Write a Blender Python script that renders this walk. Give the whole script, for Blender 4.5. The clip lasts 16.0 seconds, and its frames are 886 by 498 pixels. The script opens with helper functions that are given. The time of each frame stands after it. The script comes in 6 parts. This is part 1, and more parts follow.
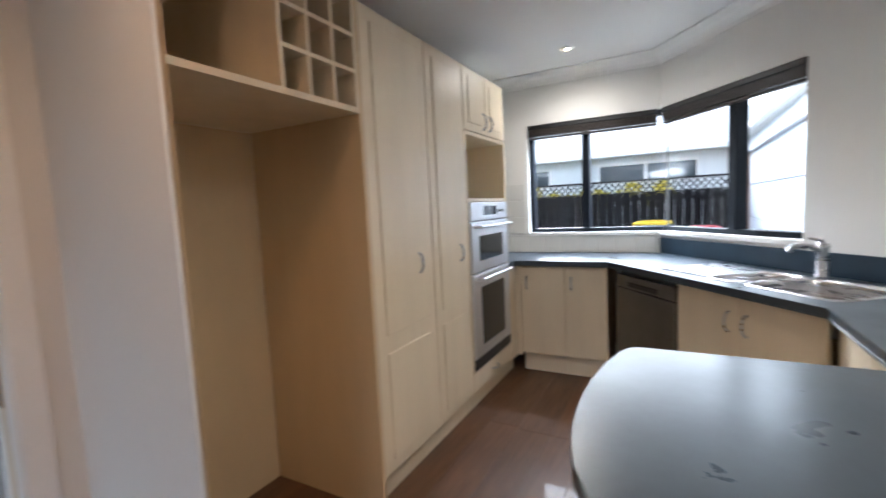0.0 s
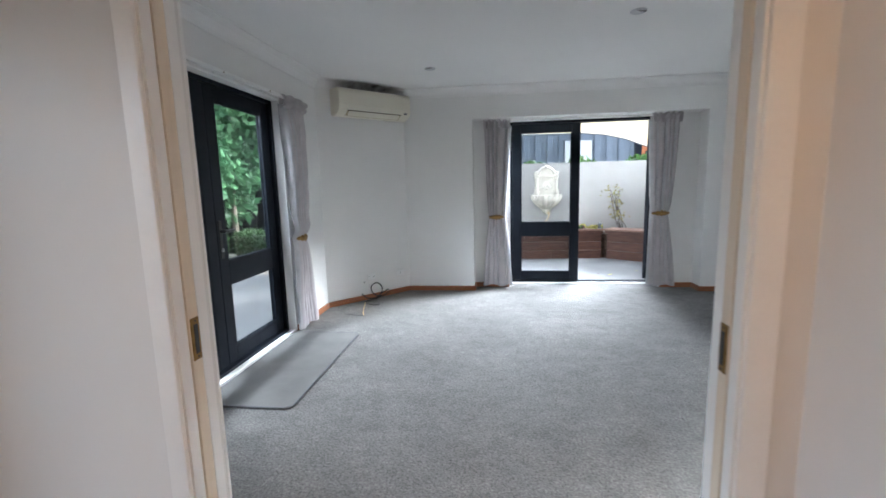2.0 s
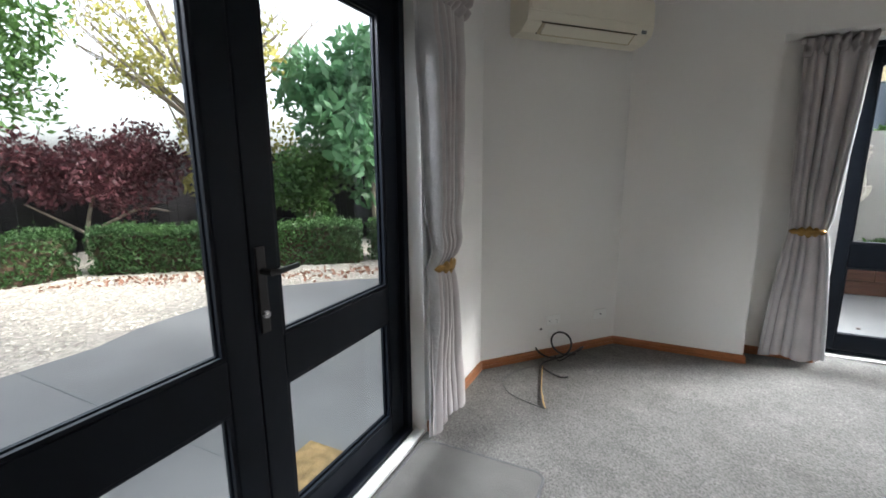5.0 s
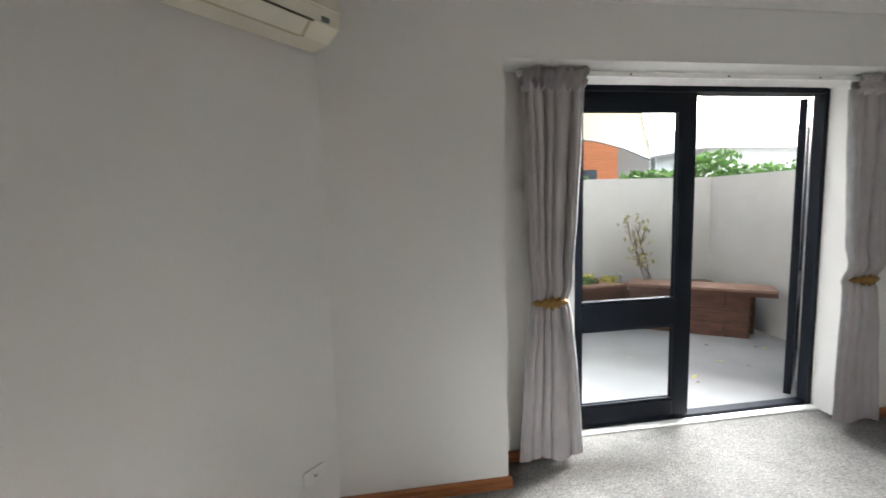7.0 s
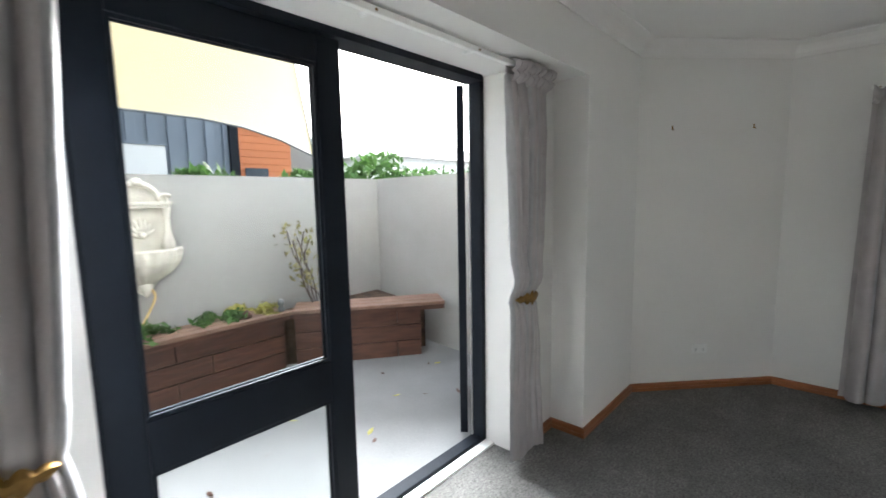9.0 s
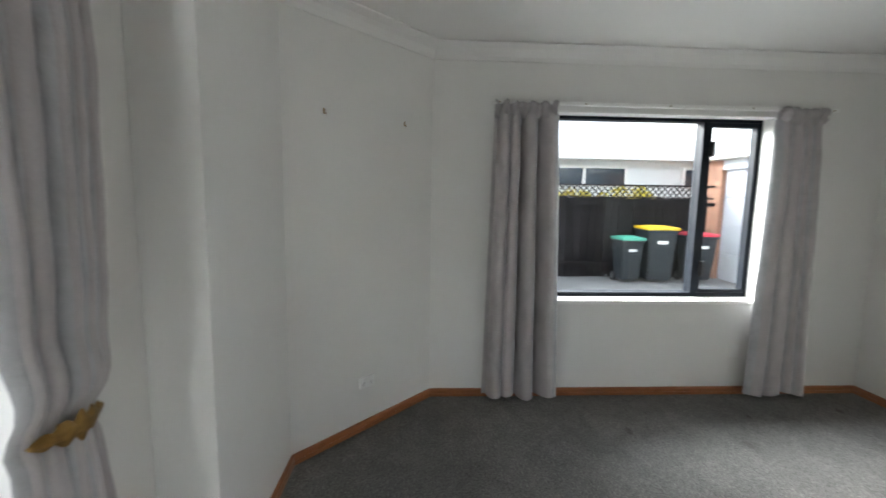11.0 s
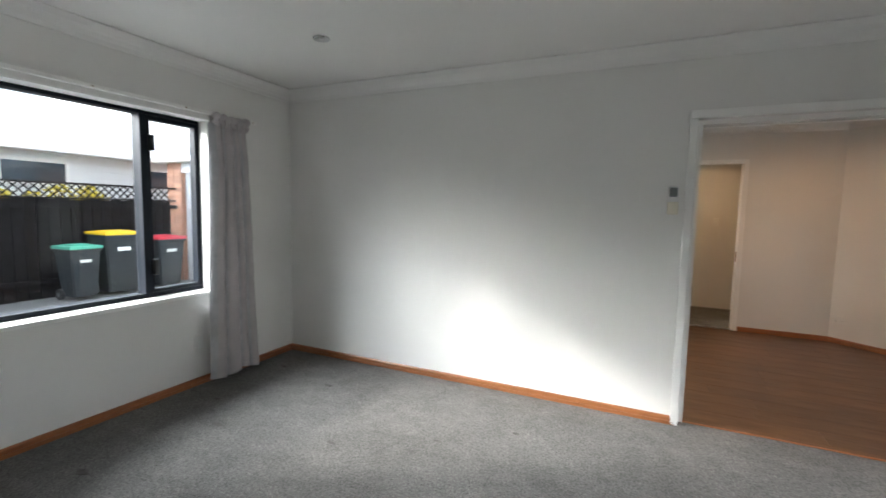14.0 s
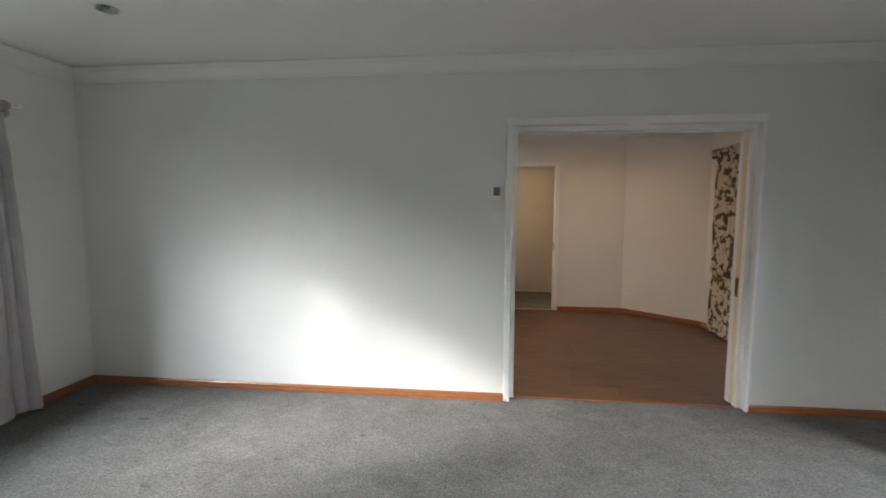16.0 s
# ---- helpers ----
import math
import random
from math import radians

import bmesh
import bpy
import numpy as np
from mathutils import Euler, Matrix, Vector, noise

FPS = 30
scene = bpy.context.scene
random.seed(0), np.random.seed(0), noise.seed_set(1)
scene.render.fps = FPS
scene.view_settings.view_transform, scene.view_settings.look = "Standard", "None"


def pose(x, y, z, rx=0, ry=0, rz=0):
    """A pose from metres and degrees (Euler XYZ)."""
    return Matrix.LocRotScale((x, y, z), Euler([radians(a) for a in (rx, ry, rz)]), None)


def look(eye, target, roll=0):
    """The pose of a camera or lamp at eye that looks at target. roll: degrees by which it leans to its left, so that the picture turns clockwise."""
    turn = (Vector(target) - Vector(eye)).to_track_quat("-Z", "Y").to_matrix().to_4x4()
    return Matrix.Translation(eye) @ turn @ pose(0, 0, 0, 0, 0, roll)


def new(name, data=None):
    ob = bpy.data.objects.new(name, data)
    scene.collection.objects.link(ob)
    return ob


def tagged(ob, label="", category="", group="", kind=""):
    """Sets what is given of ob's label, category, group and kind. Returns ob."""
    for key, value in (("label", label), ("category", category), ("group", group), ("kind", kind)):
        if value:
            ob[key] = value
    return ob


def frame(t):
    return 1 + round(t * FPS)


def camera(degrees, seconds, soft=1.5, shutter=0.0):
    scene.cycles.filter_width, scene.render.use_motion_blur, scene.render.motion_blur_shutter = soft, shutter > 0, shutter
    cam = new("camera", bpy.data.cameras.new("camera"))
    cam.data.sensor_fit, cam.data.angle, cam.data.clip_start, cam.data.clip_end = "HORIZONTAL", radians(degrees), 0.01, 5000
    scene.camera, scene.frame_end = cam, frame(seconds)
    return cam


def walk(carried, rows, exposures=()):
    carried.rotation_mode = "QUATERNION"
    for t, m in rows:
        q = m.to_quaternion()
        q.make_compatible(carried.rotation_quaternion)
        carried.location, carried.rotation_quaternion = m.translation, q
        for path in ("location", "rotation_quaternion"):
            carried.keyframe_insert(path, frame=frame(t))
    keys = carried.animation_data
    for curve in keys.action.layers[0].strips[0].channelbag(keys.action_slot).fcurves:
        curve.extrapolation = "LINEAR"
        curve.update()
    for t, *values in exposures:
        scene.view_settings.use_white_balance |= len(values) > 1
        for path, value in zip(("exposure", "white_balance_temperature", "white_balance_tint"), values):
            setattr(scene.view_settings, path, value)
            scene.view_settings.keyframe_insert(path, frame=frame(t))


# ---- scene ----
cam = camera(90.9, 16.0, soft=1.6, shutter=0.3)
PATH = [
    (0, (-0.227, 0.263, 1.292), (1.52, 1.217, 1.107), -2.8),
    (0.5, (-0.288, 0.389, 1.345), (1.048, 1.859, 1.113), -2.2),
    (0.8, (-0.295, 0.468, 1.381), (0.726, 2.163, 1.093), -1.3),
    (1, (-0.327, 0.514, 1.353), (0.414, 2.355, 1.108), -2.1),
    (1.5, (-0.272, 0.643, 1.312), (-0.246, 2.626, 1.056), -1.1),
    (2, (-0.367, 0.860, 1.283), (-0.610, 2.823, 0.992), -1.5),
    (2.5, (-0.451, 1.130, 1.297), (-0.843, 3.066, 0.982), -2.7),
    (3, (-0.462, 1.485, 1.327), (-1.098, 3.349, 0.981), -1.7),
    (3.2, (-0.50, 1.62, 1.312), (-1.225, 3.448, 0.972), -1.2),
    (5.3, (-1.305, 3.033, 1.308), (-2.155, 4.800, 0.925), -0.4),
    (5.5, (-1.302, 3.176, 1.332), (-2.112, 4.962, 0.950), -0.1),
    (5.7, (-1.330, 3.328, 1.326), (-2.062, 5.160, 0.995), 0.1),
    (6, (-1.370, 3.554, 1.318), (-1.938, 5.454, 1.044), 0.5),
    (6.5, (-1.339, 3.902, 1.383), (-1.474, 5.882, 1.129), -0.4),
    (7, (-1.245, 4.201, 1.401), (-0.944, 6.166, 1.189), -1.6),
    (7.5, (-1.026, 4.488, 1.412), (-0.503, 6.409, 1.225), -1.4),
    (8, (-0.867, 4.774, 1.41), (0.085, 6.521, 1.209), -0.5),
    (8.5, (-0.679, 5.007, 1.414), (0.668, 6.469, 1.192), -1.1),
    (8.7, (-0.552, 5.068, 1.403), (0.844, 6.482, 1.177), -1.2),
    (10.8, (0.528, 5.5, 1.439), (2.509, 5.576, 1.177), 1.1),
    (11, (0.589, 5.513, 1.42), (2.571, 5.409, 1.172), 0.9),
    (11.5, (0.649, 5.529, 1.393), (2.554, 4.964, 1.169), 1.0),
    (12, (0.661, 5.496, 1.391), (2.443, 4.614, 1.178), 1.6),
    (12.5, (0.647, 5.438, 1.41), (2.24, 4.249, 1.191), 1.6),
    (13, (0.672, 5.451, 1.355), (1.984, 3.954, 1.167), 1.8),
    (13.5, (0.601, 5.398, 1.361), (1.676, 3.721, 1.175), 1.7),
    (14, (0.544, 5.363, 1.35), (1.378, 3.554, 1.171), 1.2),
    (14.5, (0.49, 5.337, 1.365), (1.067, 3.431, 1.178), 0.6),
    (15, (0.423, 5.328, 1.345), (0.69, 3.353, 1.176), 0.7),
    (15.5, (0.389, 5.313, 1.333), (0.475, 3.321, 1.169), 0.2),
    (16, (0.452, 5.316, 1.36), (0.653, 3.334, 1.182), 0.2),
]
EXPOSURES = [(0.0, 2.15, 5500, 10), (1.0, 2.3, 5550, 10), (1.5, 2.4, 5600, 10), (2.0, 2.45, 5700, 10), (3.0, 2.4, 5750, 10), (5.4, 1.8, 6350, 11), (6.0, 1.85, 6450, 11), (6.6, 2.2, 6600, 11), (7.0, 2.25, 6500, 11), (8.0, 2.05, 6300, 11), (8.6, 2.2, 6250, 10), (11.3, 2.4, 6250, 8), (12.5, 2.1, 6250, 9), (13.5, 2.15, 6200, 9), (15.0, 2.05, 6150, 9), (16.0, 2.0, 6150, 9)]
walk(cam, [(t, look(e, g, r)) for t, e, g, r in PATH], EXPOSURES)

# ---- light ----
world = bpy.data.worlds.new("world")
scene.world = world
world.use_nodes = True
wn = world.node_tree.nodes
sky = wn.new("ShaderNodeTexSky")
sky.sky_type = 'NISHITA'
sky.sun_disc = False
sky.sun_elevation, sky.sun_rotation = radians(27.5), radians(62.2)
sky.air_density, sky.dust_density, sky.ozone_density = 1.0, 5.0, 1.5
hsv = wn.new("ShaderNodeHueSaturation")
hsv.inputs["Saturation"].default_value = 0.25
hsv.inputs["Value"].default_value = 1.8
world.node_tree.links.new(sky.outputs[0], hsv.inputs["Color"])
world.node_tree.links.new(hsv.outputs[0], wn["Background"].inputs[0])
wn["Background"].inputs[1].default_value = 0.15


def lamp(name, kind, m, energy, color=(1, 1, 1), **kw):
    d = bpy.data.lights.new(name, kind)
    d.energy, d.color = energy, color
    if kind == 'SUN':
        d.angle = kw["angle"]
    elif kind == 'AREA':
        d.shape, d.size, d.size_y = 'RECTANGLE', kw["sx"], kw["sy"]
        d.spread = kw.get("spread", math.pi)
    elif kind == 'SPOT':
        d.spot_size, d.spot_blend, d.shadow_soft_size = kw["cone"], 1.0, 0.05
    ob = new(name, d)
    ob.matrix_world = m
    return ob


lamp("sun", 'SUN', look((19.3, 10, 10.4), (0, 0, 0)), 0.95, (1, 0.96, 0.9), angle=radians(4))
SKY = (0.93, 0.97, 1.0)
# daylight that falls in under the heads of the openings
lamp("sky_courtyard_door", 'AREA', look((1.9, 7.35, 2.63), (-0.6, 4.8, 0.0)), 78, SKY, sx=1.8, sy=0.3, spread=radians(92))
lamp("sky_garden_door", 'AREA', look((-3.15, 3.55, 2.5), (0.3, 3.8, 0.4)), 36, SKY, sx=1.3, sy=0.4, spread=radians(125))
lamp("sky_living_window", 'AREA', look((5.65, 5.6, 3.32), (2.5, 2.9, 0.1)), 62, SKY, sx=3.0, sy=0.6, spread=radians(130))
lamp("sky_kitchen_window", 'AREA', look((4.0, 0.7, 2.45), (1.5, 0.6, 0.4)), 82, SKY, sx=1.3, sy=0.4)
lamp("sky_dining_door", 'AREA', look((-3.2, 1.2, 2.4), (0.4, 1.6, 0.9)), 1.8, SKY, sx=1.2, sy=0.4)
WARM = (1.0, 0.87, 0.70)
# only the first is a known fitting; the rest are added to warm the rooms
DOWNLIGHTS_AND_FILLS = [(3.1, 0.98), (0.9, -0.3), (-0.05, 0.95), (-0.95, 0.05)]
for lx, ly in DOWNLIGHTS_AND_FILLS:
    lamp("downlight_and_fill_bulb", 'SPOT', pose(lx, ly, 2.37), (8 if ly > 0.5 else 5) if lx < 0 else 20 if lx < 2 else 13, (1.0, 0.56, 0.28) if lx < 0 else WARM, cone=radians(170))
lamp("hall_bulb", 'SPOT', pose(-0.1, -1.5, 2.37), 7, (1.0, 0.60, 0.30), cone=radians(150))

# ---- materials ----


def material(name, color, rough=0.6, metal=0.0, var=0.06, scale=6.0, bump=0.0, bscale=80.0, spec=0.5, rand=0.0, color2=None,
             stretch=(1, 1, 1), coat=0.0):
    m = bpy.data.materials.new(name)
    m.use_nodes = True
    nt = m.node_tree
    n, ln = nt.nodes, nt.links
    b = n["Principled BSDF"]
    b.inputs["Roughness"].default_value, b.inputs["Metallic"].default_value = rough, metal
    b.inputs["Specular IOR Level"].default_value = spec
    b.inputs["Coat Weight"].default_value = coat
    tc = n.new("ShaderNodeTexCoord")
    mp = n.new("ShaderNodeMapping")
    mp.inputs["Scale"].default_value = stretch
    ln.new(tc.outputs["Object"], mp.inputs["Vector"])
    big = n.new("ShaderNodeTexNoise")
    big.inputs["Scale"].default_value, big.inputs["Detail"].default_value = scale, 5
    ln.new(mp.outputs[0], big.inputs["Vector"])
    fine = n.new("ShaderNodeTexNoise")
    fine.inputs["Scale"].default_value, fine.inputs["Detail"].default_value = bscale, 3
    ln.new(mp.outputs[0], fine.inputs["Vector"])
    mix = n.new("ShaderNodeMix")
    mix.data_type = 'RGBA'
    c2 = color2 or tuple(max(0, c * (1 - var * 2)) for c in color)
    c1 = tuple(min(1, c * (1 + var * (0 if color2 else 1))) for c in color)
    mix.inputs["A"].default_value, mix.inputs["B"].default_value = (*c1, 1), (*c2, 1)
    add = n.new("ShaderNodeMath")
    add.operation = 'MULTIPLY_ADD'
    ln.new(fine.outputs["Fac"], add.inputs[0])
    add.inputs[1].default_value = 0.35
    ln.new(big.outputs["Fac"], add.inputs[2])
    ramp = n.new("ShaderNodeMapRange")
    ramp.inputs["From Min"].default_value, ramp.inputs["From Max"].default_value = 0.42, 0.95
    ln.new(add.outputs[0], ramp.inputs["Value"])
    ln.new(ramp.outputs[0], mix.inputs["Factor"])
    out = mix.outputs["Result"]
    if rand:
        oi = n.new("ShaderNodeObjectInfo")
        geo = n.new("ShaderNodeNewGeometry")
        sm = n.new("ShaderNodeMath")
        sm.operation = 'ADD'
        ln.new(oi.outputs["Random"], sm.inputs[0])
        ln.new(geo.outputs["Random Per Island"], sm.inputs[1])
        fr = n.new("ShaderNodeMath")
        fr.operation = 'FRACT'
        ln.new(sm.outputs[0], fr.inputs[0])
        mr = n.new("ShaderNodeMapRange")
        mr.inputs["To Min"].default_value, mr.inputs["To Max"].default_value = 1 - rand, 1 + rand
        ln.new(fr.outputs[0], mr.inputs["Value"])
        hs = n.new("ShaderNodeHueSaturation")
        ln.new(mr.outputs[0], hs.inputs["Value"])
        ln.new(out, hs.inputs["Color"])
        out = hs.outputs["Color"]
    ln.new(out, b.inputs["Base Color"])
    rr = n.new("ShaderNodeMapRange")
    rr.inputs["To Min"].default_value, rr.inputs["To Max"].default_value = max(0.02, rough - 0.08), min(1, rough + 0.08)
    ln.new(big.outputs["Fac"], rr.inputs["Value"])
    ln.new(rr.outputs[0], b.inputs["Roughness"])
    if bump:
        bp = n.new("ShaderNodeBump")
        bp.inputs["Strength"].default_value, bp.inputs["Distance"].default_value = bump, 0.01
        ln.new(fine.outputs["Fac"], bp.inputs["Height"])
        ln.new(bp.outputs[0], b.inputs["Normal"])
    return m


def leaf_material(name, color, color2):
    m = material(name, color, 0.5, var=0.2, scale=1.5, rand=0.35, color2=color2, spec=0.35)
    b = m.node_tree.nodes["Principled BSDF"]
    n, ln = m.node_tree.nodes, m.node_tree.links
    tl = n.new("ShaderNodeBsdfTranslucent")
    ln.new(b.inputs["Base Color"].links[0].from_socket, tl.inputs["Color"])
    mx = n.new("ShaderNodeMixShader")
    mx.inputs[0].default_value = 0.45
    ln.new(b.outputs[0], mx.inputs[1])
    ln.new(tl.outputs[0], mx.inputs[2])
    ln.new(mx.outputs[0], n["Material Output"].inputs[0])
    return m


def glass_material(name, tint=(1, 1, 1), gloss=0.06):
    m = bpy.data.materials.new(name)
    m.use_nodes = True
    n, ln = m.node_tree.nodes, m.node_tree.links
    n.remove(n["Principled BSDF"])
    tr = n.new("ShaderNodeBsdfTransparent")
    tr.inputs[0].default_value = (*tint, 1)
    gl = n.new("ShaderNodeBsdfGlossy")
    gl.inputs["Roughness"].default_value = 0.02
    lw = n.new("ShaderNodeLayerWeight")
    lw.inputs["Blend"].default_value = 0.5
    pw = n.new("ShaderNodeMath")
    pw.operation = 'POWER'
    pw.inputs[1].default_value = 4.0
    ln.new(lw.outputs["Facing"], pw.inputs[0])
    fz = n.new("ShaderNodeMapRange")
    fz.inputs["To Min"].default_value, fz.inputs["To Max"].default_value = gloss * 0.25, 0.4
    ln.new(pw.outputs[0], fz.inputs["Value"])
    mx = n.new("ShaderNodeMixShader")
    ln.new(fz.outputs[0], mx.inputs[0])
    ln.new(tr.outputs[0], mx.inputs[1])
    ln.new(gl.outputs[0], mx.inputs[2])
    ln.new(mx.outputs[0], n["Material Output"].inputs[0])
    return m


def emission_material(name, color, strength):
    m = bpy.data.materials.new(name)
    m.use_nodes = True
    n, ln = m.node_tree.nodes, m.node_tree.links
    b = n["Principled BSDF"]
    b.inputs["Base Color"].default_value = (*color, 1)
    b.inputs["Emission Color"].default_value = (*color, 1)
    b.inputs["Emission Strength"].default_value = strength
    return m


M = {}
M["wall"] = material("wall_paint", (0.77, 0.76, 0.735), 0.75, var=0.02, scale=1.3, bump=0.08, bscale=220)
M["ceiling"] = material("ceiling_paint", (0.80, 0.79, 0.77), 0.85, var=0.015, scale=1.0, bump=0.05, bscale=200)


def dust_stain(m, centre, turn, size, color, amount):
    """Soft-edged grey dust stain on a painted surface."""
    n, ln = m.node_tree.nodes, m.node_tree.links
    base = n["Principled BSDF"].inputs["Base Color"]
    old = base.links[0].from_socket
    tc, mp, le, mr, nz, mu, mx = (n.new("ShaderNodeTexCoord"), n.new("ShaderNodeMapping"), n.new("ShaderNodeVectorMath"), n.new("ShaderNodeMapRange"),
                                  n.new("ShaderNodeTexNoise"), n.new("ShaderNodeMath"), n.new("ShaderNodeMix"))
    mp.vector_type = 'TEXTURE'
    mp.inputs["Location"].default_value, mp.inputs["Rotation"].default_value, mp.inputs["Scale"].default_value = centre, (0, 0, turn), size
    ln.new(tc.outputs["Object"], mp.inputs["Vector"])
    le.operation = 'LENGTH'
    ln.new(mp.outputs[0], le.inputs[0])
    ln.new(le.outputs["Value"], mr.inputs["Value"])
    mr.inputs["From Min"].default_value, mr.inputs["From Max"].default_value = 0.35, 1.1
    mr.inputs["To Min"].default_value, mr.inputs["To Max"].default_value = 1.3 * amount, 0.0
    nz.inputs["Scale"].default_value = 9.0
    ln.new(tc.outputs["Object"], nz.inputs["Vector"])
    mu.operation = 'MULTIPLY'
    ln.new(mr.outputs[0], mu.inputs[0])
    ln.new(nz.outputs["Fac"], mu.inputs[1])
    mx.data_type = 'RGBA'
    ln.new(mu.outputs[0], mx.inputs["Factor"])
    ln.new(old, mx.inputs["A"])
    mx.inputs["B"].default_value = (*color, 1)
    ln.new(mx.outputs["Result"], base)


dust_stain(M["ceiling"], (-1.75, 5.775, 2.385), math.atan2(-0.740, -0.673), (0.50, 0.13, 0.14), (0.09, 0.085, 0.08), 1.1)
M["trim"] = material("white_gloss_paint", (0.86, 0.855, 0.83), 0.35, var=0.02, scale=5)
M["jamb"] = material("cream_door_edge", (0.77, 0.67, 0.53), 0.45, var=0.06, scale=4, stretch=(6, 6, 0.6))
M["skirt"] = material("rimu_skirting", (0.31, 0.115, 0.04), 0.35, var=0.14, scale=5, stretch=(2, 2, 20), bscale=60, coat=0.2)
M["carpet"] = material("grey_carpet", (0.222, 0.214, 0.2), 0.95, var=0.30, scale=95, bump=1.0, bscale=230, spec=0.1)


def trodden(m, amount, scales):
    """Pile brushed lighter and darker by feet and furniture, at several sizes."""
    n, ln = m.node_tree.nodes, m.node_tree.links
    base = n["Principled BSDF"].inputs["Base Color"]
    old = base.links[0].from_socket
    tc = n.new("ShaderNodeTexCoord")
    for sc, det, st in scales:
        mp, nz, mr, hs = n.new("ShaderNodeMapping"), n.new("ShaderNodeTexNoise"), n.new("ShaderNodeMapRange"), n.new("ShaderNodeHueSaturation")
        mp.inputs["Rotation"].default_value, mp.inputs["Scale"].default_value = (0, 0, 0.5), st
        ln.new(tc.outputs["Object"], mp.inputs["Vector"])
        nz.inputs["Scale"].default_value, nz.inputs["Detail"].default_value, nz.inputs["Distortion"].default_value = sc, det, 0.8
        ln.new(mp.outputs[0], nz.inputs["Vector"])
        mr.inputs["From Min"].default_value, mr.inputs["From Max"].default_value = 0.36, 0.64
        mr.inputs["To Min"].default_value, mr.inputs["To Max"].default_value = 1 - amount, 1 + amount
        ln.new(nz.outputs["Fac"], mr.inputs["Value"])
        ln.new(mr.outputs[0], hs.inputs["Value"])
        ln.new(old, hs.inputs["Color"])
        old = hs.outputs["Color"]
    ln.new(old, base)


trodden(M["carpet"], 0.085, [(1.4, 3, (1, 1, 1)), (6.0, 4, (1, 1.3, 1)), (42, 2, (1, 1, 1))])
M["mat"] = material("carpet_mat", (0.185, 0.18, 0.168), 0.95, var=0.08, scale=6, bump=0.9, bscale=300, spec=0.1)
M["stain"] = material("carpet_stain", (0.15, 0.14, 0.13), 0.95, var=0.2, scale=30, bump=0.8, bscale=260, spec=0.1)
M["matedge"] = material("mat_binding", (0.13, 0.13, 0.13), 0.9, var=0.1, scale=30)
M["floor"] = material("laminate_planks", (0.105, 0.047, 0.019), 0.42, var=0.22, scale=3.0, stretch=(1.2, 9, 1), bscale=50, rand=0.16, coat=0.15)
M["navy"] = material("navy_powder_coat", (0.007, 0.010, 0.016), 0.5, var=0.1, scale=8, bump=0.04, bscale=300, spec=0.15)
M["glass"] = glass_material("glass", (0.90, 0.915, 0.915))
M["curtain"] = material("satin_curtain", (0.46, 0.43, 0.428), 0.40, var=0.07, scale=7, bump=0.12, bscale=120, spec=0.5)
M["lining"] = material("satin_lining", (0.44, 0.44, 0.45), 0.35, var=0.08, scale=14, bump=0.35, bscale=45)
M["brass"] = material("aged_brass", (0.30, 0.18, 0.055), 0.5, 0.8, var=0.2, scale=30, bump=0.2, bscale=90)
M["ac"] = material("ivory_plastic", (0.74, 0.70, 0.58), 0.4, var=0.02, scale=4)
M["acdark"] = material("ivory_shadow_plastic", (0.50, 0.43, 0.28), 0.5, var=0.04, scale=10)
M["slat"] = material("dark_brown_slat", (0.035, 0.027, 0.024), 0.45, var=0.1, scale=8)
M["acline"] = material("dark_seam", (0.06, 0.045, 0.025), 0.6, var=0.1)
M["white"] = material("white_plastic", (0.80, 0.80, 0.78), 0.35, var=0.02, scale=5)
M["grey"] = material("grey_plastic", (0.12, 0.13, 0.13), 0.4, var=0.05, scale=8)
M["black"] = material("black_rubber", (0.015, 0.015, 0.016), 0.45, var=0.1, scale=20)
M["tan"] = material("bare_cable_end", (0.55, 0.36, 0.14), 0.5, var=0.1, scale=20)
M["cab"] = material("cream_cabinet", (0.72, 0.615, 0.45), 0.38, var=0.03, scale=3, stretch=(3, 3, 0.5))
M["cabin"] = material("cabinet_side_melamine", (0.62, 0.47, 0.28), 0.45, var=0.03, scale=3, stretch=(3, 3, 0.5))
M["bench"] = material("blue_grey_laminate", (0.04, 0.054, 0.068), 0.3, var=0.12, scale=5, bscale=40)
M["upstand"] = material("dark_blue_laminate", (0.014, 0.034, 0.058), 0.35, var=0.15, scale=6)
M["steel"] = material("stainless_steel", (0.55, 0.55, 0.56), 0.28, 1.0, var=0.04, scale=8, stretch=(1, 1, 8))
M["ovensteel"] = material("brushed_oven_steel", (0.66, 0.66, 0.67), 0.42, 0.9, var=0.03, scale=3)
M["dsteel"] = material("dark_stainless", (0.22, 0.21, 0.20), 0.38, 1.0, var=0.06, scale=8)
M["ovenglass"] = material("oven_glass", (0.012, 0.012, 0.013), 0.08, var=0.05)
M["tile"] = material("white_tile", (0.74, 0.73, 0.70), 0.2, var=0.03, scale=3)
M["grout"] = material("grout", (0.5, 0.49, 0.46), 0.8, var=0.05)
M["concrete"] = material("concrete_paving", (0.19, 0.19, 0.187), 0.85, var=0.10, scale=1.6, bump=0.25, bscale=90)
M["render"] = material("grey_render", (0.265, 0.255, 0.24), 0.9, var=0.07, scale=1.5, bump=0.3, bscale=60)
M["timber"] = material("red_brown_timber", (0.072, 0.028, 0.015), 0.6, var=0.25, scale=5, stretch=(1, 1, 8), bump=0.15, bscale=70, rand=0.15)
M["seat"] = material("bench_seat_timber", (0.17, 0.095, 0.065), 0.55, var=0.2, scale=5, bump=0.1, bscale=60, rand=0.1)
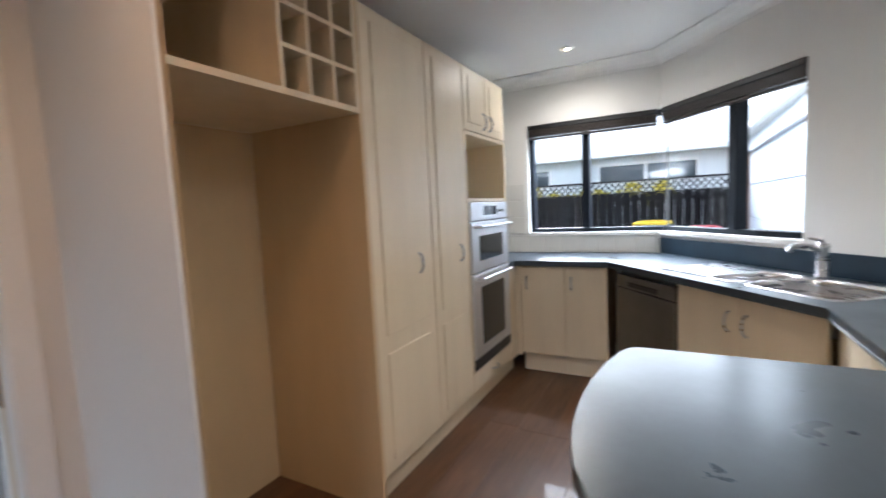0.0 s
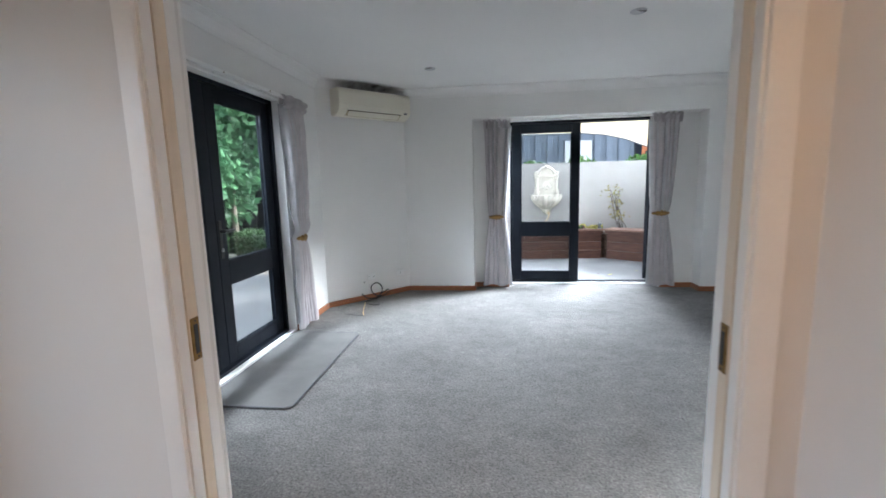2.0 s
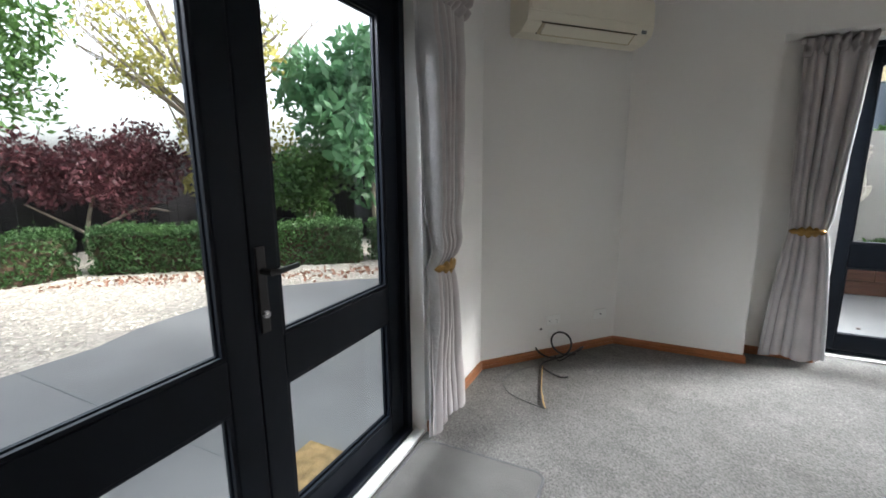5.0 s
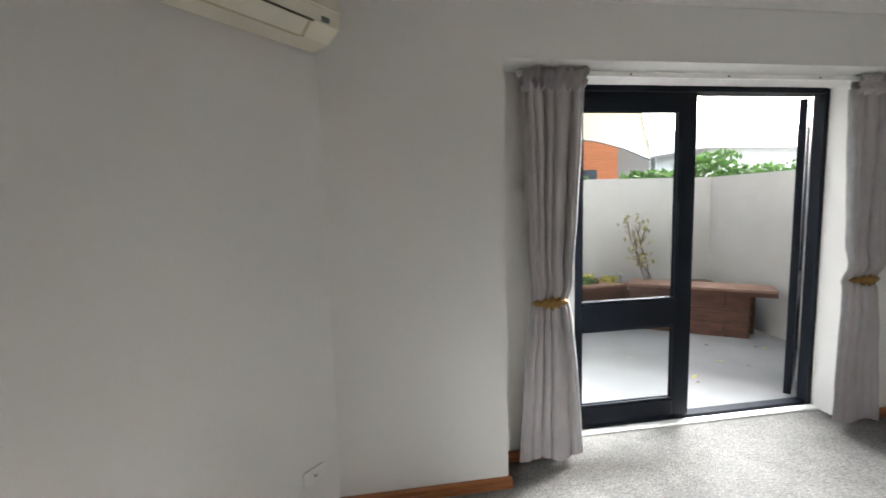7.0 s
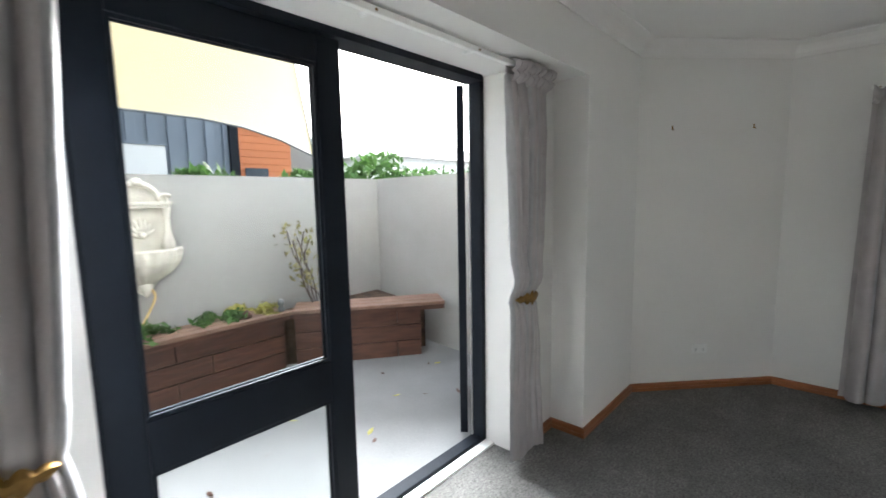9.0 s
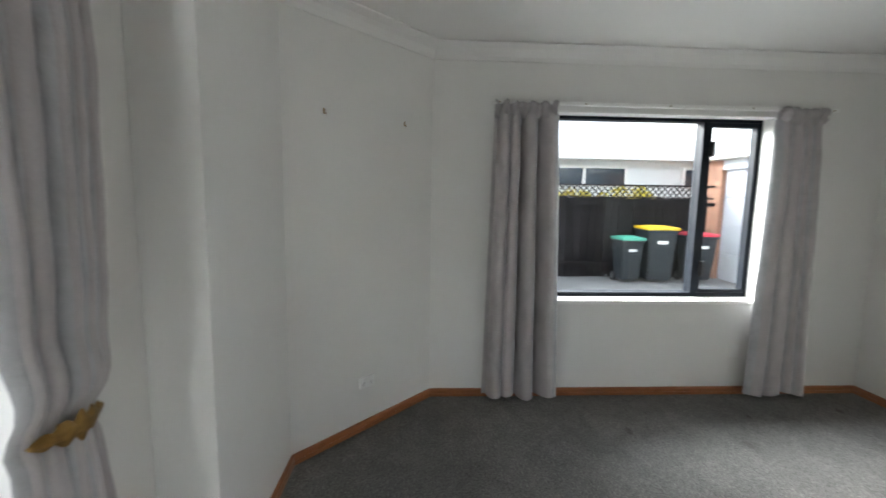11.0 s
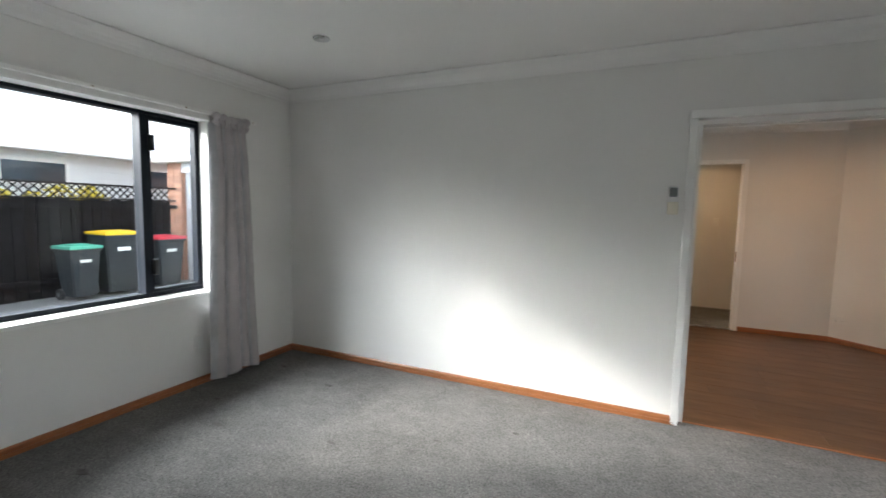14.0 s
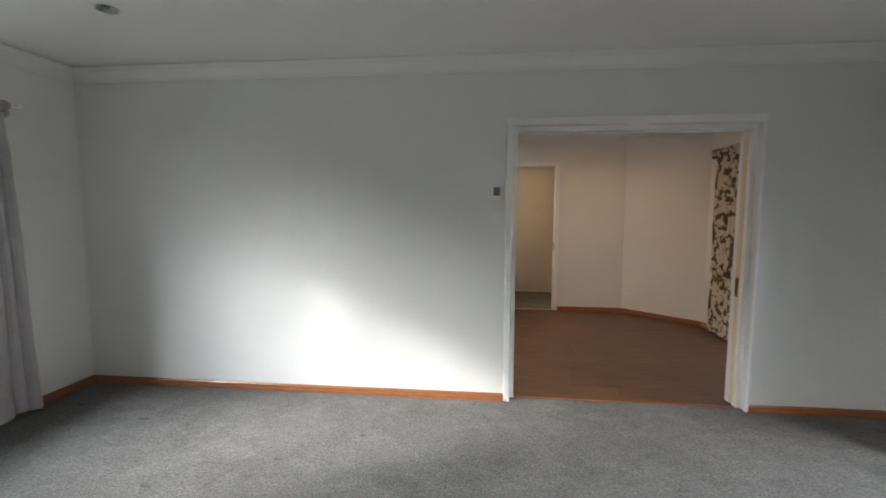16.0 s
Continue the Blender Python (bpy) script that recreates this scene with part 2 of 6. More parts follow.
M["soil"] = material("bark_and_soil", (0.06, 0.035, 0.02), 0.95, var=0.4, scale=12, bump=1, bscale=40)
M["gravel"] = material("pale_gravel", (0.60, 0.55, 0.47), 0.9, var=0.1, scale=25, rand=0.35)
M["gravelbed"] = material("gravel_bed", (0.50, 0.45, 0.38), 0.95, var=0.3, scale=30, bump=1, bscale=45)
M["fence"] = material("dark_stained_fence", (0.013, 0.012, 0.013), 0.8, var=0.3, scale=4, stretch=(6, 6, 0.5), bump=0.2, bscale=60, rand=0.3, spec=0.08)
M["stone"] = material("cast_stone", (0.52, 0.48, 0.41), 0.85, var=0.15, scale=9, bump=0.4, bscale=60)
M["bark"] = material("tree_bark", (0.20, 0.17, 0.13), 0.9, var=0.25, scale=8, bump=0.6, bscale=40)
M["leaf_green"] = leaf_material("leaf_green", (0.075, 0.15, 0.035), (0.03, 0.08, 0.02))
M["leaf_dark"] = leaf_material("leaf_dark", (0.13, 0.26, 0.12), (0.04, 0.13, 0.06))
M["leaf_yellow"] = leaf_material("leaf_yellow", (0.42, 0.36, 0.10), (0.20, 0.22, 0.06))
M["leaf_red"] = leaf_material("leaf_red", (0.10, 0.03, 0.035), (0.04, 0.015, 0.018))
M["leaf_hedge"] = leaf_material("leaf_hedge", (0.075, 0.15, 0.045), (0.03, 0.075, 0.025))
M["leaf_lemon"] = leaf_material("leaf_lemon", (0.62, 0.50, 0.05), (0.36, 0.34, 0.05))
M["leaf_olive"] = leaf_material("leaf_olive", (0.30, 0.25, 0.10), (0.13, 0.13, 0.05))
M["darkbark"] = material("dark_bark", (0.075, 0.055, 0.045), 0.9, var=0.2, scale=9)
M["sail"] = material("cream_sail_cloth", (0.33, 0.265, 0.145), 0.8, var=0.03, scale=3, bump=0.1, bscale=200)
M["corrugated"] = material("blue_grey_steel", (0.17, 0.21, 0.26), 0.45, var=0.06, scale=2)
M["brick"] = material("orange_brick", (0.31, 0.16, 0.105), 0.85, var=0.15, scale=20, bump=0.3, bscale=60, rand=0.2)
M["cladding"] = material("orange_cladding", (0.52, 0.17, 0.06), 0.6, var=0.1, scale=6, stretch=(1, 1, 6), rand=0.1)
M["weatherboard"] = material("pale_weatherboard", (0.74, 0.77, 0.78), 0.6, var=0.03, scale=3)
M["roof"] = material("pale_roof", (0.74, 0.74, 0.75), 0.6, var=0.05, scale=3, bump=0.1, bscale=20)
M["roofblue"] = material("blue_grey_roof_tiles", (0.25, 0.31, 0.36), 0.6, var=0.12, scale=6, bump=0.3, bscale=20)
M["window_dark"] = material("dark_window_glass", (0.03, 0.045, 0.06), 0.08, var=0.2, scale=1)
M["bin"] = material("charcoal_bin_plastic", (0.025, 0.03, 0.034), 0.5, spec=0.2, var=0.08, scale=6)
M["lid_yellow"] = material("yellow_lid", (0.80, 0.55, 0.02), 0.45, var=0.03)
M["lid_green"] = material("green_lid", (0.09, 0.42, 0.30), 0.45, var=0.03)
M["lid_red"] = material("red_lid", (0.62, 0.05, 0.08), 0.45, var=0.03)
M["doormat"] = material("coir_mat", (0.36, 0.24, 0.10), 0.95, var=0.3, scale=20, bump=0.8, bscale=120)
M["lamp_on"] = emission_material("lit_bulb", (1.0, 0.78, 0.5), 30)
M["lamp_off"] = material("frosted_bulb", (0.6, 0.6, 0.6), 0.3, var=0.05)
M["garage"] = material("pale_garage_door", (0.46, 0.49, 0.53), 0.5, var=0.02, scale=3)
M["grass"] = material("ground", (0.10, 0.10, 0.08), 0.95, var=0.3, scale=0.5, bump=0.5, bscale=20)

# ---- building helpers ----


def part(name, bm, mat, parent=None, label="", smooth=False):
    me = bpy.data.meshes.new(name)
    bmesh.ops.recalc_face_normals(bm, faces=bm.faces[:])
    if smooth:
        for f in bm.faces:
            f.smooth = True
    bm.to_mesh(me)
    bm.free()
    me.materials.append(M[mat])
    ob = new(name, me)
    if parent:
        ob.parent = parent
        ob.matrix_parent_inverse = parent.matrix_world.inverted()
    if label:
        ob["label"] = label
    return ob


def raw_part(name, verts, faces, mat, parent=None, label="", smooth=False):
    me = bpy.data.meshes.new(name)
    me.from_pydata(verts, [], faces)
    me.materials.append(M[mat])
    if smooth:
        me.polygons.foreach_set("use_smooth", [True] * len(me.polygons))
    ob = new(name, me)
    if parent:
        ob.parent = parent
        ob.matrix_parent_inverse = parent.matrix_world.inverted()
    if label:
        ob["label"] = label
    return ob


def thing(name, loc, label, category, group="", kind=""):
    e = new(name)
    e.location = loc
    e.empty_display_size = 0.1
    e.matrix_world = Matrix.Translation(loc)
    return tagged(e, label, category, group, kind)


def struct(ob, label, category):
    return tagged(ob, label, category, "", "structure")


def BM():
    return bmesh.new()


def box(bm, x0, x1, y0, y1, z0, z1, bevel=0.0, m=None):
    vs = [bm.verts.new(Vector(p)) for p in ((x0, y0, z0), (x1, y0, z0), (x1, y1, z0), (x0, y1, z0),
                                            (x0, y0, z1), (x1, y0, z1), (x1, y1, z1), (x0, y1, z1))]
    fs = [bm.faces.new([vs[i] for i in f]) for f in ((3, 2, 1, 0), (4, 5, 6, 7), (0, 1, 5, 4), (1, 2, 6, 5), (2, 3, 7, 6), (3, 0, 4, 7))]
    if bevel:
        es = list({e for f in fs for e in f.edges})
        r = bmesh.ops.bevel(bm, geom=es, offset=bevel, segments=2, affect='EDGES', profile=0.5)
        vs = list({v for f in r["faces"] for v in f.verts} | {v for v in vs if v.is_valid})
    if m is not None:
        bmesh.ops.transform(bm, matrix=m, verts=[v for v in vs if v.is_valid])
    return bm


def boxes(*specs, bevel=0.0):
    bm = BM()
    for s in specs:
        box(bm, *s, bevel=bevel)
    return bm


def prism(bm, poly, z0, z1, bevel=0.0):
    lo = [bm.verts.new((x, y, z0)) for x, y in poly]
    hi = [bm.verts.new((x, y, z1)) for x, y in poly]
    n = len(poly)
    fs = [bm.faces.new(lo[::-1]), bm.faces.new(hi)]
    fs += [bm.faces.new((lo[i], lo[(i + 1) % n], hi[(i + 1) % n], hi[i])) for i in range(n)]
    if bevel:
        bmesh.ops.bevel(bm, geom=[e for e in fs[1].edges] + [e for e in fs[0].edges], offset=bevel, segments=2, affect='EDGES')
    return bm


def tube(bm, pts, r, seg=8, cap=True):
    pts = [Vector(p) for p in pts]
    rings = []
    for i, p in enumerate(pts):
        d = (pts[min(i + 1, len(pts) - 1)] - pts[max(i - 1, 0)]).normalized()
        a = d.orthogonal().normalized() if i == 0 else (prev - d * prev.dot(d)).normalized()
        prev = a
        b = d.cross(a)
        rad = r[i] if isinstance(r, (list, tuple)) else r
        rings.append([bm.verts.new(p + (a * math.cos(t) + b * math.sin(t)) * rad) for t in (2 * math.pi * k / seg for k in range(seg))])
    for u, v in zip(rings, rings[1:]):
        for k in range(seg):
            bm.faces.new((u[k], u[(k + 1) % seg], v[(k + 1) % seg], v[k]))
    if cap:
        bm.faces.new(rings[0][::-1])
        bm.faces.new(rings[-1])
    return bm


def lathe(bm, profile, c, seg=24, axis='z'):
    rings = []
    for r, h in profile:
        ring = []
        for k in range(seg):
            t = 2 * math.pi * k / seg
            ring.append(bm.verts.new((c[0] + r * math.cos(t), c[1] + r * math.sin(t), c[2] + h)))
        rings.append(ring)
    for u, v in zip(rings, rings[1:]):
        for k in range(seg):
            bm.faces.new((u[k], u[(k + 1) % seg], v[(k + 1) % seg], v[k]))
    bm.faces.new(rings[0][::-1])
    bm.faces.new(rings[-1])
    return bm


def frame_of(p, q):
    """Matrix whose x runs from p to q, y to its left, z up, at p."""
    d = Vector((q[0] - p[0], q[1] - p[1], 0))
    a = math.atan2(d.y, d.x)
    return Matrix.Translation((p[0], p[1], 0)) @ Matrix.Rotation(a, 4, 'Z'), d.length


def wall(name, p, q, z0, z1, thick, holes=(), label="", mat="wall", e0=0.0, e1=0.0, parent=None):
    """A wall whose room side is the line p to q, with the room to the left and its body to the right."""
    m, L = frame_of(p, q)
    bm = BM()
    s = -e0
    for a, b, za, zb in sorted(holes):
        if a > s:
            box(bm, s, a, -thick, 0, z0, z1, m=m)
        if za > z0:
            box(bm, a, b, -thick, 0, z0, za, m=m)
        if zb < z1:
            box(bm, a, b, -thick, 0, zb, z1, m=m)
        s = b
    if L + e1 > s + 1e-4:
        box(bm, s, L + e1, -thick, 0, z0, z1, m=m)
    ob = part(name, bm, mat, parent)
    return struct(ob, label or "smooth off-white painted plaster wall", "wall") if parent is None else ob


def sweep(bm, poly, profile, closed=True):
    """A profile of (inward offset, z) carried along a line with mitred corners; the room lies to the left."""
    P = [Vector((x, y)) for x, y in poly]
    n = len(P)
    cols = []
    for i, p in enumerate(P):
        d0 = (p - P[i - 1]).normalized() if closed or i > 0 else (P[1] - p).normalized()
        d1 = (P[(i + 1) % n] - p).normalized() if closed or i < n - 1 else d0
        n0, n1 = Vector((-d0.y, d0.x)), Vector((-d1.y, d1.x))
        mit = (n0 + n1)
        mit = mit / max(1e-6, mit.dot(n0))
        cols.append([bm.verts.new((p.x + mit.x * o, p.y + mit.y * o, z)) for o, z in profile])
    k = len(profile)
    for i in range(n if closed else n - 1):
        u, v = cols[i], cols[(i + 1) % n]
        for j in range(k):
            bm.faces.new((u[j], v[j], v[(j + 1) % k], u[(j + 1) % k]))
    if not closed:
        bm.faces.new(cols[0][::-1])
        bm.faces.new(cols[-1])
    return bm


def leaf_cloud(centers, n, size, seed, squash=1.0):
    """Many small leaves, scattered in the outer shells of the given clumps (x, y, z, radius)."""
    rng = np.random.default_rng(seed)
    c = np.array(centers, float)
    w = c[:, 3] ** 2
    pick = rng.choice(len(c), n, p=w / w.sum())
    d = rng.normal(size=(n, 3))
    d /= np.linalg.norm(d, axis=1)[:, None]
    rad = c[pick, 3] * (0.45 + 0.65 * rng.random(n) ** 0.6)
    pos = c[pick, :3] + d * rad[:, None] * np.array([1, 1, squash])
    return leaves_at(pos, size, rng)


def leaves_at(pos, size, rng):
    n = len(pos)
    a = rng.normal(size=(n, 3))
    a[:, 2] -= 0.5
    a /= np.linalg.norm(a, axis=1)[:, None]
    b = np.cross(a, rng.normal(size=(n, 3)))
    b /= np.linalg.norm(b, axis=1)[:, None]
    s = size * (0.6 + 0.8 * rng.random(n))[:, None]
    v = np.empty((n, 4, 3))
    v[:, 0], v[:, 2] = pos - a * s, pos + a * s
    v[:, 1], v[:, 3] = pos + b * s * 0.45, pos - b * s * 0.45
    verts = v.reshape(-1, 3).tolist()
    faces = np.arange(4 * n).reshape(-1, 4).tolist()
    return verts, faces

# ---- structure ----
H = 2.4
XW, XE, YS, YN = -2.22, 3.60, 2.20, 6.19
NW0, NW1 = (XW, 5.36), (-1.465, YN)
NE0, NE1 = (2.80, YN), (XE, 5.44)
# garden side door opening, courtyard door opening, living window, doorway
GD = (2.86, 4.58, 2.05)
CD = (-0.19, 1.60, 2.04)
LW = (3.03, 4.62, 0.685, 2.0)
DW = (-1.345, 0.28, 1.945)
FLOOR_T = 0.2
FZ = -0.03
struct(part("floor_carpet", prism(BM(), [(XW - .2, YS - 0.07), (XE + .2, YS - 0.07), (XE + .2, 5.5), (2.85, 6.6), (-1.6, 6.6), (XW - .2, 5.5)], -FLOOR_T, FZ),
            "carpet"), "worn grey cut-pile carpet with faint marks", "carpet")
struct(part("subfloor", boxes((-2.5, 3.9, -2.8, YS - 0.0705, -FLOOR_T, FZ - 0.012)), "cabin"), "timber board under the laminate floor", "floor")
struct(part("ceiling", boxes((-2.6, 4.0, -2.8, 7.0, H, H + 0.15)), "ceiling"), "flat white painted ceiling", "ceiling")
struct(part("roof_eaves", boxes((-3.3, 4.5, -2.8, 6.95, H + 0.16, H + 0.3)), "ceiling"), "white soffit of the house eaves", "eaves")

# living room walls; the room lies to the left of each line
wall("wall_west", (XW, 5.36), (XW, YS), FZ, H, 0.23, [(5.36 - GD[1], 5.36 - GD[0], FZ, GD[2])], e0=0.05, e1=0.2)
wall("wall_northwest", NW1, NW0, 0, H, 0.23, e0=0.05, e1=0.05)
wall("wall_north", (NE0[0], YN), (NW1[0], YN), FZ, H, 0.21, [(NE0[0] - 2.0, NE0[0] + 0.64, FZ, 2.045)], e0=0.05, e1=0.05)
wall("wall_north_outer", (2.9, 6.403), (-1.6, 6.403), FZ, H, 0.31, [(2.9 - CD[1], 2.9 - CD[0], FZ, CD[2])], e0=0.0, e1=0.0)
wall("wall_northeast", NE1, NE0, 0, H, 0.23, e0=0.05, e1=0.05)
wall("wall_east", (XE, YS), (XE, 5.44), FZ, H, 0.22, [(LW[0] - YS, LW[1] - YS, LW[2], LW[3])], e0=0.25, e1=0.05)
wall("wall_south", (XW - .2, YS), (0.43, YS), FZ, H, 0.2, [(DW[0] - XW + .2, DW[1] - XW + .2, FZ, DW[2])])
wall("wall_south_kitchen", (0.43, YS), (XE + .2, YS), FZ, H, 0.11)

# kitchen and dining walls
YB = -0.815
K0, K1 = (3.62, 0.40), (2.05, YB)
KWZ = (1.03, 1.98)
wall("wall_kitchen_east", K0, (3.62, 2.2), FZ, H, 0.2, [(0.0, 1.06, *KWZ)], e0=0.0)
mdk, ldk = frame_of(K1, K0)
wall("wall_kitchen_diagonal", K1, K0, 0, H, 0.2, [(ldk - 1.16, ldk, *KWZ)], e0=0.1)
wall("wall_dining_south", (-1.39, YB), (2.1, YB), FZ, H, 0.12, [(0.90, 1.67, FZ, 1.98)], e0=0.1, e1=0.1)
wall("wall_dining_angled", (-2.15, -0.15), (-1.39, YB), FZ, H, 0.15, e0=0.1, e1=0.05)
wall("wall_dining_west", (-2.15, 2.06), (-2.15, -0.15), FZ, H, 0.25, [(0.34, 1.59, FZ, 2.03)], e1=0.05)
wall("wall_nib", (0.415, 2.06), (0.415, 1.36), FZ, H, 0.010)
# hall behind the far door
wall("wall_hall_south", (-1.2, -2.15), (1.2, -2.15), FZ, H, 0.1)
wall("wall_hall_west", (-1.2, YB - .12), (-1.2, -2.15), FZ, H, 0.1)
wall("wall_hall_east", (1.2, -2.15), (1.2, YB - .12), FZ, H, 0.1)
struct(part("floor_hall", boxes((-1.2, 1.2, -2.15, YB - 0.02, FZ - 0.012, FZ + 0.004)), "carpet"), "dark grey hall carpet", "carpet")

# cove cornices
cove = [(0.0, H), (0.0, H - 0.095), (0.008, H - 0.095), (0.014, H - 0.07), (0.03, H - 0.045), (0.052, H - 0.027), (0.085, H - 0.014), (0.1, H - 0.008), (0.1, H)]
loop = [(XW, YS), (XE, YS), NE1, NE0, NW1, NW0]
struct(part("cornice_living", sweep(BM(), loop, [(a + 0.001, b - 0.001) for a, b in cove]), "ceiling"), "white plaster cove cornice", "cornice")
loop2 = [(-2.15, -0.15), (-1.39, YB), (2.05, YB), K0, (3.62, 2.07), (0.43, 2.07), (0.43, 1.36), (0.415, 1.36), (0.415, 2.0), (-2.15, 2.0)]
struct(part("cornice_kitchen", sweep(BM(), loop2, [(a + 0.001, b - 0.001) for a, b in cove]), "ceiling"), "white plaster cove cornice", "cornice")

# skirting boards
sk = [(0.0, FZ), (0.018, FZ), (0.018, FZ + 0.018), (0.014, FZ + 0.022), (0.018, FZ + 0.026), (0.017, FZ + 0.046), (0.010, FZ + 0.056), (0.0, FZ + 0.056)]
runs = [[(0.30, YS), (XE, YS), NE1, NE0, (2.0, YN), (2.0, 6.40), (1.62, 6.40)],
        [(-0.21, 6.40), (-0.64, 6.40), (-0.64, YN), NW1, NW0, (XW, GD[1] + 0.02)],
        [(XW, GD[0] - 0.02), (XW, YS), (-1.345, YS)],
        [(-2.15, 0.45), (-2.15, -0.15), (-1.39, YB), (-0.53, YB)]]
for r in runs:
    struct(part("baseboard", sweep(BM(), r, sk, closed=False), "skirt"), "stained rimu skirting board with a moulded top", "skirting")


# doorway between dining and living
def doorway():
    x0, x1, zt = DW
    for nm, ya, yb, yo in (("trim_living", 2.099, 2.142, 2.2), ("trim_dining", 2.0, 2.042, 2.0)):
        bm = BM()
        # jamb linings
        box(bm, x1 - 0.035, x1 + 0.001, ya, yb, FZ, zt)
        box(bm, x0 - 0.001, x0 + 0.035, ya, yb, FZ, zt)
        box(bm, x0 + 0.035, x1 - 0.035, ya, yb, zt - 0.03, zt + 0.001)
        # architraves
        if yo == 2.2:
            a, b = 2.2, 2.218
        else:
            a, b = 1.984, 2.0
        ins = 0.002 if yo == 2.2 else 0.028
        wo = 0.012 if yo == 2.2 else 0.035
        for xa, xb in ((x0 - wo, x0 + ins), (x1 - ins, x1 + 0.045)):
            box(bm, xa, xb, a, b, FZ, zt - ins, bevel=0.004)
        box(bm, x0 - wo, x1 + 0.045, a, b, zt - ins + 0.0005, zt + 0.05, bevel=0.004)
        struct(part(nm, bm, "trim"), "white gloss painted door jamb and architrave", "door trim")
    bm = boxes((x0 + 0.035, x1 - 0.035, 2.043, 2.098, zt - 0.012, zt))
    struct(part("trim_track", bm, "grey"), "dark track slot of the sliding doors", "door track")
    for side, xe, sgn in (("a", x1, 1), ("b", x0, -1)):
        e = thing("sliding_door", (xe, 2.07, FZ), "cream cavity sliding door pushed back into the wall", "door", "pair of sliding doors")
        xi = xe - sgn * 0.0365
        lo, hi = sorted((xi, xe + sgn * 0.02))
        part("leaf", boxes((lo, hi, 2.050, 2.096, FZ + 0.006, zt - 0.02), bevel=0.003), "jamb", e)
        lo, hi = sorted((xi, xi - sgn * 0.004))
        p = part("flush_pull", boxes((lo, hi, 2.054, 2.091, 0.757, 0.893), bevel=0.0015), "brass", e, "brass edge pull")
        lo, hi = sorted((xi - sgn * 0.0042, xi - sgn * 0.006))
        part("finger_slot", boxes((lo, hi, 2.064, 2.081, 0.778, 0.872)), "black", p)
        for z in (0.767, 0.883):
            part("screw", tube(BM(), [(lo, 2.0725, z), (hi, 2.0725, z)], 0.003, 8), "black", p)


doorway()


def french_leaf(name, m, w, h, handle=False, label="navy aluminium glazed door leaf", open_leaf=False):
    """A glazed leaf in its own frame: x along its width, y out, z up."""
    e = thing(name, (0, 0, 0), label, "glass door")
    st, top, mid0, mid1, bot, d = 0.105, 0.10, 0.60, 0.765, 0.115, 0.045
    rail = dict(bevel=0.004)
    part("stile", boxes((0, st, -d / 2, d / 2, 0.006, h), **rail), "navy", e)
    part("stile", boxes((w - st, w, -d / 2, d / 2, 0.006, h), **rail), "navy", e)
    part("top_rail", boxes((st, w - st, -d / 2, d / 2, h - top, h), **rail), "navy", e)
    part("mid_rail", boxes((st, w - st, -d / 2, d / 2, mid0, mid1), **rail), "navy", e)
    part("bottom_rail", boxes((st, w - st, -d / 2, d / 2, 0.006, bot), **rail), "navy", e)
    for za, zb in ((bot, mid0), (mid1, h - top)):
        bm = BM()
        for s in (-1, 1):
            y0, y1 = sorted((s * 0.006, s * 0.018))
            box(bm, st, st + 0.012, y0, y1, za, zb)
            box(bm, w - st - 0.012, w - st, y0, y1, za, zb)
            box(bm, st + 0.012, w - st - 0.012, y0, y1, za, za + 0.012)
            box(bm, st + 0.012, w - st - 0.012, y0, y1, zb - 0.012, zb)
        part("glazing_bead", bm, "navy", e)
        g = part("pane", boxes((st - 0.002, w - st + 0.002, -0.003, 0.003, za - 0.002, zb + 0.002)), "glass", e)
        g.visible_shadow = False
    if handle:
        hx = handle
        hp = part("handle_plate", boxes((hx - 0.018, hx + 0.018, -d / 2 - 0.008, -d / 2, 0.80, 1.07), bevel=0.004), "black", e)
        s = 1 if hx < w / 2 else -1
        part("lever", tube(BM(), [(hx, -d / 2 - 0.008, 0.995), (hx, -d / 2 - 0.05, 0.995), (hx + s * 0.02, -d / 2 - 0.056, 0.995), (hx + s * 0.105, -d / 2 - 0.052, 0.998)],
                           [0.011, 0.011, 0.010, 0.008], 8), "black", hp, "black lever handle")
        part("key_cylinder", tube(BM(), [(hx, -d / 2 - 0.006, 0.86), (hx, -d / 2 - 0.016, 0.86)], 0.012, 12), "steel", hp)
    e.matrix_basis = m
    return e


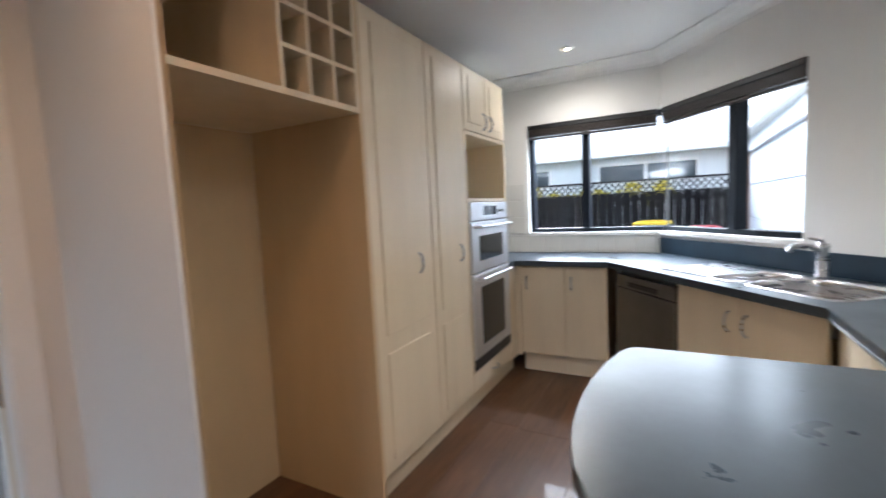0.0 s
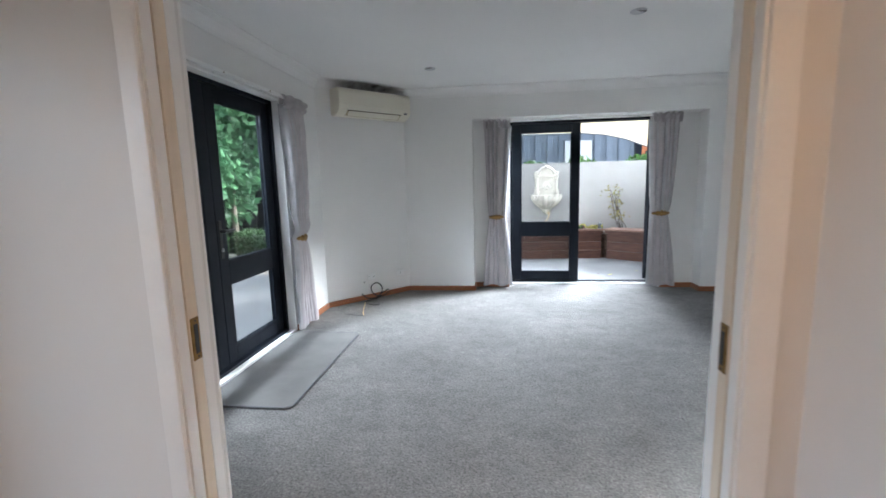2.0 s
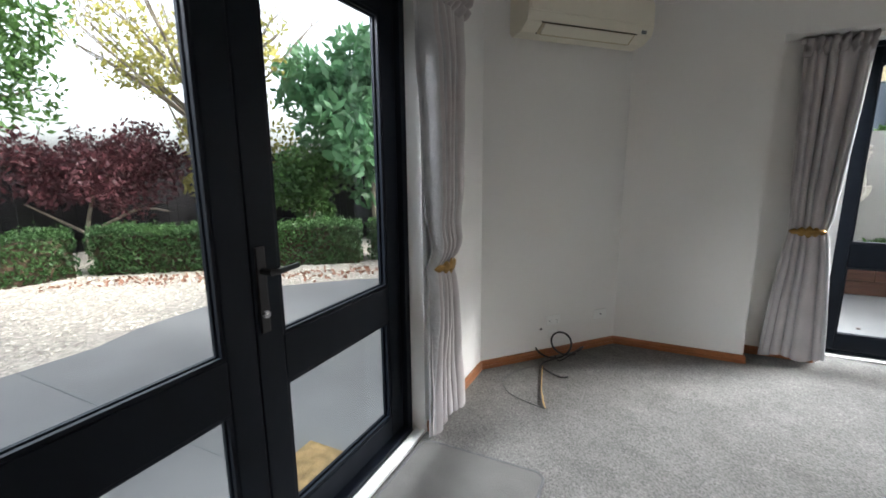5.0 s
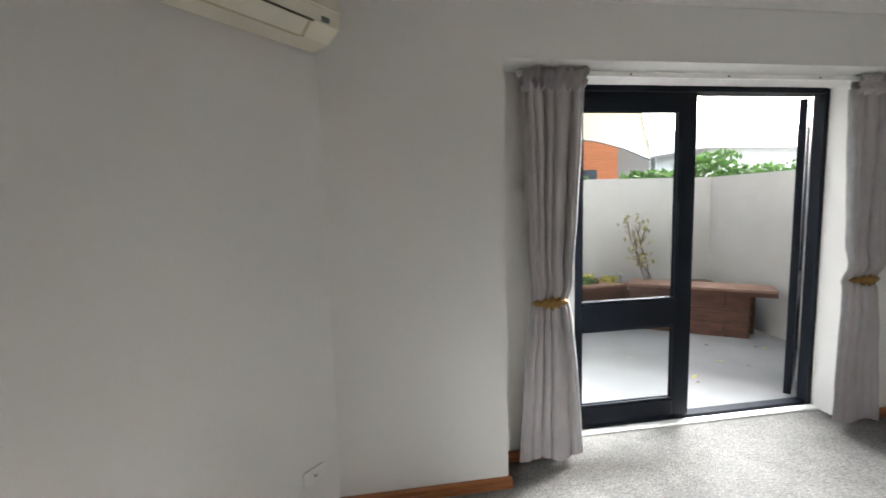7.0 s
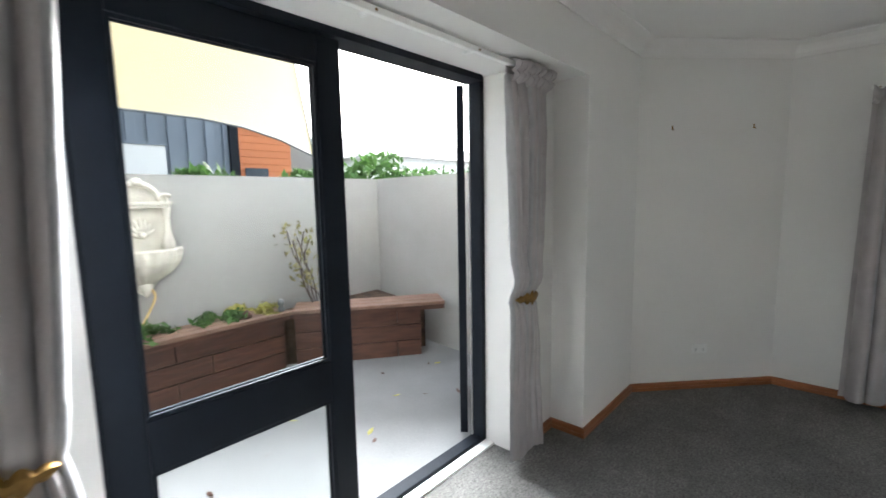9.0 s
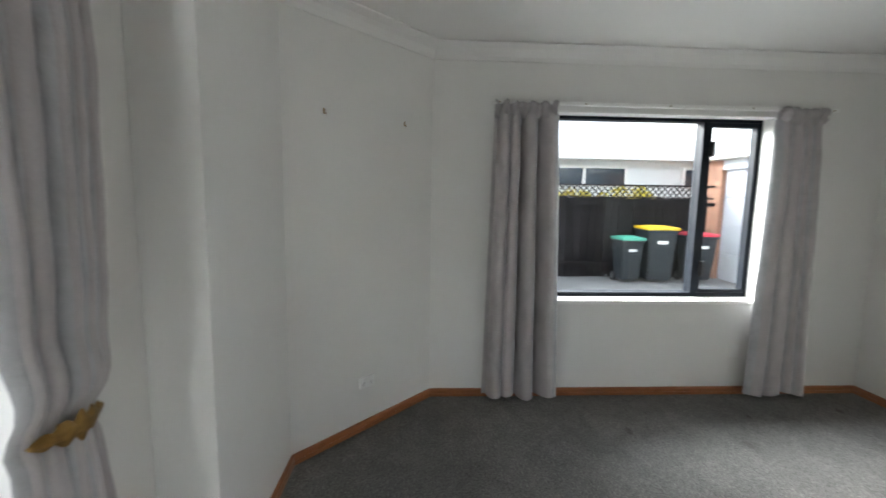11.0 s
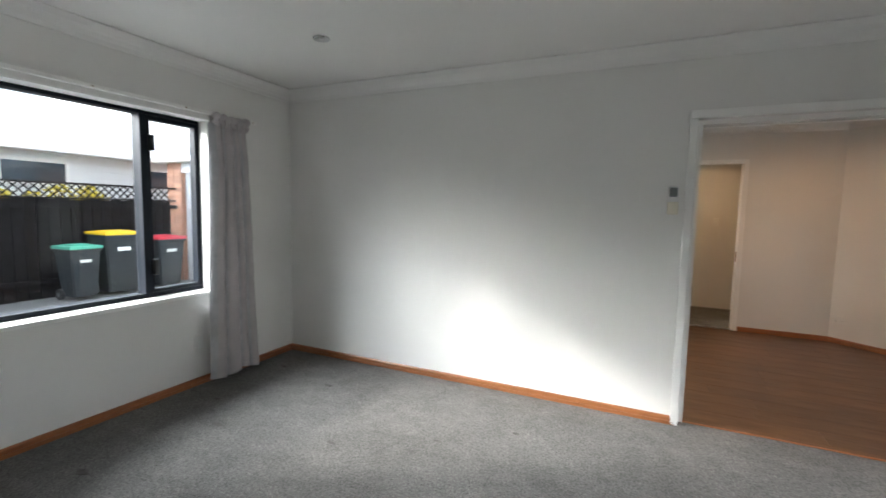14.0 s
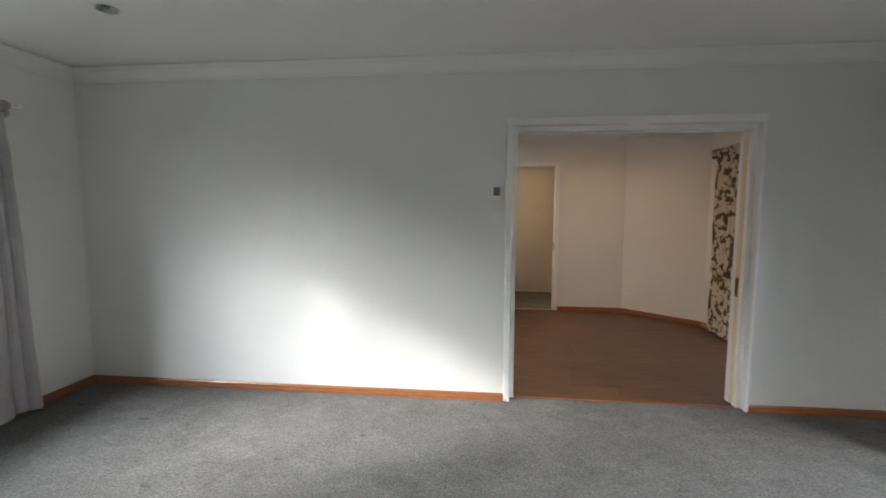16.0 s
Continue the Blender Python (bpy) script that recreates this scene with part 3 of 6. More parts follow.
def garden_door():
    y0, y1, zt = GD
    xo = -2.345
    e = thing("door_1", (xo, (y0 + y1) / 2, 0), "navy aluminium frame of the garden French doors", "door frame", kind="structure")
    part("frame_side", boxes((xo - 0.06, xo + 0.05, y0, y0 + 0.04, FZ, zt)), "navy", e)
    part("frame_side", boxes((xo - 0.06, xo + 0.05, y1 - 0.04, y1, FZ, zt)), "navy", e)
    part("frame_head", boxes((xo - 0.06, xo + 0.05, y0 + 0.04, y1 - 0.04, zt - 0.04, zt)), "navy", e)
    part("threshold", boxes((xo - 0.08, xo + 0.07, y0 + 0.04, y1 - 0.04, -0.06, 0.01), bevel=0.004), "navy", e)
    part("sill_strip", boxes((xo + 0.07, xo + 0.125, y0, y1, -0.06, -0.012), bevel=0.003), "trim", e)
    part("head_reveal", boxes((xo + 0.05, XW + 0.002, y0, y1, zt - 0.012, zt - 0.001)), "trim", e)
    ym = 3.705
    hh = zt - 0.04 - 0.002
    # leaves: local x runs along world -y or +y, local -y is the room side
    ml = Matrix.Translation((xo, ym + 0.002, 0.0)) @ Matrix.Rotation(radians(90), 4, 'Z')
    french_leaf("french_door_leaf", ml, y1 - 0.042 - ym, hh, handle=0.032, label="closed navy aluminium French door leaf with lever handle")
    ml = Matrix.Translation((xo, y0 + 0.042, 0.0)) @ Matrix.Rotation(radians(90), 4, 'Z')
    french_leaf("french_door_leaf", ml, ym - y0 - 0.044, hh, label="closed navy aluminium French door leaf")


garden_door()


def courtyard_door():
    x0, x1, zt = CD
    yo = 6.635
    e = thing("door_2", ((x0 + x1) / 2, yo, 0), "navy aluminium frame of the courtyard French doors", "door frame", kind="structure")
    part("frame_side", boxes((x0, x0 + 0.035, yo - 0.03, yo + 0.04, FZ, zt)), "navy", e)
    part("frame_side", boxes((x1 - 0.035, x1, yo - 0.03, yo + 0.04, FZ, zt)), "navy", e)
    part("frame_head", boxes((x0 + 0.035, x1 - 0.035, yo - 0.05, yo + 0.07, zt - 0.03, zt)), "navy", e)
    part("threshold", boxes((x0 + 0.035, x1 - 0.035, yo - 0.024, yo + 0.05, -0.06, 0.0), bevel=0.004), "navy", e)
    part("sill_strip", boxes((x0, x1, 6.545, yo - 0.03, -0.06, -0.016), bevel=0.003), "trim", e)
    hh = zt - 0.03 - 0.002
    french_leaf("french_door_leaf", Matrix.Translation((x0 + 0.037, yo, 0.0)), 0.84, hh, label="closed navy aluminium glazed leaf of the courtyard door")
    m = Matrix.Translation((x1 - 0.062, yo + 0.085, 0.0)) @ Matrix.Rotation(radians(40), 4, 'Z')
    lf = french_leaf("french_door_leaf", m, 0.83, hh, label="navy aluminium glazed leaf folded open to the courtyard")
    for z in (0.17, 0.98, 1.78):
        hg = part("hinge", boxes((x1 - 0.062, x1 - 0.036, yo - 0.012, yo + 0.085, z, z + 0.095), bevel=0.003), "steel", lf, "bright metal bracket hinge")
        part("hinge_arm", boxes((x1 - 0.098, x1 - 0.063, yo + 0.052, yo + 0.082, z + 0.012, z + 0.04), (x1 - 0.098, x1 - 0.063, yo + 0.052, yo + 0.082, z + 0.055, z + 0.083), bevel=0.002), "steel", hg)
        part("hinge_pin", tube(BM(), [(x1 - 0.066, yo + 0.09, z - 0.008), (x1 - 0.066, yo + 0.09, z + 0.103)], 0.008, 8), "steel", hg)


courtyard_door()


def living_window():
    y0, y1, z0, z1 = LW
    xo = 3.745
    e = thing("window_1", (xo, (y0 + y1) / 2, z0), "white sill and navy aluminium window with a casement", "window", kind="structure")
    f = part("window_frame", boxes((xo - 0.03, xo + 0.06, y0, y0 + 0.022, z0, z1), (xo - 0.03, xo + 0.06, y1 - 0.04, y1, z0, z1),
                               (xo - 0.03, xo + 0.06, y0 + 0.022, y1 - 0.04, z1 - 0.035, z1), (xo - 0.03, xo + 0.06, y0 + 0.022, y1 - 0.04, z0, z0 + 0.03)), "navy", e)
    ym = 3.46
    part("mullion", boxes((xo - 0.035, xo + 0.06, ym - 0.022, ym + 0.022, z0 + 0.03, z1 - 0.035), bevel=0.003), "navy", e)
    ca = part("casement_frame", boxes((xo - 0.02, xo + 0.04, y0 + 0.0225, y0 + 0.042, z0 + 0.031, z1 - 0.036), (xo - 0.02, xo + 0.04, ym - 0.052, ym - 0.0225, z0 + 0.031, z1 - 0.036),
                                     (xo - 0.02, xo + 0.04, y0 + 0.042, ym - 0.052, z1 - 0.065, z1 - 0.036), (xo - 0.02, xo + 0.04, y0 + 0.042, ym - 0.052, z0 + 0.031, z0 + 0.055)), "navy", e)
    for z in (z0 + 0.16, z1 - 0.28):
        part("window_catch", boxes((xo - 0.055, xo - 0.02, ym - 0.065, ym - 0.035, z, z + 0.11), bevel=0.005), "black", ca, "black casement catch")
    for a, b in ((y0 + 0.035, ym - 0.045), (ym + 0.018, y1 - 0.035)):
        g = part("pane", boxes((xo + 0.005, xo + 0.011, a, b, z0 + 0.025, z1 - 0.03)), "glass", e)
        g.visible_shadow = False
    part("window_sill", boxes((XE - 0.03, xo - 0.03, y0 - 0.02, y1 + 0.02, z0 - 0.025, z0 + 0.001), bevel=0.004), "trim", e)
    part("reveal_lining", boxes((XE - 0.004, xo - 0.03, y0, y0 + 0.012, z0 + 0.002, z1), (XE - 0.004, xo - 0.03, y1 - 0.012, y1, z0 + 0.002, z1),
                                (XE - 0.004, xo - 0.03, y0 + 0.012, y1 - 0.012, z1 - 0.012, z1)), "trim", e)


living_window()


def kitchen_window():
    e = thing("window_2", (3.7, 0.4, KWZ[0]), "navy corner window over the sink with dark raised blinds", "window", kind="structure")
    z0, z1 = KWZ
    mk, lk = frame_of(K0, (3.62, 1.46))
    md, ld = frame_of(K1, K0)
    s0 = ld - 1.16

    def seg(m, ai, bi, mids, open_start):
        # frames and panes run on to the mitred outer corner
        a, b = (ai - 0.05, bi) if open_start else (ai, bi + 0.05)
        bm = BM()
        if not open_start:
            box(bm, a, a + 0.035, -0.15, -0.06, z0, z1, m=m)
        if open_start:
            box(bm, b - 0.035, b, -0.15, -0.06, z0, z1, m=m)
        box(bm, a + 0.035, b - 0.035, -0.15, -0.06, z1 - 0.035, z1, m=m)
        box(bm, a + 0.035, b - 0.035, -0.15, -0.06, z0, z0 + 0.035, m=m)
        part("window_frame", bm, "navy", e)
        cuts = [a] + mids + [b]
        for c in mids:
            bm = BM()
            box(bm, c - 0.03, c + 0.03, -0.15, -0.055, z0 + 0.035, z1 - 0.035, m=m)
            part("mullion", bm, "navy", e)
        for u, v in zip(cuts, cuts[1:]):
            bm = BM()
            box(bm, u + 0.02, v - 0.02, -0.108, -0.102, z0 + 0.02, z1 - 0.02, m=m)
            g = part("pane", bm, "glass", e)
            g.visible_shadow = False
        a, b = ai, bi
        bm = BM()
        box(bm, a, b, -0.058, 0.02, z0 - 0.025, z0 + 0.002, m=m)
        part("window_sill", bm, "trim", e)
        bl = BM()
        box(bl, a + 0.01, b - 0.01, -0.05, 0.004, z1 - 0.04, z1 - 0.003, bevel=0.004, m=m)
        bd = part("blind", bl, "black", e, "dark venetian blind drawn up")
        for k in range(8):
            s = BM()
            box(s, a + 0.015, b - 0.015, -0.048 + 0.002 * (k % 2), -0.002, z1 - 0.048 - 0.0075 * k, z1 - 0.043 - 0.0075 * k, m=m)
            part("slat", s, "slat", bd)
        s = BM()
        box(s, a + 0.015, b - 0.015, -0.046, -0.004, z1 - 0.124, z1 - 0.108, bevel=0.003, m=m)
        part("bottom_bar", s, "slat", bd)
        for u in (0.12, 0.88):
            x = a + (b - a) * u
            s = BM()
            box(s, x - 0.0015, x + 0.0015, -0.026, -0.023, z1 - 0.11, z1 - 0.04, m=m)
            part("lift_cord", s, "grey", bd)
    seg(mk, 0.005, 1.06, [0.57], True)
    seg(md, s0, ld - 0.005, [s0 + 0.53], False)
    part("corner_joint", tube(BM(), [(3.725, 0.3485, z0), (3.725, 0.3485, z1)], 0.009, 8), "grey", e, "thin silicone joint where the panes meet")


kitchen_window()


def hall_door():
    x0, x1, zt = -0.49, 0.28, 1.98
    bm = BM()
    for xa, xb in ((x0 - 0.03, x0 + 0.022), (x1 - 0.022, x1 + 0.03)):
        box(bm, xa, xb, YB, YB + 0.016, FZ, zt - 0.02, bevel=0.003)
        xi, xj = (x0, x0 + 0.02) if xa < 0 else (x1 - 0.02, x1)
        box(bm, xi, xj, YB - 0.12, YB - 0.001, FZ, zt)
    box(bm, x0 - 0.03, x1 + 0.03, YB, YB + 0.016, zt - 0.0195, zt + 0.032, bevel=0.003)
    struct(part("trim_hall_door", bm, "trim"), "white painted hall door frame", "door trim")
    e = thing("latch_plate", (x0 + 0.02, YB - 0.06, 0.86), "brass strike plate on the hall door jamb", "latch")
    part("plate", boxes((x0 + 0.02, x0 + 0.024, YB - 0.08, YB - 0.04, 0.80, 0.92), bevel=0.001), "brass", e)
    struct(part("trim_threshold", boxes((x0 + .02, x1 - .02, YB - 0.03, YB + 0.015, FZ + 0.004, FZ + 0.01), bevel=0.002), "steel"), "metal strip between laminate and carpet", "threshold")


hall_door()
struct(part("trim_carpet_edge", boxes((DW[0] + 0.036, DW[1] - 0.036, 2.12, 2.14, FZ, FZ + 0.006), bevel=0.002), "skirt"), "thin wooden strip between carpet and laminate", "threshold")


# glazed door behind the dining curtain
def dining_door():
    x, y0, y1, zt = -2.25, 0.47, 1.72, 2.03
    e = thing("door_3", (x, 1.1, 0), "navy glazed door behind the patterned curtain", "glass door", kind="structure")
    part("frame_side", boxes((x - 0.05, x + 0.05, y0, y0 + 0.1, FZ, zt)), "navy", e)
    part("frame_side", boxes((x - 0.05, x + 0.05, y1 - 0.1, y1, FZ, zt)), "navy", e)
    part("frame_head", boxes((x - 0.05, x + 0.05, y0 + 0.1, y1 - 0.1, zt - 0.1, zt)), "navy", e)
    part("bottom_rail", boxes((x - 0.05, x + 0.05, y0 + 0.1, y1 - 0.1, FZ, 0.12)), "navy", e)
    g = part("pane", boxes((x - 0.004, x + 0.004, y0 + 0.09, y1 - 0.09, 0.11, zt - 0.09)), "glass", e)
    g.visible_shadow = False


dining_door()

# ---- living room ----


def curtain(m, top, bot, zt, tie=None, folds=6, amp=0.035, seed=1, mat="curtain", group="grey living room curtains", label="", side=0):
    """A gathered drape: x along the wall, y into the room, z up; top and bot are its x ranges, tie is (x0, x1, z), side the way to the window."""
    rng = random.Random(seed)
    e = thing("curtain", (0, 0, 0), label or "grey satin curtain held back by a brass arm", "curtain", group)
    nu, nz, z0 = 168, 52, FZ + 0.035
    ph = [rng.uniform(-0.8, 0.8) for _ in range(folds + 2)]
    am = [rng.uniform(0.55, 1.35) for _ in range(folds + 2)]
    end = [rng.uniform(0.45, 1.0) for _ in range(folds + 2)]

    def span(z):
        if tie:
            ta, tb, tz = tie
            if z > tz:
                k = (z - tz) / (zt - tz)
                if side > 0:
                    return ta + (top[0] - ta) * k ** 0.5, tb + (top[1] - tb) * k ** 0.85
                if side < 0:
                    return ta + (top[0] - ta) * k ** 0.85, tb + (top[1] - tb) * k ** 0.5
                return ta + (top[0] - ta) * k ** 0.75, tb + (top[1] - tb) * k ** 0.6
            k = (tz - z) / (tz - z0)
            s = k ** 0.7
            return ta + (bot[0] - ta) * s, tb + (bot[1] - tb) * s
        k = (zt - z) / (zt - z0)
        return top[0] + (bot[0] - top[0]) * k, top[1] + (bot[1] - top[1]) * k

    front, back = [], []
    for j in range(nz + 1):
        z = z0 + (zt - 0.07 - z0) * j / nz
        a, b = span(z)
        pinch = 1.0
        if tie:
            pinch = 0.55 + 0.45 * min(1, abs(z - tie[2]) / 0.3)
        near_top = min(1, (zt - 0.05 - z) / 0.25)
        for i in range(nu + 1):
            u = i / nu
            f = (u + 0.06 * math.sin(6.1 * u + seed) + 0.022 * math.sin(15 * u + 2.3 * seed)) * folds
            f = min(max(f, 0.0), folds - 1e-6)
            k = int(f)
            w = am[k] * (1 - (f - k)) + am[k + 1] * (f - k)
            if tie and z < tie[2]:
                # below the hold-back some folds open out and fade
                q = min(1, (tie[2] - z) / 0.5)
                w *= 1 - q * 0.9 * (end[k] * (1 - (f - k)) + end[k + 1] * (f - k))
            g = f + 0.18 * (ph[k] * (1 - (f - k)) + ph[k + 1] * (f - k)) + 0.03 * math.sin(z * 1.7 + seed)
            s = 2.1 * abs(math.sin(math.pi * g)) ** 0.85 - 1.1
            y = amp * pinch * w * s * (0.6 + 0.4 * near_top) + 0.003 * math.sin(6 * z + 7 * u) + 0.0015 * math.sin(23 * z + 19 * u + seed)
            if tie:
                # cloth slumps over the hold-back
                d = z - tie[2]
                y += 0.022 * math.exp(-((d - 0.10) / 0.07) ** 2) - 0.018 * math.exp(-(d / 0.03) ** 2)
            x = a + (b - a) * u - 0.13 * (b - a) / folds * math.sin(2 * math.pi * g)
            zz = z + (0.012 * math.sin(2 * math.pi * u * 1.5 + seed) if j == 0 else 0)
            front.append((x, y + 0.068, zz))
            back.append((x + side * (0.008 + 0.016 * max(0, (u - 0.8) * 5 if side > 0 else (0.2 - u) * 5)), y + (0.063 if not side else 0.059), zz))
    n = (nu + 1) * (nz + 1)
    fa, fb = [], []
    for j in range(nz):
        for i in range(nu):
            q = j * (nu + 1) + i
            fa.append((q, q + 1, q + nu + 2, q + nu + 1))
            fb.append((q, q + nu + 1, q + nu + 2, q + 1))
    if side:
        raw_part("drape", front, fa, mat, e, smooth=True)
        raw_part("lining", back, fb, "lining", e, "pale lining with a satin sheen", smooth=True)
    else:
        raw_part("drape", front + back, fa + [tuple(n + i for i in f) for f in fb], mat, e, smooth=True)
    # gathered heading with a frill
    hv, hf = [], []
    a, b = top
    prof = [(-0.10, 0.0), (-0.088, 0.020), (-0.07, 0.030), (-0.052, 0.016), (-0.04, 0.034), (-0.018, 0.036), (-0.004, 0.022), (0.004, 0.006)]
    nh = 72
    for dz, dy in prof:
        for i in range(nh + 1):
            u = i / nh
            hv.append((a - 0.01 + (b - a + 0.02) * u, 0.075 + dy * 1.3 + 0.024 * math.sin(2 * math.pi * folds * 1.5 * u + seed + 0.8 * math.sin(9 * u)) * (1 + 5 * max(0, dz + 0.05)), zt + dz + 0.009 * math.sin(31 * u + seed) * (1 + 6 * max(0, dz + 0.02))))
    for i in range(nh + 1):
        hv.append((a - 0.01 + (b - a + 0.02) * i / nh, 0.058, zt - 0.005))
    for i in range(nh + 1):
        hv.append((a - 0.01 + (b - a + 0.02) * i / nh, 0.058, zt - 0.10))
    k = len(prof) + 2
    for r in range(k):
        for i in range(nh):
            p, q = r * (nh + 1) + i, ((r + 1) % k) * (nh + 1) + i
            hf.append((p, p + 1, q + 1, q))
    raw_part("heading", hv, hf, mat, e, "gathered pencil-pleat heading", smooth=True)
    if tie:
        ta, tb, tz = tie
        c = (ta + tb) / 2
        bm = BM()
        L = min(0.115, (tb - ta) / 2 + 0.012)
        n1 = 52
        ring0 = None
        for i in range(n1 + 1):
            u = -1 + 2 * i / n1
            hgt = 0.005 + 0.034 * (1 - abs(u)) ** 0.6 * (0.42 + 0.58 * abs(math.cos(u * 7.8)))
            ring = [bm.verts.new((c + u * L, 0.112 + 0.006 * math.cos(3 * u) - 0.02 * u * u + dy, tz + s * hgt)) for s, dy in ((1, 0), (0.4, 0.009), (-0.4, 0.009), (-1, 0), (0, -0.008))]
            if ring0:
                for q in range(5):
                    bm.faces.new((ring0[q], ring0[(q + 1) % 5], ring[(q + 1) % 5], ring[q]))
            else:
                bm.faces.new(ring)
            ring0 = ring
        bm.faces.new(ring0)
        t = part("tieback", bm, "brass", e, "ornate aged brass hold-back")
        part("arm", tube(BM(), [(c, 0.10, tz), (c, 0.06, tz - 0.004), (c, -0.012, tz - 0.004)], 0.006, 8), "brass", t)
    e.matrix_basis = m
    return e


# frames: x along the wall to the right as seen from the room is mirrored by the wall's own direction
def on_wall(x, y, deg):
    return Matrix.Translation((x, y, 0)) @ Matrix.Rotation(radians(deg), 4, 'Z')


# garden door: x along -y when facing the wall from the room
WG = on_wall(XW, 0, -90)          # local x = -world y, local y = +world x
curtain(WG, (-4.86, -4.47), (-4.92, -4.54), 2.06, (-4.74, -4.55, 0.84), folds=5, amp=0.056, seed=3, side=1)
curtain(WG, (-3.00, -2.52), (-2.97, -2.50), 2.06, (-2.88, -2.66, 0.84), folds=5, amp=0.056, seed=5, side=-1)
WC = on_wall(0, 6.40, 180)        # local x = -world x, local y = -world y
curtain(WC, (0.20, 0.50), (0.20, 0.53), 2.035, (0.28, 0.45, 0.87), folds=5, amp=0.048, seed=8, side=-1)
curtain(WC, (-1.76, -1.43), (-1.78, -1.47), 2.035, (-1.66, -1.48, 0.885), folds=5, amp=0.05, seed=11, side=1)
WE = on_wall(XE, 0, 90)           # local x = +world y, local y = -world x
curtain(WE, (4.64, 5.02), (4.58, 5.06), 2.03, None, folds=4, amp=0.075, seed=14, label="grey satin curtain hanging loose beside the window", side=-1)
curtain(WE, (2.77, 3.07), (2.66, 3.12), 2.03, None, folds=4, amp=0.07, seed=17, label="grey satin curtain hanging loose beside the window", side=1)


def rail(m, a, b, z, label):
    e = thing("curtain_rail", (0, 0, 0), label, "curtain rail", "curtain rails")
    part("track", boxes((a, b, 0.055, 0.08, z - 0.012, z + 0.012), bevel=0.003), "trim", e)
    n = max(3, int((b - a) / 0.5) + 1)
    for i in range(n):
        x = a + 0.04 + (b - a - 0.08) * i / (n - 1)
        part("bracket", boxes((x - 0.008, x + 0.008, -0.002, 0.056, z - 0.004, z + 0.010)), "white", e)
        part("screw", tube(BM(), [(x, 0.08, z - 0.001), (x, 0.084, z - 0.001)], 0.005, 8), "brass", e)
    e.matrix_basis = m
    return e


rail(WG, -4.92, -2.44, 2.055, "white curtain track above the garden doors")
rail(WC, -1.79, 0.53, 2.022, "white curtain track above the courtyard doors")
rail(WE, 2.66, 5.04, 2.03, "white curtain track above the window")


def heat_pump():
    m, L = frame_of(NW1, NW0)
    # local x from the north corner, y into the room is +y
    e = thing("air_conditioner", (0, 0, 0), "ivory wall-mounted heat pump unit yellowed with age", "air conditioner")
    x0, x1, z0, z1 = 0.04, 0.95, 2.03, 2.31
    prof = [(0.0, z0 + 0.03), (0.03, z0), (0.12, z0 + 0.012), (0.185, z0 + 0.055), (0.198, z0 + 0.10), (0.195, z1 - 0.05), (0.175, z1 - 0.008), (0.16, z1), (0.0, z1)]

    def extr(pr, xa, xb):
        bm = BM()
        u = [bm.verts.new((xa, y, z)) for y, z in pr]
        v = [bm.verts.new((xb, y, z)) for y, z in pr]
        n = len(pr)
        bm.faces.new(u)
        bm.faces.new(v[::-1])
        for i in range(n):
            bm.faces.new((u[i], v[i], v[(i + 1) % n], u[(i + 1) % n]))
        return bm
    part("casing", extr(prof, x0, x1), "ac", e)
    part("front_panel", extr([(0.196, z0 + 0.105), (0.204, z0 + 0.11), (0.201, z1 - 0.045), (0.186, z1 - 0.012), (0.178, z1 - 0.015), (0.192, z1 - 0.05)], x0 + 0.012, x1 - 0.012), "ac", e)
    v = part("air_outlet", extr([(0.125, z0 + 0.009), (0.183, z0 + 0.051), (0.188, z0 + 0.056), (0.13, z0 + 0.004)], x0 + 0.13, x1 - 0.1), "acdark", e, "dark yellowed air outlet slot")
    part("louvre", extr([(0.135, z0 + 0.010), (0.184, z0 + 0.047), (0.189, z0 + 0.045), (0.14, z0 + 0.004)], x0 + 0.15, x1 - 0.12), "ac", v)
    part("louvre", extr([(0.128, z0 + 0.004), (0.146, z0 + 0.016), (0.149, z0 + 0.012), (0.131, z0)], x0 + 0.15, x1 - 0.12), "acdark", v)
    for a, b in ((0.183, 0.051), (0.123, 0.0085)):
        part("outlet_gap", extr([(a, z0 + b), (a + 0.005, z0 + b + 0.005), (a + 0.0085, z0 + b + 0.0025), (a + 0.0035, z0 + b - 0.0025)], x0 + 0.125, x1 - 0.095), "acline", v)
    part("receiver_window", extr([(0.186, z0 + 0.06), (0.191, z0 + 0.066), (0.193, z0 + 0.088), (0.188, z0 + 0.085)], x0 + 0.05, x0 + 0.09), "grey", e)
    for k in range(14):
        xa = x0 + 0.03 + k * 0.056
        part("intake_slat", boxes((xa, xa + 0.04, 0.03, 0.15, z1 + 0.0005, z1 + 0.004)), "acdark", e)
    e.matrix_basis = m


heat_pump()


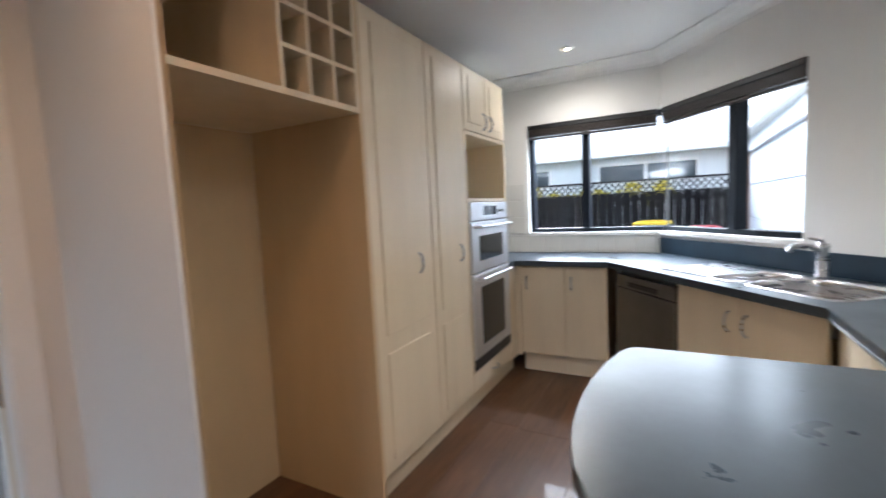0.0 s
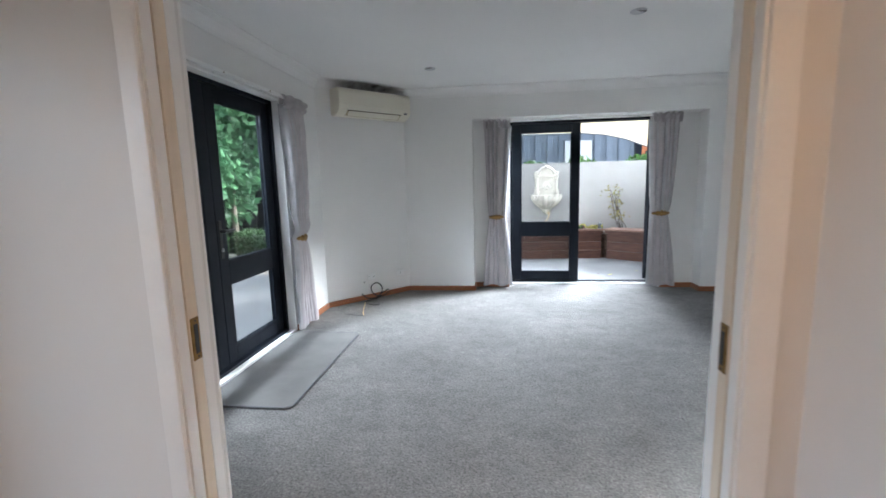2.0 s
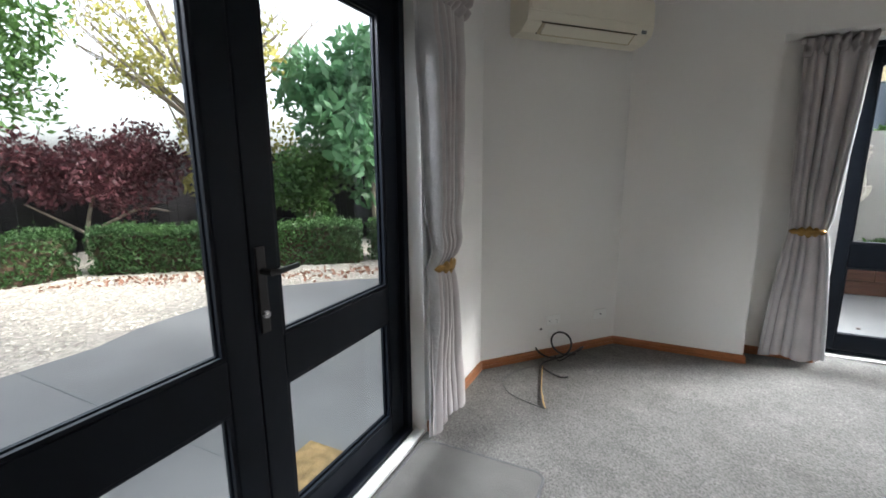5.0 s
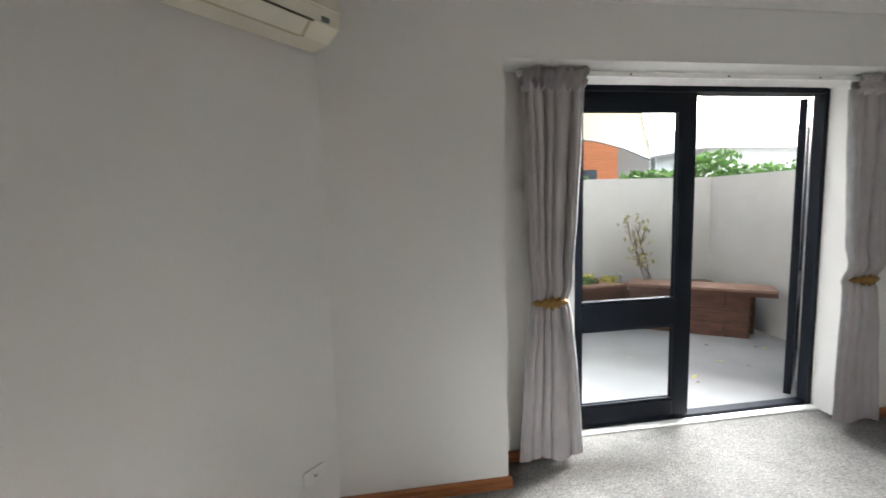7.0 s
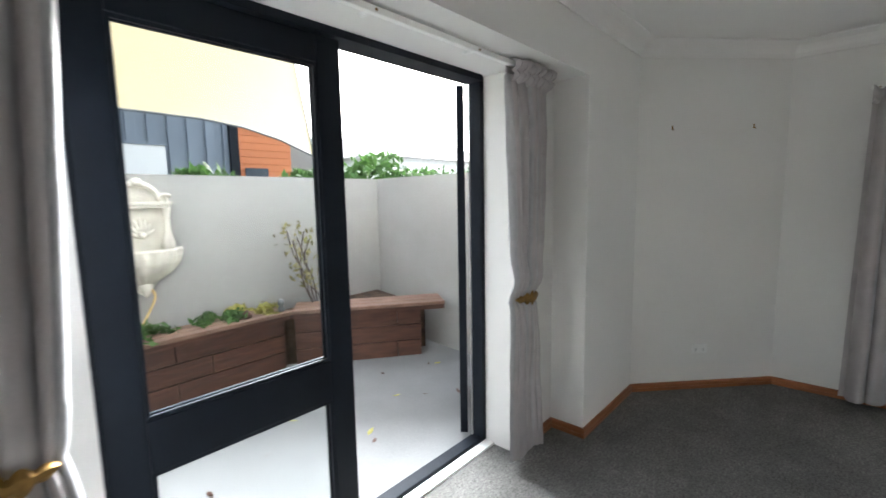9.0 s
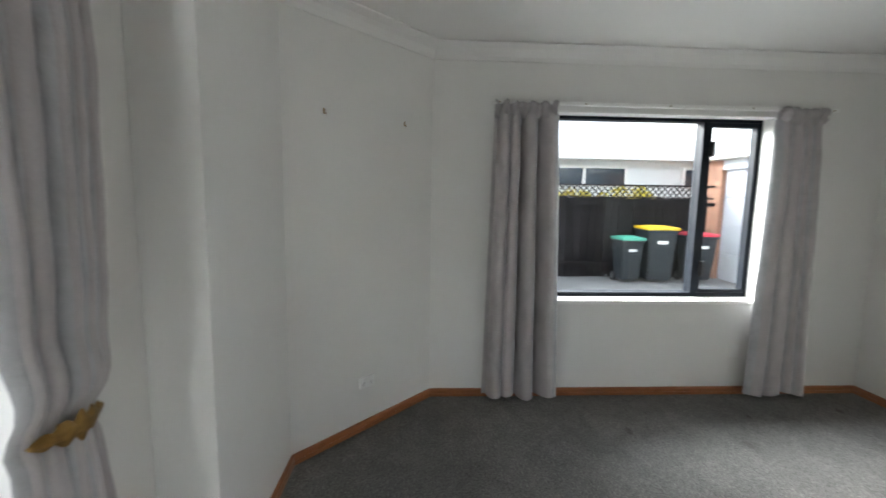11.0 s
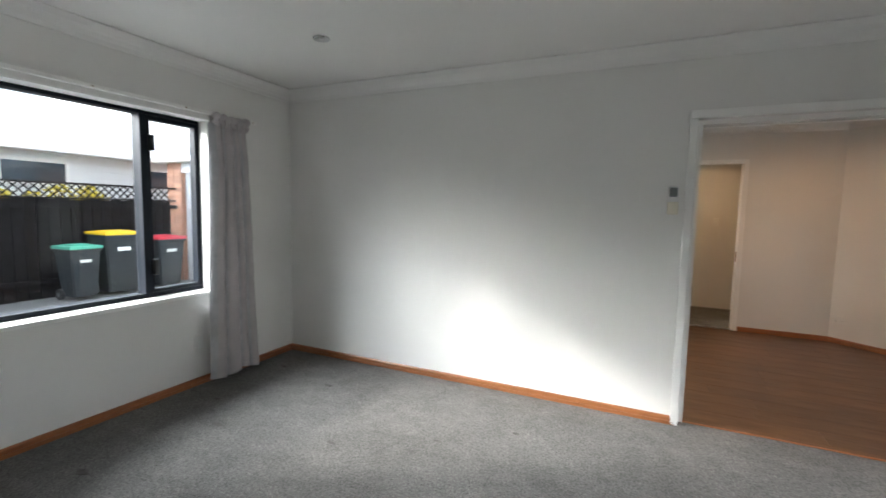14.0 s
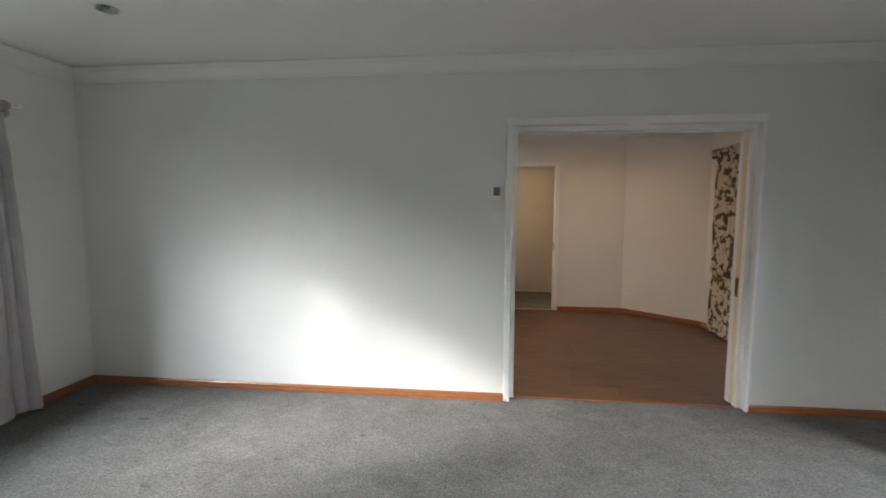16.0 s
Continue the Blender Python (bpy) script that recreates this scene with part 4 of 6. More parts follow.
def plate(m, x, z, w=0.115, h=0.07, kind="power", label="white double power socket on the wall"):
    e = thing("wall_socket" if kind != "switch" else "light_switch", (0, 0, 0), label, "socket" if kind != "switch" else "switch", "wall plates")
    part("face_plate", boxes((x - w / 2, x + w / 2, 0.0, 0.009, z - h / 2, z + h / 2), bevel=0.003), "white", e)
    if kind == "power":
        for s in (-0.26, 0.26):
            part("rocker", boxes((x + s * w - 0.006, x + s * w + 0.006, 0.009, 0.013, z + 0.012, z + 0.024), bevel=0.001), "white", e)
            for a, b in ((-0.006, -0.004), (0.006, -0.004), (0, -0.016)):
                part("pin_slot", boxes((x + s * w + a - 0.0015, x + s * w + a + 0.0015, 0.009, 0.0095, z + b - 0.004, z + b + 0.004)), "black", e)
    elif kind == "tv":
        part("coax_jack", tube(BM(), [(x, 0.009, z), (x, 0.017, z)], 0.006, 10), "steel", e)
        part("jack_hole", tube(BM(), [(x, 0.0165, z), (x, 0.0175, z)], 0.004, 10), "black", e)
    else:
        part("rocker", boxes((x - 0.008, x + 0.008, 0.009, 0.014, z - 0.012, z + 0.012), bevel=0.001), "white", e)
    e.matrix_basis = m


MNW, LNW = frame_of(NW1, NW0)
plate(MNW, 0.145, 0.222, kind="tv", label="white aerial outlet plate low on the wall")
plate(MNW, 0.555, 0.235)
plate(MNW, 0.56, 0.135, w=0.07, h=0.045, kind="switch", label="small white cable outlet above the skirting")
MNE, LNE = frame_of(NE1, NE0)
plate(MNE, 0.58, 0.27, label="white double power socket on the angled wall")
MWL = frame_of((XW, 5.36), (XW, YS))[0]
plate(MWL, 3.06, 0.33, label="white power socket beside the garden curtain")
MEL = frame_of((XE, YS), (XE, 5.44))[0]
plate(MEL, 0.98, 0.3, w=0.07, h=0.1, kind="switch", label="white wall plate half behind the curtain")


def hooks():
    for x, z in ((0.26, 1.855), (0.855, 1.845)):
        e = thing("picture_hook", (0, 0, 0), "small brown picture hook still in the wall", "hook", "picture hooks")
        part("backplate", boxes((x - 0.005, x + 0.005, 0, 0.003, z - 0.014, z + 0.014), bevel=0.001), "brass", e)
        part("hook_arm", tube(BM(), [(x, 0.003, z - 0.012), (x, 0.014, z - 0.018), (x, 0.017, z - 0.008)], 0.002, 6), "brass", e)
        e.matrix_basis = MNE


hooks()


def thermostat():
    m = frame_of((XW, YS), (XE, YS))[0]
    x = 0.39 - XW
    e = thing("remote_control", (0, 0, 0), "white heat pump remote in a wall holder with dark display", "remote")
    part("holder", boxes((x - 0.032, x + 0.032, 0, 0.022, 1.35, 1.43), bevel=0.004), "ac", e)
    b = part("body", boxes((x - 0.028, x + 0.028, 0.003, 0.019, 1.4305, 1.53), bevel=0.004), "white", e)
    part("display", boxes((x - 0.022, x + 0.022, 0.019, 0.021, 1.462, 1.52)), "grey", b, "dark grey display")
    e.matrix_basis = m


thermostat()


def downlight(x, y, lit, label):
    e = thing("downlight", (x, y, H), label, "downlight", "ceiling downlights")
    part("rim", lathe(BM(), [(0.040, -0.001), (0.052, -0.001), (0.054, -0.006), (0.046, -0.011), (0.040, -0.008)], (x, y, H), 28), "white" if lit else "steel", e)
    part("lamp_face", lathe(BM(), [(0.001, -0.003), (0.039, -0.003), (0.036, -0.007), (0.001, -0.0085)], (x, y, H), 24), "lamp_on" if lit else "lamp_off", e)


for x, y in ((2.436, 3.131), (-0.99, 5.24), (0.588, 4.107)):
    downlight(x, y, False, "unlit recessed downlight with metal rim")
for x, y in DOWNLIGHTS_AND_FILLS[:1]:
    downlight(x, y, True, "lit warm recessed downlight")
# fittings made up for the added lamps and the hall bulb, all out of view
for x, y in DOWNLIGHTS_AND_FILLS[1:] + [(-0.1, -1.5)]:
    downlight(x, y, True, "unseen warm downlight added in the ceiling")


def cable():
    e = thing("aerial_cable", (-1.8, 5.5, 0), "loose black aerial cable coiled on the carpet", "cable")
    pts = []
    for k in range(38):
        t = k / 37 * 2 * math.pi * 1.55 + 1.9
        r = 0.135 - 0.0012 * k
        pts.append((-1.86 + 0.004 * k + r * math.cos(t) * 0.85, 5.67 + 0.0022 * k + 0.22 * r * math.sin(t) + 0.01 * math.sin(t * .5), 0.115 + r * math.sin(t) * 0.75))
    part("coil", tube(BM(), pts, 0.0065, 8), "black", e)
    pts = [(-1.80, 5.70, 0.03), (-1.76, 5.66, 0.02), (-1.68, 5.62, 0.1), (-1.62, 5.70, 0.13), (-1.66, 5.78, 0.06), (-1.78, 5.72, 0.012), (-1.86, 5.60, 0.009), (-1.83, 5.52, 0.009), (-1.72, 5.45, 0.009), (-1.67, 5.47, 0.01)]
    part("loose_end", tube(BM(), smooth_line(pts, 6), 0.0055, 8), "black", e)
    pts = [(-1.86, 5.58, 0.008), (-1.98, 5.44, 0.006), (-2.03, 5.27, 0.006), (-1.96, 5.14, 0.006), (-1.84, 5.08, 0.006), (-1.72, 5.05, 0.006)]
    part("thin_lead", tube(BM(), smooth_line(pts, 6), 0.0028, 6), "matedge", e)
    pts = [(-1.85, 5.55, 0.012), (-1.81, 5.35, 0.007), (-1.78, 5.22, 0.009)]
    part("bare_lead", tube(BM(), smooth_line(pts, 5), 0.004, 6), "tan", e)
    part("cable_plug", tube(BM(), [(-1.78, 5.22, 0.011), (-1.76, 5.16, 0.012), (-1.745, 5.11, 0.012), (-1.72, 5.055, 0.008)], [0.004, 0.006, 0.006, 0.003], 8), "tan", e, "tan connector")
    return e


def smooth_line(pts, n):
    P = [Vector(p) for p in pts]
    out = []
    for i in range(len(P) - 1):
        p0, p1, p2, p3 = P[max(i - 1, 0)], P[i], P[i + 1], P[min(i + 2, len(P) - 1)]
        for k in range(n):
            t = k / n
            out.append(0.5 * ((2 * p1) + (p2 - p0) * t + (2 * p0 - 5 * p1 + 4 * p2 - p3) * t * t + (3 * p1 - p0 - 3 * p2 + p3) * t ** 3))
    return out + [P[-1]]


CABLE = cable()
CABLE.location.z += FZ


def floor_mat():
    e = thing("floor_mat", (-1.9, 3.85, 0), "grey carpet offcut mat with bound edge by the garden door", "mat")
    x0, x1, y0, y1, r = -2.19, -1.60, 3.18, 4.52, 0.05
    pts = []
    for cx, cy, a in ((x1 - r, y0 + r, -90), (x1 - r, y1 - r, 0), (x0 + r, y1 - r, 90), (x0 + r, y0 + r, 180)):
        pts += [(cx + r * math.cos(radians(a + k * 15)), cy + r * math.sin(radians(a + k * 15))) for k in range(7)]
    part("mat_top", prism(BM(), pts, FZ + 0.001, FZ + 0.014), "mat", e)
    bm = BM()
    tube(bm, [(x, y, FZ + 0.009) for x, y in pts + pts[:1]], 0.008, 6, cap=False)
    part("binding", bm, "matedge", e, "dark bound edge")


floor_mat()


def carpet_marks():
    rng = random.Random(4)
    spots = [(3.09, 4.205, 0.035), (2.92, 3.55, 0.03), (2.45, 4.4, 0.03), (1.6, 3.1, 0.02), (2.7, 2.75, 0.03), (3.25, 3.3, 0.02), (1.9, 4.05, 0.02), (2.15, 3.4, 0.018), (3.3, 2.6, 0.025), (1.2, 2.8, 0.018)]
    for x, y, r in spots:
        bm = BM()
        n = 14
        prism(bm, [(x + r * (0.6 + 0.7 * rng.random()) * math.cos(k * 2 * math.pi / n) * 1.3, y + r * (0.5 + 0.6 * rng.random()) * math.sin(k * 2 * math.pi / n) * 0.7) for k in range(n)], FZ + 0.0005, FZ + 0.0035)
        e = part("carpet_stain", bm, "stain")
        tagged(e, "small dark stain trodden into the grey carpet", "stain", "carpet stains")


carpet_marks()

# ---- kitchen and dining ----
BZ = 0.86
CF = 1.40


def d_handle(parent, x, y, z, horizontal=False, nx=0.0, ny=-1.0):
    """A bowed metal pull that stands off a front whose outward normal is (nx, ny)."""
    L = 0.05
    pts = []
    for k in range(9):
        t = math.pi * k / 8
        s, o = -math.cos(t) * L, math.sin(t) * 0.028
        if horizontal:
            pts.append((x - ny * s + nx * o, y + nx * s + ny * o, z))
        else:
            pts.append((x + nx * o, y + ny * o, z + s))
    part("handle", tube(BM(), pts, 0.006, 8), "steel", parent, "bowed brushed metal handle")


def panel_door(e, x0, x1, z0, z1, y, handle=None, grooves=()):
    bm = boxes((x0 + 0.002, x1 - 0.002, y, y + 0.018, z0 + 0.002, z1 - 0.002), bevel=0.005)
    d = part("door", bm, "cab", e)
    for a, b in grooves:
        part("raised_panel", boxes((x0 + 0.07, x1 - 0.07, y - 0.006, y - 0.0005, a, b), bevel=0.004), "cab", d)
    if handle:
        d_handle(d, handle[0], y - 0.001, handle[1])
    return d


def pantry():
    xs = (1.23, 1.745, 2.185)
    for a, b in zip(xs, xs[1:]):
        e = thing("pantry_cabinet", ((a + b) / 2, 1.7, 0), "tall cream pantry cabinet with panelled door", "cabinet", "tall kitchen cabinets")
        part("carcass", boxes((a, b, CF + 0.02, 2.06, 0.1, 2.15)), "cabin", e)
        part("plinth", boxes((a, b, CF + 0.06, 2.04, FZ, 0.0995)), "cab", e)
        panel_door(e, a, b, 0.11, 2.14, CF, (b - 0.15 if a < 1.5 else b - 0.13, 1.03), [(0.17, 0.66), (0.74, 2.08)])
    # side panel toward the fridge space
    e = thing("end_panel", (1.215, 1.7, 0), "tall cream end panel beside the fridge space", "panel")
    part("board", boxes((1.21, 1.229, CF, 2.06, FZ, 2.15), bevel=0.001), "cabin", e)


pantry()


def wine_rack():
    e = thing("wine_rack", (0.85, 1.7, 1.62), "cream open shelf and wine rack above the fridge space", "wine rack")
    x0, x1, zb, zt = 0.431, 1.209, 1.69, 2.15
    part("bottom_board", boxes((x0, x1, CF, 2.06, zb, zb + 0.022), bevel=0.001), "cab", e)
    part("top_board", boxes((x0, x1, CF, 2.06, zt - 0.02, zt)), "cab", e)
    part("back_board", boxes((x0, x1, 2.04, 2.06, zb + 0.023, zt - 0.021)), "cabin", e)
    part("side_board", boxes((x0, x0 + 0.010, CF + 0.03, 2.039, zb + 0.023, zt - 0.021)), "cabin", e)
    xd = 0.82
    cols = [xd + (x1 - xd - 0.014) * k / 3 for k in range(4)]
    for x in cols:
        part("divider", boxes((x, x + 0.014, CF + 0.001, 2.039, zb + 0.023, zt - 0.021)), "cab", e)
    hh = (zt - 0.021 - zb - 0.023) / 3
    for k in (1, 2):
        z = zb + 0.023 + hh * k
        for a, b in zip(cols, cols[1:]):
            part("cell_shelf", boxes((a + 0.0145, b - 0.0005, CF + 0.001, 2.039, z - 0.007, z + 0.007)), "cab", e)


wine_rack()
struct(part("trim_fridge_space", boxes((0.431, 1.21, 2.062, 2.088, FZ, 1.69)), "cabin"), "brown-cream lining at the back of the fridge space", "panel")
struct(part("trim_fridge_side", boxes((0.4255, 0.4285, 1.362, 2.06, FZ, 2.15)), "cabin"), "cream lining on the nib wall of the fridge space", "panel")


def oven_tower():
    x0, x1 = 2.187, 2.87
    e = thing("oven_cabinet", (2.53, 1.7, 0), "tall cream oven housing cabinet with an empty niche", "cabinet", "tall kitchen cabinets")
    part("side", boxes((x0, x0 + 0.018, CF + 0.02, 2.06, 0.1, 2.15)), "cab", e)
    part("side", boxes((x1 - 0.018, x1, CF + 0.02, 2.06, 0.1, 2.15)), "cab", e)
    part("back", boxes((x0 + 0.018, x1 - 0.018, 2.04, 2.06, 0.1, 2.15)), "cabin", e)
    for z in (1.325, 1.735):
        part("shelf", boxes((x0 + 0.018, x1 - 0.018, CF + 0.004, 2.04, z, z + 0.02)), "cab", e)
    part("plinth", boxes((x0, x1, CF + 0.06, 2.04, FZ, 0.0995)), "cab", e)
    part("face_strip", boxes((x0, x0 + 0.018, CF, CF + 0.0195, 0.25, 1.75), (x1 - 0.018, x1, CF, CF + 0.0195, 0.25, 1.75)), "cab", e)
    xm = (x0 + x1) / 2
    panel_door(e, x0, xm, 1.76, 2.14, CF, (xm - 0.05, 1.84), [(1.81, 2.09)])
    panel_door(e, xm, x1, 1.76, 2.14, CF, (xm + 0.05, 1.84), [(1.81, 2.09)])
    d = part("drawer_front", boxes((x0 + 0.002, x1 - 0.002, CF, CF + 0.018, 0.11, 0.245), bevel=0.005), "cab", e)
    d_handle(d, xm, CF, 0.18, True)
    o = thing("double_oven", (xm, CF, 0.25), "stainless steel double wall oven with dark glass doors", "oven")
    a, b = x0 + 0.02, x1 - 0.02
    y = CF - 0.012
    part("body", boxes((a + 0.01, b - 0.01, CF + 0.012, 1.95, 0.262, 1.31)), "dsteel", o)
    cp = part("control_panel", boxes((a, b, y, CF + 0.012, 1.205, 1.32), bevel=0.004), "ovensteel", o)
    part("display", boxes((xm - 0.12, xm + 0.1, y - 0.002, y, 1.235, 1.295)), "ovenglass", cp)
    for k in range(4):
        part("button", boxes((xm + 0.13 + 0.03 * k, xm + 0.148 + 0.03 * k, y - 0.004, y, 1.25, 1.268), bevel=0.001), "grey", cp)
    for z0, z1 in ((0.875, 1.195), (0.325, 0.865)):
        d = part("oven_door", boxes((a, b, y, CF + 0.012, z0, z1), bevel=0.005), "ovensteel", o)
        part("glass", boxes((a + 0.12, b - 0.12, y - 0.003, y - 0.0002, z0 + 0.07, z1 - 0.09)), "ovenglass", d, "dark tinted oven glass")
        part("handle", tube(BM(), [(a + 0.05, y, z1 - 0.03), (a + 0.05, y - 0.045, z1 - 0.03), (b - 0.05, y - 0.045, z1 - 0.03), (b - 0.05, y, z1 - 0.03)], 0.010, 10), "ovensteel", d, "polished bar handle")
    part("vent_strip", boxes((a, b, y + 0.004, CF + 0.012, 0.252, 0.32), bevel=0.003), "black", o, "black vent strip")


oven_tower()

# bench line: back edge and front edge in plan
U = Vector((K1[0] - K0[0], K1[1] - K0[1])).normalized()        # along the diagonal, away from the corner
NIN = Vector((-U.y, U.x)) if (-U.y * -1 + U.x * 1) > 0 else Vector((U.y, -U.x))
FX = 3.0
FD = [Vector(K0) + NIN * 0.62 + U * s for s in (0.0, 1.9)]


def cut(p, d, axis, v):
    k = (v - p[axis]) / d[axis]
    return p + d * k


FA = cut(FD[0], U, 0, FX)                       # far run meets the diagonal
FY = -0.215
FB = cut(FD[0], U, 1, FY)                       # diagonal meets the back run
PX0, PX1, PY1 = 0.19, 1.135, 0.42


def base_unit(p, q, z1, kind, label, top=None):
    """A base cabinet whose front runs from p to q, with the room to its left."""
    m, L = frame_of(q, p)
    e = thing("base_cabinet", (0, 0, 0), label, "cabinet", "cream base cabinets")
    part("carcass", boxes((0.001, L - 0.001, -0.5, -0.02, 0.12, top or z1)), "cabin", e)
    part("plinth", boxes((0.001, L - 0.001, -0.45, -0.05, FZ, 0.1195)), "cab", e)
    n = 2 if kind == "double" else 1
    for k in range(n):
        a, b = L * k / n, L * (k + 1) / n
        d = part("door", boxes((a + 0.002, b - 0.002, -0.018, 0.0, 0.125, z1 - 0.003), bevel=0.005), "cab", e)
        hx = (b - 0.05 if k == 0 else a + 0.05) if n == 2 else b - 0.05
        pts = [(hx, math.sin(math.pi * i / 8) * 0.028, z1 - 0.13 - math.cos(math.pi * i / 8) * 0.05) for i in range(9)]
        part("handle", tube(BM(), pts, 0.006, 8), "steel", d)
    e.matrix_basis = m
    return e


zc = BZ - 0.042
fx = FX + 0.03
fa = Vector((fx, FA.y + 0.02))
base_unit((fx, 1.36), (fx, 1.02), zc, "single", "cream base cabinet under the far bench")
base_unit((fx, 1.02), (fx, FA.y + 0.015), zc, "single", "cream base cabinet under the far bench")
e = thing("corner_post", (fx, 1.38, 0), "cream corner filler beside the oven housing", "panel")
part("board", boxes((2.872, fx + 0.02, CF, CF + 0.018, 0.1, zc), (fx, fx + 0.02, 1.362, CF - 0.001, 0.1, zc)), "cab", e)
part("plinth", boxes((2.872, fx + 0.04, CF + 0.06, CF + 0.08, FZ, 0.0995)), "cab", e)
o = -NIN * 0.03
pa, pb = FA + o + U * 0.03, FB + o
Ld = (pb - pa).length
p1, p2 = pa + U * 0.02, pa + U * 0.62


def dishwasher():
    m, L = frame_of(p2, p1)
    e = thing("dishwasher", (0, 0, 0), "dark stainless steel dishwasher under the bench", "dishwasher")
    part("body", boxes((0.003, L - 0.003, -0.52, -0.03, 0.06, zc)), "black", e)
    d = part("door", boxes((0.004, L - 0.004, -0.03, 0.004, 0.12, zc - 0.12), bevel=0.006), "dsteel", e)
    c = part("control_panel", boxes((0.004, L - 0.004, -0.03, 0.006, zc - 0.115, zc - 0.03), bevel=0.006), "dsteel", e)
    part("grip", boxes((0.15, L - 0.15, 0.006, 0.012, zc - 0.1, zc - 0.07), bevel=0.004), "black", c, "recessed black grip")
    part("kick_plate", boxes((0.004, L - 0.004, -0.06, -0.04, FZ, 0.115)), "black", e)
    e.matrix_basis = m


dishwasher()
base_unit(p2 + U * 0.01, pb - U * 0.02, zc, "double", "cream sink cabinet with two doors", 0.62)
base_unit((FB.x - 0.02, FY - 0.03), (PX1 + 0.02, FY - 0.03), zc, "double", "cream base cabinet beside the peninsula", 0.62)


SC = FA + U * 1.02 - NIN * 0.31
MSINK = Matrix.Translation((SC.x, SC.y, BZ)) @ Matrix.Rotation(math.atan2(U.y, U.x), 4, 'Z')
BOWLS = ((-0.235, -0.035, 0.12), (0.0, 0.42, 0.17))


def rounded(x0, x1, y0, y1, r):
    out = []
    for cx, cy, a in ((x1 - r, y0 + r, -90), (x1 - r, y1 - r, 0), (x0 + r, y1 - r, 90), (x0 + r, y0 + r, 180)):
        out += [(cx + r * math.cos(radians(a + k * 18)), cy + r * math.sin(radians(a + k * 18))) for k in range(6)]
    return out


def cut_bowls(top):
    """Cut the openings for the two bowls out of the worktop's mesh."""
    bm = BM()
    for a, b, _ in BOWLS:
        prism(bm, rounded(a, b, -0.2, 0.195, 0.06), -0.1, 0.05)
    bmesh.ops.recalc_face_normals(bm, faces=bm.faces[:])
    me = bpy.data.meshes.new("cutter")
    bm.to_mesh(me)
    bm.free()
    cutter = new("cutter", me)
    cutter.matrix_world = MSINK
    mod = top.modifiers.new("bowls", 'BOOLEAN')
    mod.operation, mod.solver, mod.object = 'DIFFERENCE', 'EXACT', cutter
    done = bpy.data.meshes.new_from_object(top.evaluated_get(bpy.context.evaluated_depsgraph_get()))
    top.modifiers.clear()
    top.data = done
    bpy.data.objects.remove(cutter)


filler = thing("corner_filler", (FB.x, FY - 0.07, FZ), "cream corner post between the bench cabinets", "panel")
part("board", boxes((FB.x - 0.06, FB.x + 0.035, FY - 0.10, FY - 0.042, FZ, zc), bevel=0.003), "cab", filler)


def benches():
    poly = [(2.875, CF - 0.01), (FX, CF - 0.01), (FA.x, FA.y), (FB.x, FB.y), (PX1, FY), (PX1, PY1 - 0.10)]
    poly[-1] = (PX1, 0.37)
    poly += [(1.12, 0.395), (1.08, 0.415), (0.99, 0.432), (0.89, 0.447), (0.78, 0.455), (0.67, 0.453), (0.56, 0.441), (0.47, 0.418), (0.39, 0.383), (0.32, 0.33), (0.265, 0.26), (0.225, 0.17), (0.2, 0.06), (PX0, -0.1)]
    poly += [(PX0, YB + 0.012), (K1[0] - 0.02, YB + 0.012)]
    k0 = Vector(K0) + NIN * 0.012
    k1 = Vector(K1) + NIN * 0.012
    poly += [(k1.x - 0.02, k1.y), (3.608, k0.y), (3.608, 2.07), (2.875, 2.07)]
    e = thing("worktop", (2.5, 0, BZ), "blue-grey laminate kitchen worktop with rounded peninsula", "worktop")
    bm = BM()
    prism(bm, poly, BZ - 0.04, BZ, bevel=0.004)
    top = part("top", bm, "bench", e)
    cut_bowls(top)
    m, L = frame_of(K1, K0)
    up = BM()
    box(up, 0.1, L - 0.02, 0.001, 0.016, BZ + 0.001, BZ + 0.12, m=m)
    part("upstand", up, "upstand", e, "dark blue laminate upstand")
    pan = thing("peninsula_panel", (0.8, -0.2, 0), "cream panelled back of the peninsula", "panel")
    part("board", boxes((PX0 + 0.22, PX0 + 0.24, YB + 0.02, -0.02, FZ, BZ - 0.041), (PX1 - 0.03, PX1 - 0.012, FY + 0.0, -0.02, FZ, BZ - 0.041), (PX0 + 0.24, PX1 - 0.03, -0.04, -0.02, FZ, BZ - 0.041)), "cab", pan)


benches()


